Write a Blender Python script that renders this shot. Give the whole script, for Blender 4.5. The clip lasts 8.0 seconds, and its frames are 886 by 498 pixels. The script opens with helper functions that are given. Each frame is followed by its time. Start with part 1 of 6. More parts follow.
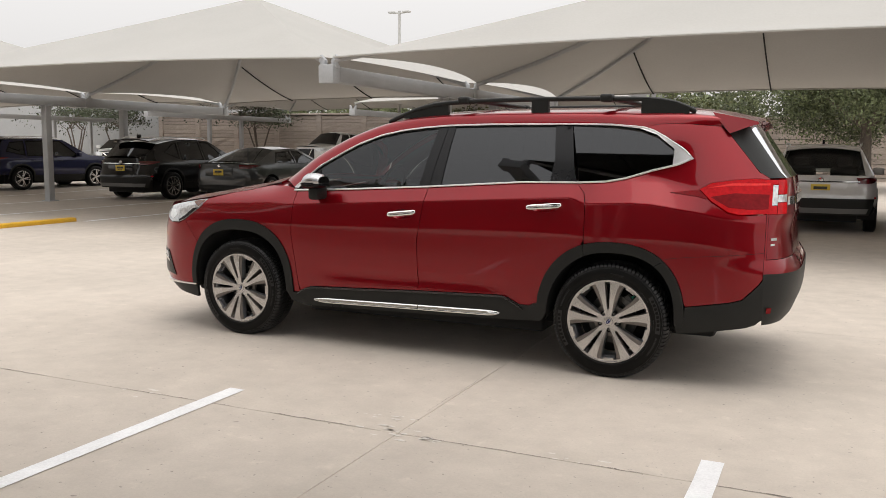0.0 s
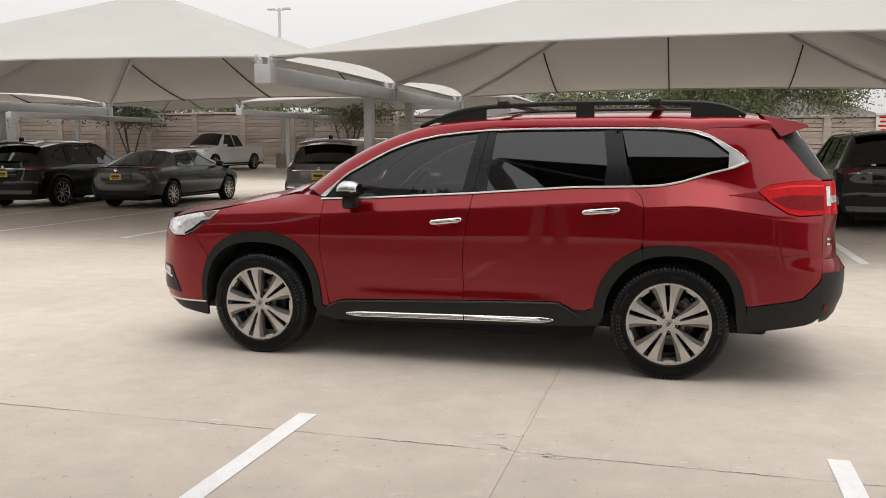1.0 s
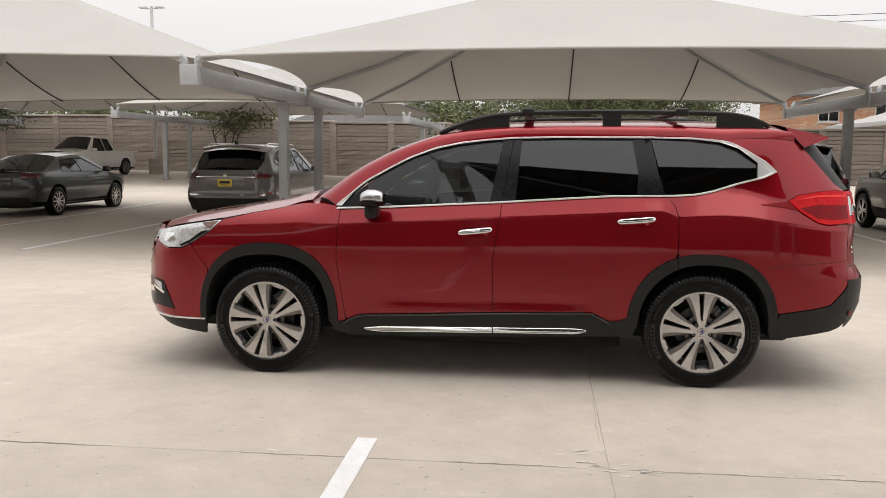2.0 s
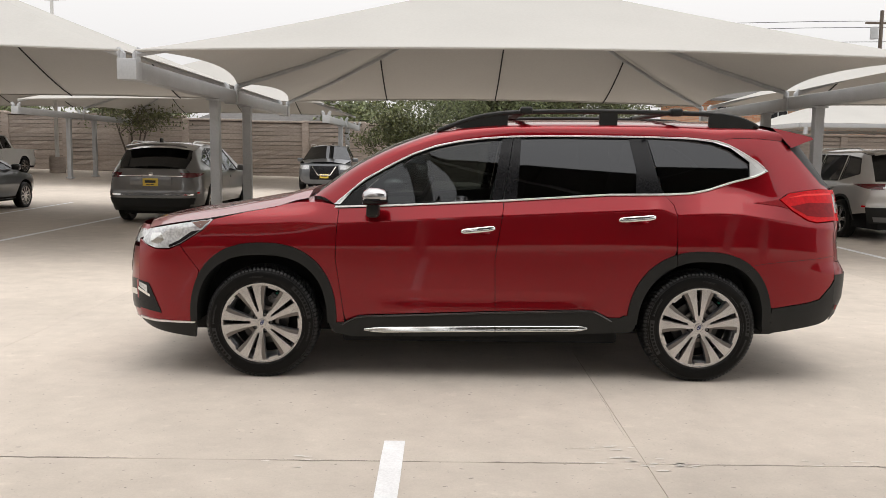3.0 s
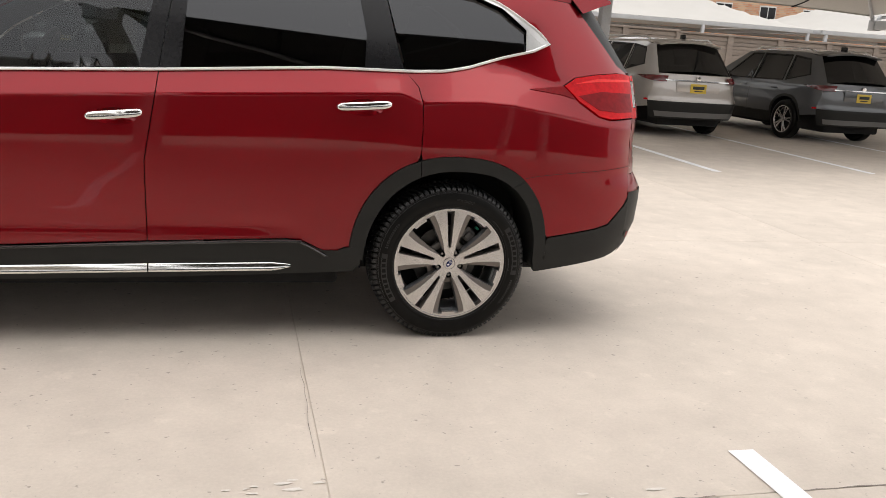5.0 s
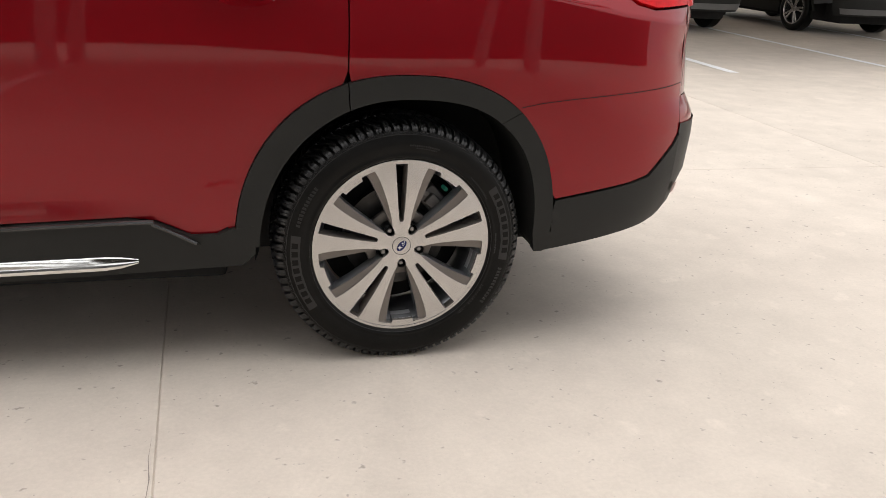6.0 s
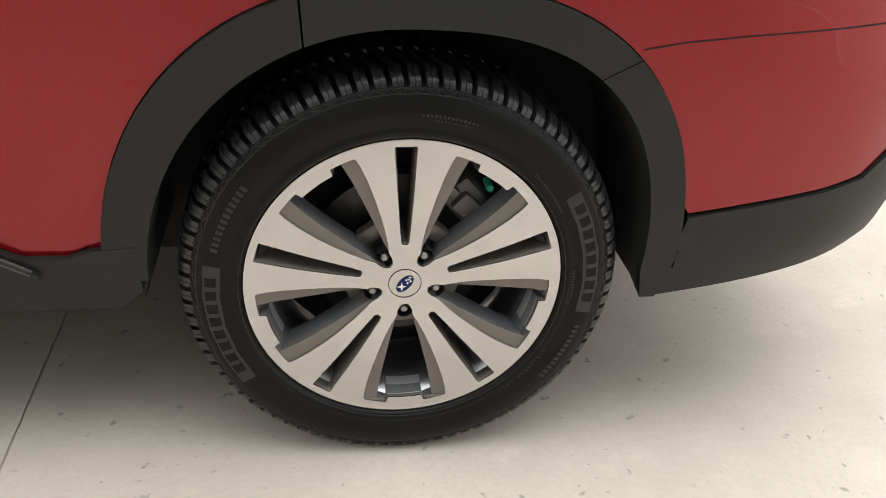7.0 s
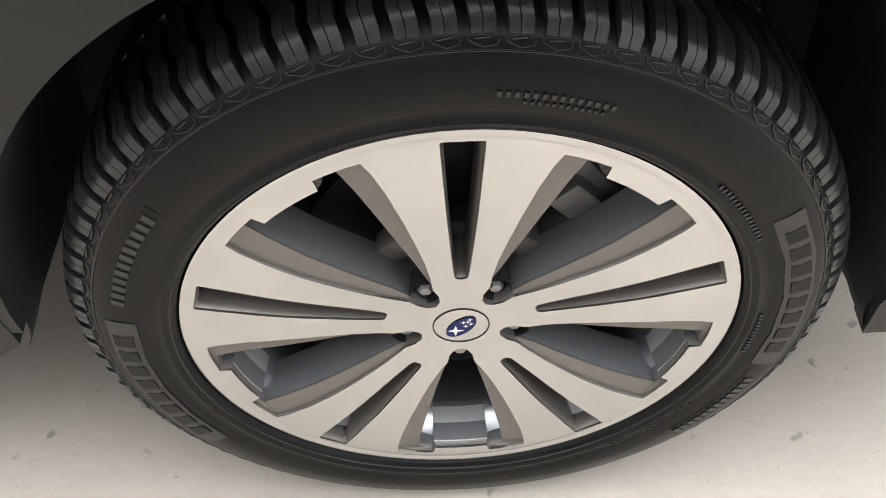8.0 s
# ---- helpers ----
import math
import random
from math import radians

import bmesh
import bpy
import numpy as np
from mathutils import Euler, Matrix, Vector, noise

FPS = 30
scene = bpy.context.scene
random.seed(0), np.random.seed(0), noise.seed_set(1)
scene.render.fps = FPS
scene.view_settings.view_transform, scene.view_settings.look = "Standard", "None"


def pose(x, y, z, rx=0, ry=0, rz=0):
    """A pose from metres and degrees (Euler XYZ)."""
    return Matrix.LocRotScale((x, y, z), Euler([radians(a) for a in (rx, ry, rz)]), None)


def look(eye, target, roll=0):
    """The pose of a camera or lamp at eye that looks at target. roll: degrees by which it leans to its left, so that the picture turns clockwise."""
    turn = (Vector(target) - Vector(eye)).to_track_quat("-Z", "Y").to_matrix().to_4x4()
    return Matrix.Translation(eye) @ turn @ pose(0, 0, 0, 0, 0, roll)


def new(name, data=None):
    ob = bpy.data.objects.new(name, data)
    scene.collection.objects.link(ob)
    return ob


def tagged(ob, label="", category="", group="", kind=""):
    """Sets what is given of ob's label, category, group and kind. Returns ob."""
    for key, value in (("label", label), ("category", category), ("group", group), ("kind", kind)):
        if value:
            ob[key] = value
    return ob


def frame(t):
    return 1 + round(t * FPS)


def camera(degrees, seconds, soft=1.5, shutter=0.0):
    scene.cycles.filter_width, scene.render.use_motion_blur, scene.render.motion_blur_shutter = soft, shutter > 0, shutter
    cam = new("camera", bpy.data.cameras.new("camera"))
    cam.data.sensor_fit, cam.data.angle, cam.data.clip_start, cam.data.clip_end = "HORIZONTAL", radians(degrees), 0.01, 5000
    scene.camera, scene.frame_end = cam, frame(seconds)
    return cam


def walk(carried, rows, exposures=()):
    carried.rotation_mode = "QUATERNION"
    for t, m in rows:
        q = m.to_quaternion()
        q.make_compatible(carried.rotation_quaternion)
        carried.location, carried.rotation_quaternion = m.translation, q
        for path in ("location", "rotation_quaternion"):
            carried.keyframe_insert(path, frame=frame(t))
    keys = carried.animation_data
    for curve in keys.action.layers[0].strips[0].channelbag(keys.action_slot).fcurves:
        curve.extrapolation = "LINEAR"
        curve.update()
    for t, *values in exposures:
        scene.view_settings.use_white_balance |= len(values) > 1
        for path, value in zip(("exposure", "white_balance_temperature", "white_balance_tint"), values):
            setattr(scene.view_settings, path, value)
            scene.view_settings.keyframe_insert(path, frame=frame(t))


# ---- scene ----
from mathutils.geometry import delaunay_2d_cdt

cam = camera(54.7, 8.0, soft=0.7)
PATH = [
    (0.0, (1.282, -5.313, 1.461), (0.452, -3.509, 1.224), 0.4),
    (0.5, (0.671, -5.516, 1.486), (-0.015, -3.653, 1.247), 0.5),
    (1.0, (0.063, -5.58, 1.509), (-0.472, -3.668, 1.268), -0.2),
    (1.5, (-0.511, -5.593, 1.514), (-0.896, -3.644, 1.282), 0.0),
    (3.0, (-1.708, -5.574, 1.491), (-1.705, -3.586, 1.269), 0.7),
    (3.5, (-1.728, -5.481, 1.473), (-1.715, -3.494, 1.241), 0.7),
    (4.0, (-1.487, -5.017, 1.438), (-1.369, -3.046, 1.118), 2.2),
    (4.5, (-1.227, -4.427, 1.389), (-0.856, -2.514, 0.938), 3.8),
    (4.7, (-1.121, -4.192, 1.405), (-0.698, -2.293, 0.939), 4.2),
    (5.8, (-0.693, -2.583, 1.280), (-0.124, -0.765, 0.673), 3.0),
    (6.0, (-0.549, -2.330, 1.247), (-0.025, -0.529, 0.553), 3.4),
    (6.5, (-0.313, -1.736, 1.191), (0.085, 0.020, 0.320), 4.5),
    (7.0, (-0.159, -1.220, 1.135), (0.149, 0.492, 0.148), 4.7),
    (7.5, (-0.078, -0.776, 1.084), (0.080, 0.760, -0.187), 3.4),
    (8.0, (-0.064, -0.485, 1.057), (0.049, 0.803, -0.469), 2.7),
]
EXPOSURES = [(0.0, -0.16, 6780, 11), (1.5, -0.12, 6780, 11), (3.5, -0.04, 6750, 11), (4.5, 0.02, 6780, 12), (6.0, 0.12, 6650, 11), (6.5, 0.20, 6500, 9), (7.0, 0.56, 6550, 7), (7.5, 0.98, 6500, 6), (8.0, 1.0, 6350, 8)]
walk(cam, [(t, look(eye, target, roll)) for t, eye, target, roll in PATH], EXPOSURES)

# ---- world and sun: an overcast bright day ----
world = bpy.data.worlds.new("overcast")
scene.world = world
world.use_nodes = True
wt = world.node_tree
sky = wt.nodes.new("ShaderNodeTexSky")
sky.sky_type, sky.sun_disc = "NISHITA", False
sky.sun_elevation, sky.sun_rotation = radians(84), radians(76)
sky.air_density, sky.dust_density, sky.ozone_density = 1.0, 4.0, 1.0
grey = wt.nodes.new("ShaderNodeHueSaturation")
grey.inputs["Saturation"].default_value = 0.12
cloud = wt.nodes.new("ShaderNodeMix")
cloud.data_type = "RGBA"
cloud.inputs["Factor"].default_value = 0.72
cloud.inputs["B"].default_value = (8.6, 8.7, 8.9, 1)
wt.links.new(sky.outputs["Color"], grey.inputs["Color"])
wt.links.new(grey.outputs["Color"], cloud.inputs["A"])
# an overcast sky is brighter overhead than at the horizon
up = wt.nodes.new("ShaderNodeTexCoord")
axes, rise_z, scaled = wt.nodes.new("ShaderNodeSeparateXYZ"), wt.nodes.new("ShaderNodeMapRange"), wt.nodes.new("ShaderNodeVectorMath")
rise_z.inputs["To Min"].default_value, rise_z.inputs["To Max"].default_value = 1.2, 2.5
scaled.operation = "SCALE"
wt.links.new(up.outputs["Generated"], axes.inputs[0])
wt.links.new(axes.outputs["Z"], rise_z.inputs["Value"])
wt.links.new(cloud.outputs["Result"], scaled.inputs[0])
wt.links.new(rise_z.outputs["Result"], scaled.inputs["Scale"])
wt.links.new(scaled.outputs["Vector"], wt.nodes["Background"].inputs["Color"])
wt.nodes["Background"].inputs["Strength"].default_value = 0.095

sun = new("sun", bpy.data.lights.new("sun", "SUN"))
sun.data.energy, sun.data.angle, sun.data.color = 0.5, radians(50), (1.0, 0.96, 0.9)
sun.matrix_world = look((4, 1, 40), (0, 0, 0))


# ---- materials ----
def mat(name, base, rough=0.6, metal=0.0, vary=0.12, scale=6.0, fine=60.0, bump=0.0, coat=0.0, spread=0.0, spec=0.5, stretch=(1, 1, 1)):
    """Principled material with colour variation at two scales, grain and fine relief."""
    m = bpy.data.materials.new(name)
    m.use_nodes = True
    nt = m.node_tree
    n, l = nt.nodes, nt.links
    p = n["Principled BSDF"]
    p.inputs["Roughness"].default_value = rough
    p.inputs["Metallic"].default_value = metal
    p.inputs["Coat Weight"].default_value = coat
    p.inputs["Coat Roughness"].default_value = 0.03
    p.inputs["Specular IOR Level"].default_value = spec
    co = n.new("ShaderNodeTexCoord")
    mp = n.new("ShaderNodeMapping")
    mp.inputs["Scale"].default_value = stretch
    l.new(co.outputs["Object"], mp.inputs["Vector"])
    a, b = n.new("ShaderNodeTexNoise"), n.new("ShaderNodeTexNoise")
    a.inputs["Scale"].default_value, b.inputs["Scale"].default_value = scale, fine
    a.inputs["Detail"].default_value, b.inputs["Detail"].default_value = 5, 3
    for k in (a, b):
        l.new(mp.outputs["Vector"], k.inputs["Vector"])
    add = n.new("ShaderNodeMath")
    add.operation = "ADD"
    l.new(a.outputs["Fac"], add.inputs[0])
    l.new(b.outputs["Fac"], add.inputs[1])
    mr = n.new("ShaderNodeMapRange")
    mr.inputs["From Min"].default_value, mr.inputs["From Max"].default_value = 0.7, 1.3
    mr.inputs["To Min"].default_value, mr.inputs["To Max"].default_value = 1 - vary, 1 + vary
    l.new(add.outputs[0], mr.inputs["Value"])
    out = mr.outputs["Result"]
    if spread:
        oi = n.new("ShaderNodeObjectInfo")
        sp = n.new("ShaderNodeMapRange")
        sp.inputs["To Min"].default_value, sp.inputs["To Max"].default_value = 1 - spread, 1 + spread
        l.new(oi.outputs["Random"], sp.inputs["Value"])
        mu = n.new("ShaderNodeMath")
        mu.operation = "MULTIPLY"
        l.new(out, mu.inputs[0])
        l.new(sp.outputs["Result"], mu.inputs[1])
        out = mu.outputs[0]
    mx = n.new("ShaderNodeVectorMath")
    mx.operation = "SCALE"
    mx.inputs[0].default_value = base
    l.new(out, mx.inputs["Scale"])
    l.new(mx.outputs["Vector"], p.inputs["Base Color"])
    if bump:
        bp = n.new("ShaderNodeBump")
        bp.inputs["Strength"].default_value, bp.inputs["Distance"].default_value = bump, 0.01
        l.new(add.outputs[0], bp.inputs["Height"])
        l.new(bp.outputs["Normal"], p.inputs["Normal"])
    return m


def glass(name, tint, ior=1.52, gloss=0.02):
    """Window glass: lets tinted light through, and mirrors by Fresnel."""
    m = bpy.data.materials.new(name)
    m.use_nodes = True
    nt = m.node_tree
    n, l = nt.nodes, nt.links
    n.remove(n["Principled BSDF"])
    t, g, f, x = (n.new("ShaderNodeBsdf" + k) if k in ("Transparent", "Glossy") else n.new("ShaderNode" + k) for k in ("Transparent", "Glossy", "Fresnel", "MixShader"))
    t.inputs["Color"].default_value = (*tint, 1)
    g.inputs["Roughness"].default_value = gloss
    g.inputs["Color"].default_value = (0.95, 0.97, 1.0, 1)
    f.inputs["IOR"].default_value = ior
    l.new(f.outputs[0], x.inputs[0])
    l.new(t.outputs[0], x.inputs[1])
    l.new(g.outputs[0], x.inputs[2])
    l.new(x.outputs[0], n["Material Output"].inputs["Surface"])
    return m


def concrete():
    """Weathered paving: broad tone drifts, fine grain, sparse dark pits and pale scuffs."""
    m = mat("concrete_paving", (0.553, 0.492, 0.428), 0.78, vary=0.0, spread=0.03, spec=0.3)
    nt = m.node_tree
    n, l = nt.nodes, nt.links
    p = n["Principled BSDF"]
    geo = n.new("ShaderNodeNewGeometry")
    old = p.inputs["Base Color"].links[0].from_socket

    def noise_(scale, detail, lo, hi, a, b, rough=0.55):
        t = n.new("ShaderNodeTexNoise")
        t.inputs["Scale"].default_value, t.inputs["Detail"].default_value, t.inputs["Roughness"].default_value = scale, detail, rough
        l.new(geo.outputs["Position"], t.inputs["Vector"])
        r = n.new("ShaderNodeMapRange")
        for k, v in (("From Min", lo), ("From Max", hi), ("To Min", a), ("To Max", b)):
            r.inputs[k].default_value = v
        l.new(t.outputs["Fac"], r.inputs["Value"])
        return r.outputs["Result"], t
    terms = [noise_(0.45, 4, 0.3, 0.7, 0.91, 1.07), noise_(3.2, 5, 0.3, 0.7, 0.955, 1.045), noise_(70, 4, 0.25, 0.75, 0.93, 1.06, 0.75), noise_(26, 2, 0.68, 0.75, 1.0, 0.58), noise_(60, 2, 0.71, 0.76, 1.0, 0.60), noise_(4.5, 6, 0.3, 0.7, 0.93, 1.06, 0.65), noise_(7, 5, 0.62, 0.75, 1.0, 1.12)]
    out = None
    for r, t in terms:
        if out is None:
            out = r
        else:
            mu = n.new("ShaderNodeMath")
            mu.operation = "MULTIPLY"
            l.new(out, mu.inputs[0])
            l.new(r, mu.inputs[1])
            out = mu.outputs[0]
    sc = n.new("ShaderNodeVectorMath")
    sc.operation = "SCALE"
    l.new(old, sc.inputs[0])
    l.new(out, sc.inputs["Scale"])
    l.new(sc.outputs["Vector"], p.inputs["Base Color"])
    bp = n.new("ShaderNodeBump")
    bp.inputs["Strength"].default_value, bp.inputs["Distance"].default_value = 0.10, 0.004
    l.new(terms[2][1].outputs["Fac"], bp.inputs["Height"])
    l.new(bp.outputs["Normal"], p.inputs["Normal"])
    return m


CONCRETE = concrete()
JOINT = mat("joint_dirt", (0.23, 0.20, 0.175), 0.95, vary=0.3)
LINE_WHITE = mat("white_line_paint", (0.82, 0.825, 0.83), 0.6, vary=0.10, scale=5, fine=90, bump=0.1)
LINE_YELLOW = mat("yellow_line_paint", (0.74, 0.42, 0.03), 0.6, vary=0.15, scale=5, fine=90)
PAINT_RED = mat("red_metallic_paint", (0.236, 0.0024, 0.0074), 0.28, 0.55, vary=0.04, scale=3, fine=900, coat=1.0, spec=0.08)
PAINT_RED.node_tree.nodes["Principled BSDF"].inputs["Coat IOR"].default_value = 1.44
CLADDING = mat("black_plastic_cladding", (0.0165, 0.017, 0.016), 0.46, vary=0.1, scale=9, fine=300, bump=0.05, spec=0.26)
SILL_LIP = mat("shiny_black_sill_lip", (0.02, 0.02, 0.02), 0.16, vary=0.1, scale=9, spec=0.9)
GLOSS_BLACK = mat("gloss_black_trim", (0.008, 0.008, 0.009), 0.22, vary=0.05, spec=0.3)
CHROME = mat("chrome", (0.82, 0.82, 0.80), 0.09, 1.0, vary=0.04, scale=12)
MIRROR_CAP = mat("silver_mirror_cap", (0.56, 0.56, 0.57), 0.20, 1.0, vary=0.05, scale=12)
SATIN = mat("satin_chrome", (0.84, 0.84, 0.83), 0.36, 1.0, vary=0.04, scale=12)
MACHINED = mat("machined_aluminium", (0.54, 0.53, 0.52), 0.25, 0.95, vary=0.05, scale=5, fine=40)
GUNMETAL = mat("gunmetal_wheel_paint", (0.165, 0.148, 0.133), 0.36, 0.35, vary=0.06, scale=8, fine=500)
# Barrel's inner step in a lighter colour, standing for the sky it reflects.
RIM_STEP = mat("lightened_rim_step", (0.74, 0.75, 0.77), 0.34, 0.7, vary=0.06, scale=8)
SPOKE_SIDE = mat("blue_grey_spoke_side", (0.215, 0.22, 0.232), 0.30, 0.45, vary=0.08, scale=8, fine=300)
BARREL = mat("dark_wheel_barrel", (0.42, 0.43, 0.45), 0.28, 0.9, vary=0.1)
RUBBER = mat("tyre_rubber", (0.0062, 0.0060, 0.0056), 0.36, vary=0.35, scale=22, fine=260, bump=0.025, spec=0.15)
# Tread rubber lightened in colour to stand for light inside the wheel arch.
TREAD_RUBBER = mat("lightened_tread_rubber", (0.022, 0.022, 0.0225), 0.28, vary=0.3, scale=20, fine=160, bump=0.05, spec=0.42)
RUBBER_MARK = mat("raised_tyre_marking", (0.0095, 0.0095, 0.010), 0.38, vary=0.15, scale=14, fine=150)
DARK = mat("matt_near_black", (0.006, 0.006, 0.006), 0.85, vary=0.2)
LINER = mat("wheel_house_liner", (0.016, 0.016, 0.016), 0.6, vary=0.2, scale=10, fine=120, bump=0.1)
STEEL = mat("brake_steel", (0.30, 0.29, 0.28), 0.38, 0.9, vary=0.15, scale=20)
CAST = mat("cast_iron", (0.10, 0.095, 0.09), 0.55, 0.7, vary=0.2, scale=25, bump=0.2)
LAMP_RED = mat("red_lamp_lens", (0.52, 0.004, 0.008), 0.10, vary=0.2, scale=18, spec=0.14)
LAMP_RED_DARK = mat("dark_red_lens_and_crease_shade", (0.20, 0.003, 0.006), 0.12, vary=0.2, scale=18, spec=0.14)
LAMP_RED_BRIGHT = mat("bright_red_lamp_lens", (0.80, 0.02, 0.02), 0.2, vary=0.1, scale=18, spec=0.35)
DISC = mat("dark_brake_disc", (0.07, 0.068, 0.066), 0.42, 0.8, vary=0.2, scale=20)
CALIPER = mat("grey_caliper", (0.15, 0.145, 0.14), 0.5, 0.4, vary=0.2, scale=25, bump=0.15)
LINING = mat("grey_roof_lining", (0.10, 0.10, 0.098), 0.9, vary=0.06)
LAMP_CLEAR = mat("clear_lamp_lens", (0.64, 0.65, 0.66), 0.10, 0.35, vary=0.35, scale=22, coat=1.0)
LAMP_AMBER = mat("amber_reflector", (0.12, 0.035, 0.012), 0.15, vary=0.1, coat=1.0)
LEATHER = mat("grey_leather", (0.55, 0.54, 0.52), 0.55, vary=0.08, scale=8, bump=0.1)
CABIN = mat("dark_cabin_plastic", (0.03, 0.03, 0.031), 0.6, vary=0.1)
GLASS_LIGHT = glass("light_tinted_glass", (0.20, 0.222, 0.215), 1.56)
GLASS_DARK = glass("privacy_glass", (0.012, 0.012, 0.013), 1.68)
GREEN_CAP = mat("green_plastic_cap", (0.02, 0.32, 0.20), 0.45, vary=0.08)
EMBLEM_BLUE = mat("blue_emblem", (0.008, 0.015, 0.09), 0.45, vary=0.05, spec=0.2)
EMBLEM_WHITE = mat("white_emblem", (0.75, 0.75, 0.75), 0.3, vary=0.05)
FABRIC = mat("shade_canopy_fabric", (0.47, 0.46, 0.435), 0.85, vary=0.05, scale=0.6, fine=25, bump=0.05)
ft = FABRIC.node_tree
fb, fm = ft.nodes.new("ShaderNodeBsdfTranslucent"), ft.nodes.new("ShaderNodeMixShader")
fb.inputs["Color"].default_value = (0.50, 0.44, 0.38, 1)
fm.inputs["Fac"].default_value = 0.08
ft.links.new(ft.nodes["Principled BSDF"].outputs[0], fm.inputs[1])
ft.links.new(fb.outputs[0], fm.inputs[2])
ft.links.new(fm.outputs[0], ft.nodes["Material Output"].inputs["Surface"])
# Cloth colour darkened so the car's windows reflect it nearly black.
DARK_FABRIC = mat("reflection_darkened_fabric", (0.035, 0.034, 0.033), 0.85, vary=0.08, scale=0.6, fine=25)
STEEL_PAINT = mat("grey_painted_steel", (0.42, 0.43, 0.44), 0.5, vary=0.08, scale=3, fine=40)


# ---- mesh helpers ----
def part(name, bm, material, parent=None, label="", smooth=True, sharp=35):
    """Links a bmesh as one mesh object, under a thing or a part."""
    me = bpy.data.meshes.new(name)
    bmesh.ops.remove_doubles(bm, verts=bm.verts[:], dist=1e-5)
    for f in bm.faces:
        f.smooth = smooth
    if smooth:
        for e in bm.edges:
            if len(e.link_faces) == 2 and e.calc_face_angle(0) > radians(sharp):
                e.smooth = False
    bm.to_mesh(me)
    bm.free()
    for m in material if isinstance(material, (list, tuple)) else (material,):
        me.materials.append(m)
    ob = new(name, me)
    if parent:
        ob.parent = parent
    if label:
        ob["label"] = label
    return ob


def thing(name, m, label, category, group="", kind=""):
    ob = new(name)
    ob.matrix_basis = m
    ob.empty_display_size = 0.2
    return tagged(ob, label, category, group, kind)


def add_box(bm, x0, x1, y0, y1, z0, z1, bevel=0.0, seg=2, m=None):
    vs = [bm.verts.new((x, y, z)) for x in (x0, x1) for y in (y0, y1) for z in (z0, z1)]
    fs = [bm.faces.new([vs[i] for i in q]) for q in ((0, 1, 3, 2), (4, 6, 7, 5), (0, 4, 5, 1), (2, 3, 7, 6), (0, 2, 6, 4), (1, 5, 7, 3))]
    if m:
        bmesh.ops.transform(bm, matrix=m, verts=vs)
    if bevel:
        es = list({e for f in fs for e in f.edges})
        bmesh.ops.bevel(bm, geom=es, offset=bevel, segments=seg, affect="EDGES", profile=0.5)


def box(x0, x1, y0, y1, z0, z1, bevel=0.0, seg=2, m=None):
    bm = bmesh.new()
    add_box(bm, x0, x1, y0, y1, z0, z1, bevel, seg, m)
    return bm


def add_grid(bm, rows, closed=False, flip=False, mi=0):
    """Quads between rows of points."""
    vs = [[bm.verts.new(p) for p in r] for r in rows]
    for a, b in zip(vs, vs[1:]):
        k = len(a)
        for i in range(k if closed else k - 1):
            q = [a[i], a[(i + 1) % k], b[(i + 1) % k], b[i]]
            f = bm.faces.new(q[::-1] if flip else q)
            f.material_index = mi
    return vs


def grid(rows, closed=False, flip=False):
    bm = bmesh.new()
    add_grid(bm, rows, closed, flip)
    return bm


def add_lathe(bm, profile, n=48, axis="y", arc=(0, 2 * math.pi), mi=0, centre=(0, 0, 0)):
    """Turns (radius, along) pairs round an axis."""
    full = abs(arc[1] - arc[0] - 2 * math.pi) < 1e-6
    rows = []
    for r, h in profile:
        row = []
        for i in range(n if full else n + 1):
            a = arc[0] + (arc[1] - arc[0]) * i / n
            c, s = r * math.cos(a), r * math.sin(a)
            p = {"y": (c, h, s), "z": (c, s, h), "x": (h, c, s)}[axis]
            row.append(Vector(p) + Vector(centre))
        rows.append(row)
    add_grid(bm, rows, full, mi=mi)


def lathe(profile, n=48, axis="y", arc=(0, 2 * math.pi), centre=(0, 0, 0)):
    bm = bmesh.new()
    add_lathe(bm, profile, n, axis, arc, 0, centre)
    bmesh.ops.recalc_face_normals(bm, faces=bm.faces[:])
    return bm


def add_tube(bm, pts, r, n=8, cap=True):
    """A round bar along points; r is one radius or one per point."""
    pts = [Vector(p) for p in pts]
    rs = r if isinstance(r, (list, tuple)) else [r] * len(pts)
    rows, up = [], None
    for i, p in enumerate(pts):
        d = (pts[min(i + 1, len(pts) - 1)] - pts[max(i - 1, 0)]).normalized()
        if up is None:
            up = d.orthogonal().normalized()
        up = (up - d * up.dot(d)).normalized()
        side = d.cross(up)
        rows.append([p + rs[i] * (math.cos(a) * up + math.sin(a) * side) for a in (2 * math.pi * k / n for k in range(n))])
    vs = add_grid(bm, rows, True)
    if cap:
        bm.faces.new(vs[0][::-1])
        bm.faces.new(vs[-1])


def tube(pts, r, n=8):
    bm = bmesh.new()
    add_tube(bm, pts, r, n)
    bmesh.ops.recalc_face_normals(bm, faces=bm.faces[:])
    return bm


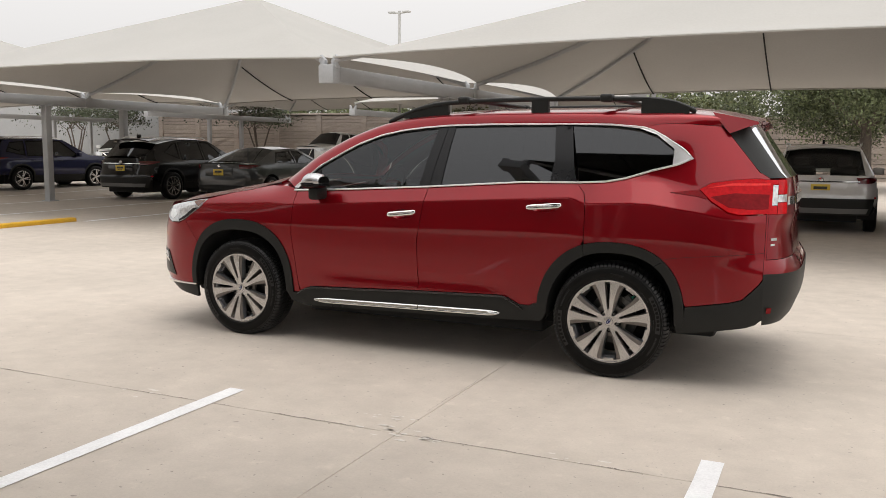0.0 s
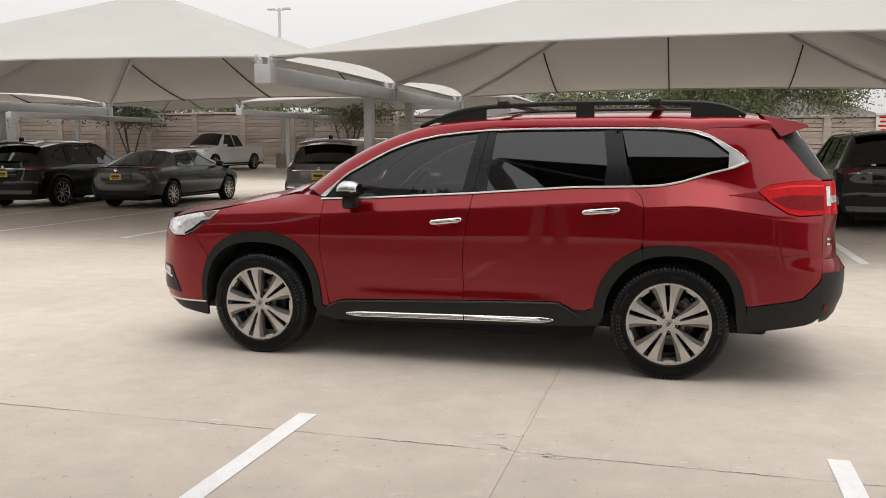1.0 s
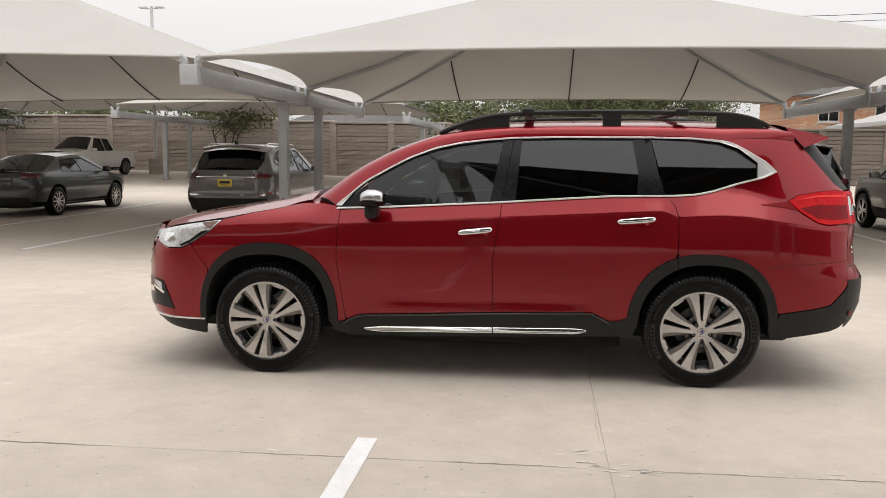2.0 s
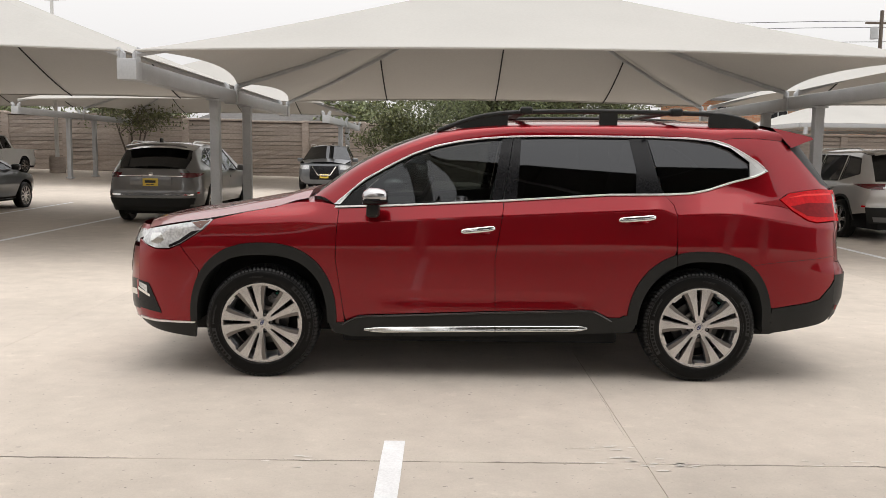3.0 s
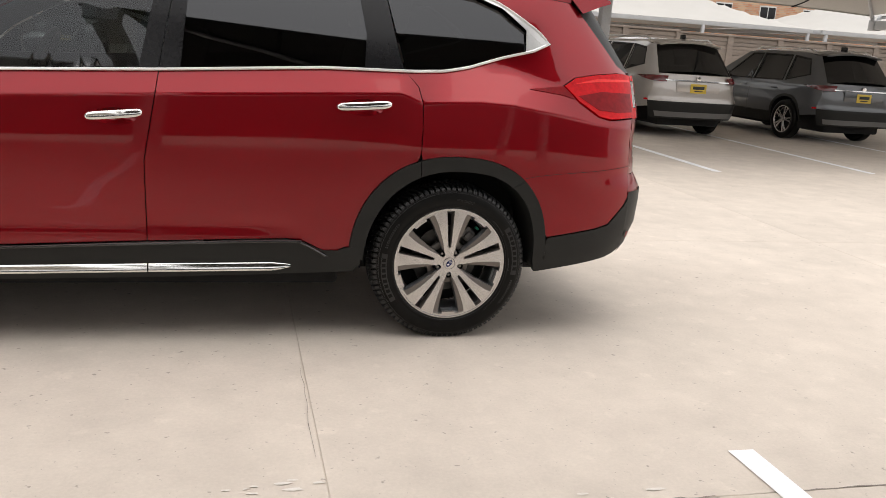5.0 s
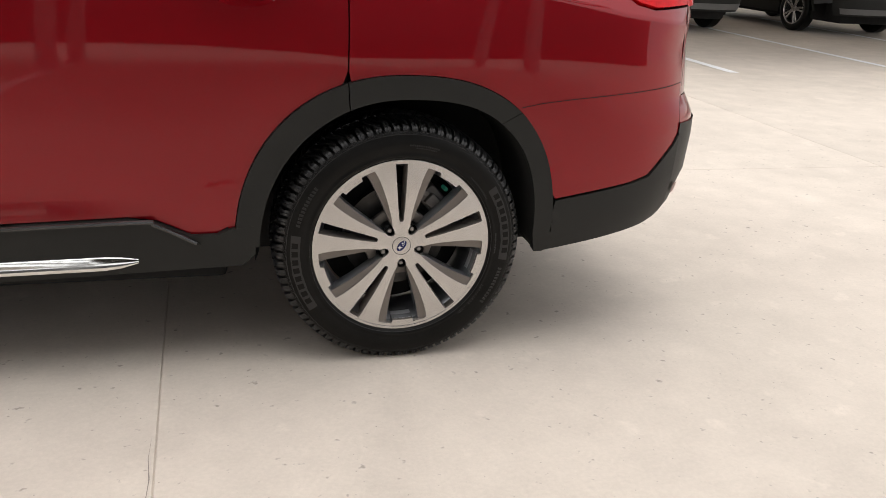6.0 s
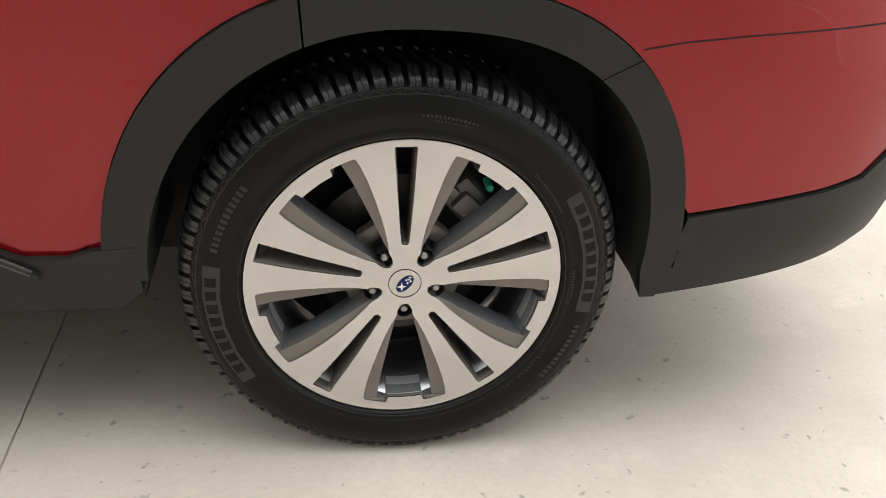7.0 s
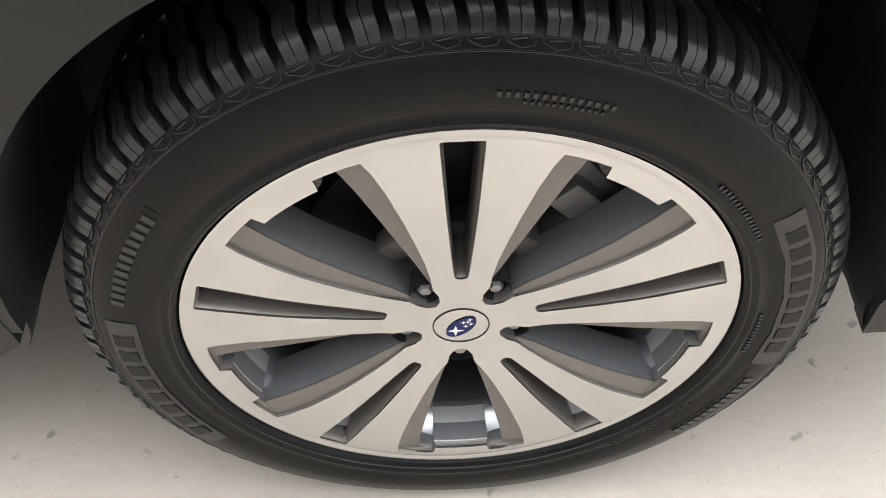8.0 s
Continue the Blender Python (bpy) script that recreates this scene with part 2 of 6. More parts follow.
def bar(pts, sizes, tilt, n=20, square=0.55):
    """A bright bar along pts: a rounded flat face that leans back by tilt, sizes are half depth and half height."""
    bm = bmesh.new()
    rows = []
    lean = math.tan(tilt)
    for p, (hy, hz) in zip(pts, sizes):
        row = []
        for k in range(n):
            a = 2 * math.pi * k / n
            dy = -hy * math.copysign(abs(math.cos(a)) ** square, math.cos(a))
            dz = hz * math.copysign(abs(math.sin(a)) ** 0.9, math.sin(a))
            row.append((p[0], p[1] + dy + dz * lean, p[2] + dz))
        rows.append(row)
    vs = add_grid(bm, rows, True)
    bm.faces.new(vs[0][::-1])
    bm.faces.new(vs[-1])
    bmesh.ops.recalc_face_normals(bm, faces=bm.faces[:])
    return bm


def spline(pts, n):
    """n points, evenly spaced by index, on a Catmull-Rom curve through pts."""
    pts = [Vector(p) for p in pts]
    out = []
    for i in range(n):
        s = i / (n - 1) * (len(pts) - 1)
        k = min(int(s), len(pts) - 2)
        u = s - k
        a, b, c, d = pts[max(k - 1, 0)], pts[k], pts[k + 1], pts[min(k + 2, len(pts) - 1)]
        out.append(0.5 * ((2 * b) + (c - a) * u + (2 * a - 5 * b + 4 * c - d) * u * u + (3 * b - a - 3 * c + d) * u ** 3))
    return out


def inside(p, poly):
    x, y = p
    hit = False
    j = len(poly) - 1
    for i in range(len(poly)):
        (xi, yi), (xj, yj) = poly[i], poly[j]
        if (yi > y) != (yj > y) and x < (xj - xi) * (y - yi) / (yj - yi) + xi:
            hit = not hit
        j = i
    return hit


def dense(poly, step):
    out = []
    for (ax, ay), (bx, by) in zip(poly, poly[1:] + poly[:1]):
        k = max(1, int(math.hypot(bx - ax, by - ay) / step))
        out += [(ax + (bx - ax) * i / k, ay + (by - ay) * i / k) for i in range(k)]
    return out


def shrink(poly, d):
    """Moves the outline inwards by d."""
    area = sum(a[0] * b[1] - b[0] * a[1] for a, b in zip(poly, poly[1:] + poly[:1]))
    s = 1 if area > 0 else -1
    out = []
    for i, p in enumerate(poly):
        a, b = Vector(poly[i - 1]), Vector(poly[(i + 1) % len(poly)])
        q = Vector(p)
        n1, n2 = (q - a), (b - q)
        n1, n2 = Vector((-n1.y, n1.x)), Vector((-n2.y, n2.x))
        if n1.length > 1e-9:
            n1.normalize()
        if n2.length > 1e-9:
            n2.normalize()
        n = n1 + n2
        n = n / max(0.6, n.dot(n1)) if n.length > 1e-6 else n
        out.append((p[0] + s * d * n.x, p[1] + s * d * n.y))
    return out


def panel(outline, surf, step=0.05, lip=0.012, holes=(), edge=0.02, lines=()):
    """A curved panel: an outline (and holes) in the plane, laid on the surface surf(u, v, depth), with edges turned inwards."""
    outline = dense(outline, edge)
    holes = [dense(h, edge) for h in holes]
    us, vs = [p[0] for p in outline], [p[1] for p in outline]
    loops = [outline] + holes
    pts, edges = [], []
    for lo in loops:
        k = len(pts)
        pts += [Vector(p) for p in lo]
        edges += [(k + i, k + (i + 1) % len(lo)) for i in range(len(lo))]
    for u, v in lines:
        if inside((u, v), outline) and min((p.x - u) ** 2 + (p.y - v) ** 2 for p in pts) > 3e-5:
            pts.append(Vector((u, v)))
    near = np.array([(p.x, p.y) for p in pts])
    for i in range(int((max(us) - min(us)) / step) + 1):
        for j in range(int((max(vs) - min(vs)) / step) + 1):
            q = (min(us) + (i + 0.37) * step, min(vs) + (j + 0.41) * step)
            if inside(q, outline) and not any(inside(q, h) for h in holes) and np.min(np.hypot(near[:, 0] - q[0], near[:, 1] - q[1])) > 0.35 * step:
                pts.append(Vector(q))
    vv, _, ff, *_ = delaunay_2d_cdt(pts, edges, [], 0, 1e-6)
    bm = bmesh.new()
    top = [bm.verts.new(surf(v.x, v.y, 0.0)) for v in vv]
    for f in ff:
        c = sum((vv[i] for i in f), Vector((0, 0))) / len(f)
        if inside(c, outline) and not any(inside(c, h) for h in holes):
            try:
                bm.faces.new([top[i] for i in f])
            except ValueError:
                pass
    if lip:
        index = {v: i for i, v in enumerate(top)}
        low = {}
        for e in [e for e in bm.edges if len(e.link_faces) == 1]:
            a, b = e.link_loops[0].vert, e.link_loops[0].link_loop_next.vert
            for v in (a, b):
                if v not in low:
                    p = vv[index[v]]
                    low[v] = bm.verts.new(surf(p.x, p.y, lip))
            bm.faces.new((b, a, low[a], low[b]))
    bmesh.ops.delete(bm, geom=[v for v in bm.verts if not v.link_faces], context="VERTS")
    return bm


def mirror(bm):
    """A copy mirrored across the middle plane of a car."""
    b = bm.copy()
    for v in b.verts:
        v.co.y = -v.co.y
    bmesh.ops.reverse_faces(b, faces=b.faces[:])
    return b


def both(name, bm, material, parent, label=""):
    twin = mirror(bm)
    return part(name, bm, material, parent, label), part(name, twin, material, parent, label)


# ---- ground: concrete slabs, gently rising towards the boundary wall ----
def rise(x, y):
    return 0.02 * min(max(y - 13.0, 0.0), 45.0) * min(max(0.07 - 0.0367 * x, 0.0), 1.0)


XS = [-400, -120, -60, -40] + [-26 + 2 * i for i in range(15)] + [20, 60, 400]
YS = [-300, -60, -20, 0, 9, 13, 14] + [16 + 3 * i for i in range(15)] + [120, 900]
ground = part("ground", grid([[(x, y, rise(x, y) - (0.005 if -8 < y < 13.5 and abs(x) < 38 else 0.0)) for x in XS] for y in YS], flip=True), CONCRETE)
tagged(ground, "light tan concrete paving of an open car park", "ground", kind="structure")


def stripe(x, y0, y1, material, label, width=0.105, turn=0.0):
    n = max(2, int(abs(y1 - y0) / 0.25))
    rows = []
    for i in range(n + 1):
        y = y0 + (y1 - y0) * i / n
        rows.append([(x + turn * (y - y0) + d + 0.004 * noise.noise((x + 9 * d, y * 3, 1)), y, rise(x, y) + 0.004) for d in (-width / 2, width / 2)])
    ob = part("parking_line", grid(rows, flip=y1 > y0), material, smooth=False)
    return tagged(ob, label, "parking line", "parking lines", "structure")


for x in (-7.45, -4.70, -1.94, 0.82, 3.57):
    stripe(x, -1.26, -6.4, LINE_WHITE, "worn white painted parking line on concrete")
for x, y0, y1 in ((4.95, 5.8, 12.4), (7.50, 6.1, 12.8), (10.05, 6.1, 12.8), (-8.84, 6.55, 17.5), (-11.72, 6.6, 17.6), (-14.4, 6.6, 17.6), (2.3, 6.1, 12.6), (-17.2, 6.6, 17.6), (-20.0, 6.6, 17.6)):
    stripe(x, y0, y1, LINE_WHITE, "thin white painted parking line on concrete", 0.12)
kerb = thing("parking_kerb", pose(-11.95, 2.2, 0), "low yellow painted kerb on the concrete", "kerb")
part("kerb_body", box(-0.09, 0.09, 0.0, 4.35, -0.01, 0.075, 0.018, 3), LINE_YELLOW, kerb, "scuffed yellow paint")


# ---- shade canopies ----
def canopy(x0, x1, y0, y1, z, peak, label, cloth):
    """A tensioned four-sided fabric roof on a steel frame, held at its corners and at the middle of each side."""
    c = thing("shade_canopy", pose((x0 + x1) / 2, (y0 + y1) / 2, rise((x0 + x1) / 2, (y0 + y1) / 2)), label, "canopy", "shade canopies")
    hx, hy = (x1 - x0) / 2, (y1 - y0) / 2
    bm = bmesh.new()

    def top(u, v):
        # u, v from -1 to 1; pyramid with sagging panels, edges scalloped between the holding points
        k = max(abs(u), abs(v))
        h = z + (peak - z) * (1 - k) ** 1.08
        ang = min(abs(u), abs(v)) / max(k, 1e-6)
        h -= 0.22 * k * (1 - k) * (1 - (2 * ang - 1) ** 2)
        sx, sy = u * hx, v * hy
        if abs(u) >= abs(v):
            f = 4 * abs(v) / max(k, 1e-6) * (1 - abs(v) / max(k, 1e-6))
            sx -= math.copysign(0.30 * f * k ** 3, u)
            h += 0.10 * f * k ** 4
        else:
            sy -= math.copysign(0.10 * (1 - (u / k) ** 2) * k ** 4, v)
            h += 0.10 * (1 - (u / k) ** 2) * k ** 6
        return (sx, sy, h)

    n = 32
    vs = [[bm.verts.new(top(-1 + 2 * i / n, -1 + 2 * j / n)) for i in range(n + 1)] for j in range(n + 1)]
    for j in range(n):
        for i in range(n):
            a, b, d, e = vs[j][i], vs[j][i + 1], vs[j + 1][i + 1], vs[j + 1][i]
            # cells on the hips are split along the hip
            for f in ((a, b, d), (a, d, e)) if i == j else ((a, b, e), (b, d, e)) if i + j == n - 1 else ((a, b, d, e),):
                bm.faces.new(f)
    part("fabric", bm, cloth, c, "taut off-white shade fabric" if cloth == FABRIC else "taut shade fabric darkened for reflections")
    return c, top, hx, hy


def canopy_row(xs, y0, y1, gaps, frames, post_ys=(-1.3, 1.3), foot=0.0, cloth=FABRIC):
    for (x0, x1), z in gaps:
        c, top, hx, hy = canopy(x0, x1, y0, y1, 2.82 + z, 4.95 + z, "off-white pyramid fabric shade canopy on grey steel frame" if cloth == FABRIC else "unseen pyramid canopy, cloth darkened for reflections, on grey steel frame", cloth)
        for j in (-1, 0, 1):
            for i in (-1, 1):
                pts = [Vector(top(i * (1 - s), j * (1 - s))) - Vector((0, 0, 0.055 + 0.06 * math.sin(math.pi * s))) for s in (0, 0.25, 0.5, 0.75, 0.98)]
                part("rafter", tube(pts, 0.045, 8), STEEL_PAINT, c, "grey painted steel rafter")
        for i in (-0.52, 0.0, 0.52):
            pts = [Vector(top(i, 1 - s * (0.97 - abs(i)))) - Vector((0, 0, 0.030)) for s in (k / 12 for k in range(13))]
            part("seam", tube(pts, 0.018, 5), DARK, c, "dark seam")
        part("hem", tube([Vector(top(-1 + 2 * i / 24, -1)) - Vector((0, 0, 0.01)) for i in range(25)], 0.018, 6), cloth, c)
        part("hem", tube([Vector(top(-1 + 2 * i / 24, 1)) - Vector((0, 0, 0.01)) for i in range(25)], 0.018, 6), cloth, c)
    ym, hl = (y0 + y1) / 2, (y1 - y0) / 2
    for x, z in frames:
        f = thing("canopy_frame", pose(x, ym, z), "grey painted steel cantilever beam on two square posts", "steel frame", "canopy frames")
        part("beam", box(-0.10, 0.10, -hl, hl, 2.44, 2.68, 0.012), STEEL_PAINT, f)
        for y in post_ys:
            part("post", box(-0.088, 0.088, y - 0.088, y + 0.088, -0.35 - foot, 2.44, 0.015), STEEL_PAINT, f)
            part("base_plate", box(-0.14, 0.14, y - 0.14, y + 0.14, -0.02 - foot, 0.03 - foot, 0.006), STEEL_PAINT, f)
            part("cap_plate", box(-0.13, 0.13, y - 0.13, y + 0.13, 2.41, 2.438, 0.004), STEEL_PAINT, f)
        for y in (0.05 - hl, 0.0, hl - 0.05):
            part("end_box", box(-0.13, 0.13, y - 0.11, y + 0.11, 2.42, 2.70, 0.01), STEEL_PAINT, f)
            for sx in (-0.1, 0.1):
                part("bracket", tube([(sx, y, 2.66), (sx, y, 2.76), (sx * 1.6, y, 2.83)], [0.06, 0.06, 0.05], 8), STEEL_PAINT, f)


NEAR_X = (-39.4, -28.3, -17.15, -5.94, 5.25, 16.4, 27.5)
canopy_row(NEAR_X, 6.1, 17.5, [((a + 0.1, b - 0.1), 0.0) for a, b in zip(NEAR_X, NEAR_X[1:])], [(x, 0.0) for x in NEAR_X])
canopy_row(NEAR_X, 25.7, 37.1, [((a + 0.1, b - 0.1), z) for a, b, z in ((-39.4, -28.3, 0.36), (-28.3, -17.15, 0.33), (-17.15, -5.94, 0.26))], [(-39.4, 0.36), (-28.3, 0.36), (-17.15, 0.3), (-5.94, 0.12)])
# Unseen canopy known from window reflections; size and dark cloth set to shape them.
SOUTH_X = (-2.05, 3.5)
canopy_row(SOUTH_X, -9.7, -2.3, [((a + 0.1, b - 0.1), 1.25) for a, b in zip(SOUTH_X, SOUTH_X[1:])], [(x, 1.25) for x in SOUTH_X], (-3.0, -1.0), 1.25, DARK_FABRIC)
# Unseen canopies added out of view to dim the paving on the left.
ADDED_WEST_X = (-24.13, -13.09, -2.35)
canopy_row(ADDED_WEST_X, -11.0, -3.4, [((a + 0.1, b - 0.1), 0.9) for a, b in zip(ADDED_WEST_X, ADDED_WEST_X[1:])], [(x, 0.9) for x in ADDED_WEST_X[:2]], (-3.0, -1.0), 0.9)


# ---- the red car: shape of its sides ----
HUB = 0.365
W_Z = [0.15, 0.22, 0.30, 0.42, 0.485, 0.515, 0.555, 0.575, 0.62, 0.74, 0.85]
W_W = [0.86, 0.90, 0.925, 0.946, 0.9510, 0.9518, 0.9530, 0.9535, 0.9555, 0.9600, 0.9605]


def crease(x):
    """Height of the shoulder line: rising along the doors, then bending over the rear haunch and under the rear lights."""
    doors = 1.05 + 0.053 * (x + 2.03)
    aft = float(np.interp(x, [-0.3, -0.1, 0.1, 0.25, 0.45, 0.65, 0.85, 1.1], [1.09, 1.11, 1.12, 1.115, 1.085, 1.05, 1.025, 1.02]))
    f = smooth01(-0.29, -0.15, x)
    return doors * (1 - f) + aft * f


def smooth01(a, b, x):
    s = min(max((x - a) / (b - a), 0.0), 1.0)
    return s * s * (3 - 2 * s)


def rear_end(z):
    return float(np.interp(z, [0.25, 0.33, 0.42, 0.55, 0.70, 0.74, 0.80, 0.95, 1.07, 1.27, 1.32, 1.60, 1.75], [0.87, 0.94, 1.04, 1.09, 1.10, 1.09, 1.05, 1.03, 1.045, 1.03, 0.99, 0.80, 0.70]))


def nose_end(z):
    return float(np.interp(z, [0.2, 0.27, 0.36, 0.45, 0.62, 0.80, 0.92, 1.0, 1.1], [-3.70, -3.76, -3.87, -3.90, -3.90, -3.88, -3.85, -3.80, -3.60]))


N_REAR, N_NOSE, X_REAR, X_NOSE = 4.6, 4.2, 0.2, -2.9


def width_at(x, z):
    """Half the car's width at a place along it, before the ends are rounded."""
    zc = crease(x)
    front = 1 - smooth01(-2.75, -2.35, x)
    if z <= 0.85:
        w = float(np.interp(z, W_Z, W_W))
    elif z <= zc:
        w = 0.9605 - 0.0155 * ((z - 0.85) / (zc - 0.85)) ** 1.7
    else:
        d = z - zc

        def roof_at(h):
            h -= min(max(0.045 * (x + 2.03), 0.0), 0.08) * (1 - 0.8 * smooth01(-0.3, 0.0, x)) * (1 - smooth01(1.2, 1.6, h))
            return float(np.interp(h, [1.05, 1.13, 1.25, 1.33, 1.40, 1.50, 1.60, 1.66, 1.72], [0.920, 0.890, 0.848, 0.820, 0.794, 0.754, 0.705, 0.665, 0.59]))
        belt_z = float(np.interp(x, [-2.42, -2.073, -1.306, -0.615, -0.20, 0.1], [1.128, 1.139, 1.180, 1.227, 1.234, 1.28]))
        roof = roof_at(z)
        w = roof if z >= belt_z else 0.945 + (roof_at(belt_z) - 0.945) * d / max(belt_z - zc, 0.03)
        aft = smooth01(-0.25, 0.30, x)
        shelf = max(0.945 - 0.80 * d, roof - 0.028 * (1 - smooth01(1.28, 1.58, z)))
        pillar = smooth01(0.26, 0.60, x)
        shelf = shelf * (1 - pillar) + pillar * max(0.945 - 0.52 * d, 0.66 - 0.9 * max(z - 1.6, 0.0))
        w = w * (1 - aft) + aft * shelf
        w = w * (1 - front) + front * (0.945 - 0.04 * d - 6.5 * d * d)
    # scoop along the foot of the doors
    w -= 0.0100 * smooth01(0.486, 0.514, z) * (1 - smooth01(0.550, 0.574, z)) * smooth01(-2.24, -1.95, x) * (1 - smooth01(-0.95, -0.62, x))
    # haunches over the wheels
    for hx in (0.0, -2.89):
        w += 0.012 * math.exp(-((x - hx) / 0.42) ** 2 - ((z - 0.90) / 0.16) ** 2)
    return w


def half(x, z):
    w = width_at(x, z)
    if x > X_REAR:
        k = min((x - X_REAR) / (rear_end(z) - X_REAR), 0.9999)
        w *= (1 - k ** N_REAR) ** (1 / N_REAR)
    if x < X_NOSE:
        k = min((X_NOSE - x) / (X_NOSE - nose_end(z)), 0.9999)
        w *= (1 - k ** N_NOSE) ** (1 / N_NOSE)
    return w


def side(proud=0.0):
    """The left side as a surface; depth goes inwards."""
    def surf(x, z, depth):
        e = 0.012
        gx = (half(x + e, z) - half(x - e, z)) / (2 * e)
        gz = (half(x, z + e) - half(x, z - e)) / (2 * e)
        n = Vector((-gx, -1.0, -gz)).normalized()
        return Vector((x, -half(x, z), z)) + n * (proud - depth)
    return surf


def trim_face(proud):
    """Like side(), but standing out straight to the side, for narrow trims."""
    def surf(x, z, depth):
        return Vector((x, -half(x, z) - proud + depth, z))
    return surf


def end_rows(zs, xe, end, x0, n, k, lo=0.0, hi=1.0, out=0.0):
    """Rows across the rounded nose or tail, from the left edge xe(z) to the right one."""
    rows = []
    for z in zs:
        a = abs(end(z) + out - x0)
        sgn = 1 if end(z) > x0 else -1
        s0 = min(abs(xe(z) - x0) / a, 0.999)
        t0 = math.asin(s0 ** (n / 2))
        row = []
        for i in range(k + 1):
            f = lo + (hi - lo) * i / k
            t = t0 + (math.pi - 2 * t0) * f
            c = math.cos(t)
            row.append((x0 + sgn * a * math.sin(t) ** (2 / n), -math.copysign(abs(c) ** (2 / n), c) * (width_at(xe(z), z) + out), z))
        rows.append(row)
    return rows


def arch(xc, zc, hw, top, a0=0.0, a1=180.0, n=2.5, k=72, nf=None):
    """Points on a wheel arch, from the rear (0 degrees) over the top to the front (180); the front half may be rounder (nf)."""
    out = []
    for i in range(k + 1):
        a = radians(a0 + (a1 - a0) * i / k)
        c, s = math.cos(a), math.sin(a)
        e = 2 / (nf if nf and c < 0 else n)
        out.append((xc + hw * math.copysign(abs(c) ** e, c), zc + top * abs(s) ** e))
    return out


def tread(bm, y0, y1, count):
    """Two rows of long slanted tread blocks that meet in a V, each cut by a thin sipe and rounded over the shoulder."""
    wide = y1 - y0
    prof = [(0.3500, -0.0085, 0.0), (0.3600, -0.0035, 0.02), (0.3685, 0.007, 0.07), (0.3735, 0.026, 0.22), (0.3752, 0.046, 0.45), (0.3760, 0.072, 0.75), (0.3765, 0.104, 1.10)]
    period = 2 * math.pi / count
    for i in range(count):
        for flip, shift in ((0, 0.0), (1, 0.5)):
            for lo, hi in ((-0.36, -0.03), (0.0, 0.30)):
                top_, low_ = [], []
                for k, (r, y, sw) in enumerate(prof):
                    yy = y if not flip else wide - y
                    kink = (0.0, 0.0, 0.05, -0.10, 0.10, -0.06, 0.04)[k]
                    a = (i + shift + sw + kink) * period
                    depth = 0.0025 if k == 0 else 0.0085
                    top_.append([bm.verts.new((r * math.cos(a + e * period), y0 + yy, r * math.sin(a + e * period))) for e in (lo, hi)])
                    low_.append([bm.verts.new(((r - depth) * math.cos(a + e * period), y0 + yy + (0.002 if not flip else -0.002), (r - depth) * math.sin(a + e * period))) for e in (lo, hi)])
                for k in range(len(prof) - 1):
                    bm.faces.new((top_[k][0], top_[k][1], top_[k + 1][1], top_[k + 1][0]))
                    for e in (0, 1):
                        bm.faces.new((low_[k][e], top_[k][e], top_[k + 1][e], low_[k + 1][e]))
                bm.faces.new((low_[0][0], low_[0][1], top_[0][1], top_[0][0]))
                bm.faces.new((low_[-1][0], low_[-1][1], top_[-1][1], top_[-1][0]))


def side_y(r):
    """How far the tyre's sidewall stands out at a radius."""
    return float(np.interp(r, [0.2695, 0.275, 0.281, 0.286, 0.290, 0.298, 0.312, 0.330, 0.3395, 0.3410, 0.344, 0.350], [-0.0125, -0.0188, -0.0212, -0.0196, -0.0192, -0.0215, -0.0232, -0.0198, -0.0158, -0.0142, -0.0125, -0.0092]))


# spoke edge: (distance along the spoke, half its width)
SPOKE = [(0.060, 0.0265), (0.080, 0.0285), (0.105, 0.0330), (0.135, 0.0405), (0.165, 0.0490), (0.200, 0.0610), (0.225, 0.0720), (0.236, 0.0790)]


def window_outline(push, flank=False):
    """The gap between two spokes, about the x axis. The machined edge steps inwards between the flanks; with flank it is the flanks' inner edge."""
    pts = []
    for s in (-1, 1):
        run = []
        for rho, d in SPOKE:
            d2 = d + push * 1.2 * ((rho - 0.06) / 0.176) ** 0.65
            a = radians(36) * s
            x, y = rho * math.cos(a) + s * d2 * math.sin(a), rho * math.sin(a) - s * d2 * math.cos(a)
            r = min(math.hypot(x, y), 0.2485)
            b = math.atan2(y, x)
            run.append((r * math.cos(b), r * math.sin(b)))
        pts.append(run)
    low, high = pts
    a0, af, notch, ring = abs(math.atan2(low[-1][1], low[-1][0])), radians(7.8), 0.2490, 0.2375
    if flank:
        half_arc = [(af, notch - 0.0005)] * 4 + [(af * 0.98, ring - 0.001)]
        mid = [(af * f, ring - 0.001) for f in (0.6, 0.2, -0.2, -0.6)]
        low[-1] = ((notch - 0.0005) * math.cos(af), -(notch - 0.0005) * math.sin(af))
        high[-1] = (low[-1][0], -low[-1][1])
    else:
        half_arc = [(a0 + (af - a0) * f, notch) for f in (0.25, 0.5, 0.75, 1.0)] + [(af * 0.92, ring)]
        mid = [(af * f, ring) for f in (0.55, 0.2, -0.2, -0.55)]
    arc = [(r * math.cos(a), -r * math.sin(a)) for a, r in half_arc + mid + [(-a, r) for a, r in half_arc[::-1]]]
    m = low[0]
    end = [(m[0] - 0.0235 * math.sin(math.pi * i / 6), abs(m[1]) * math.cos(math.pi * i / 6)) for i in range(1, 6)]
    return low + arc + high[::-1] + end


def turn2(p, a):
    return (p[0] * math.cos(a) - p[1] * math.sin(a), p[0] * math.sin(a) + p[1] * math.cos(a))


def face_depth(x, z):
    r = math.hypot(x, z)
    return 0.010 * (1 - smooth01(0.03, 0.20, r)) - 0.010


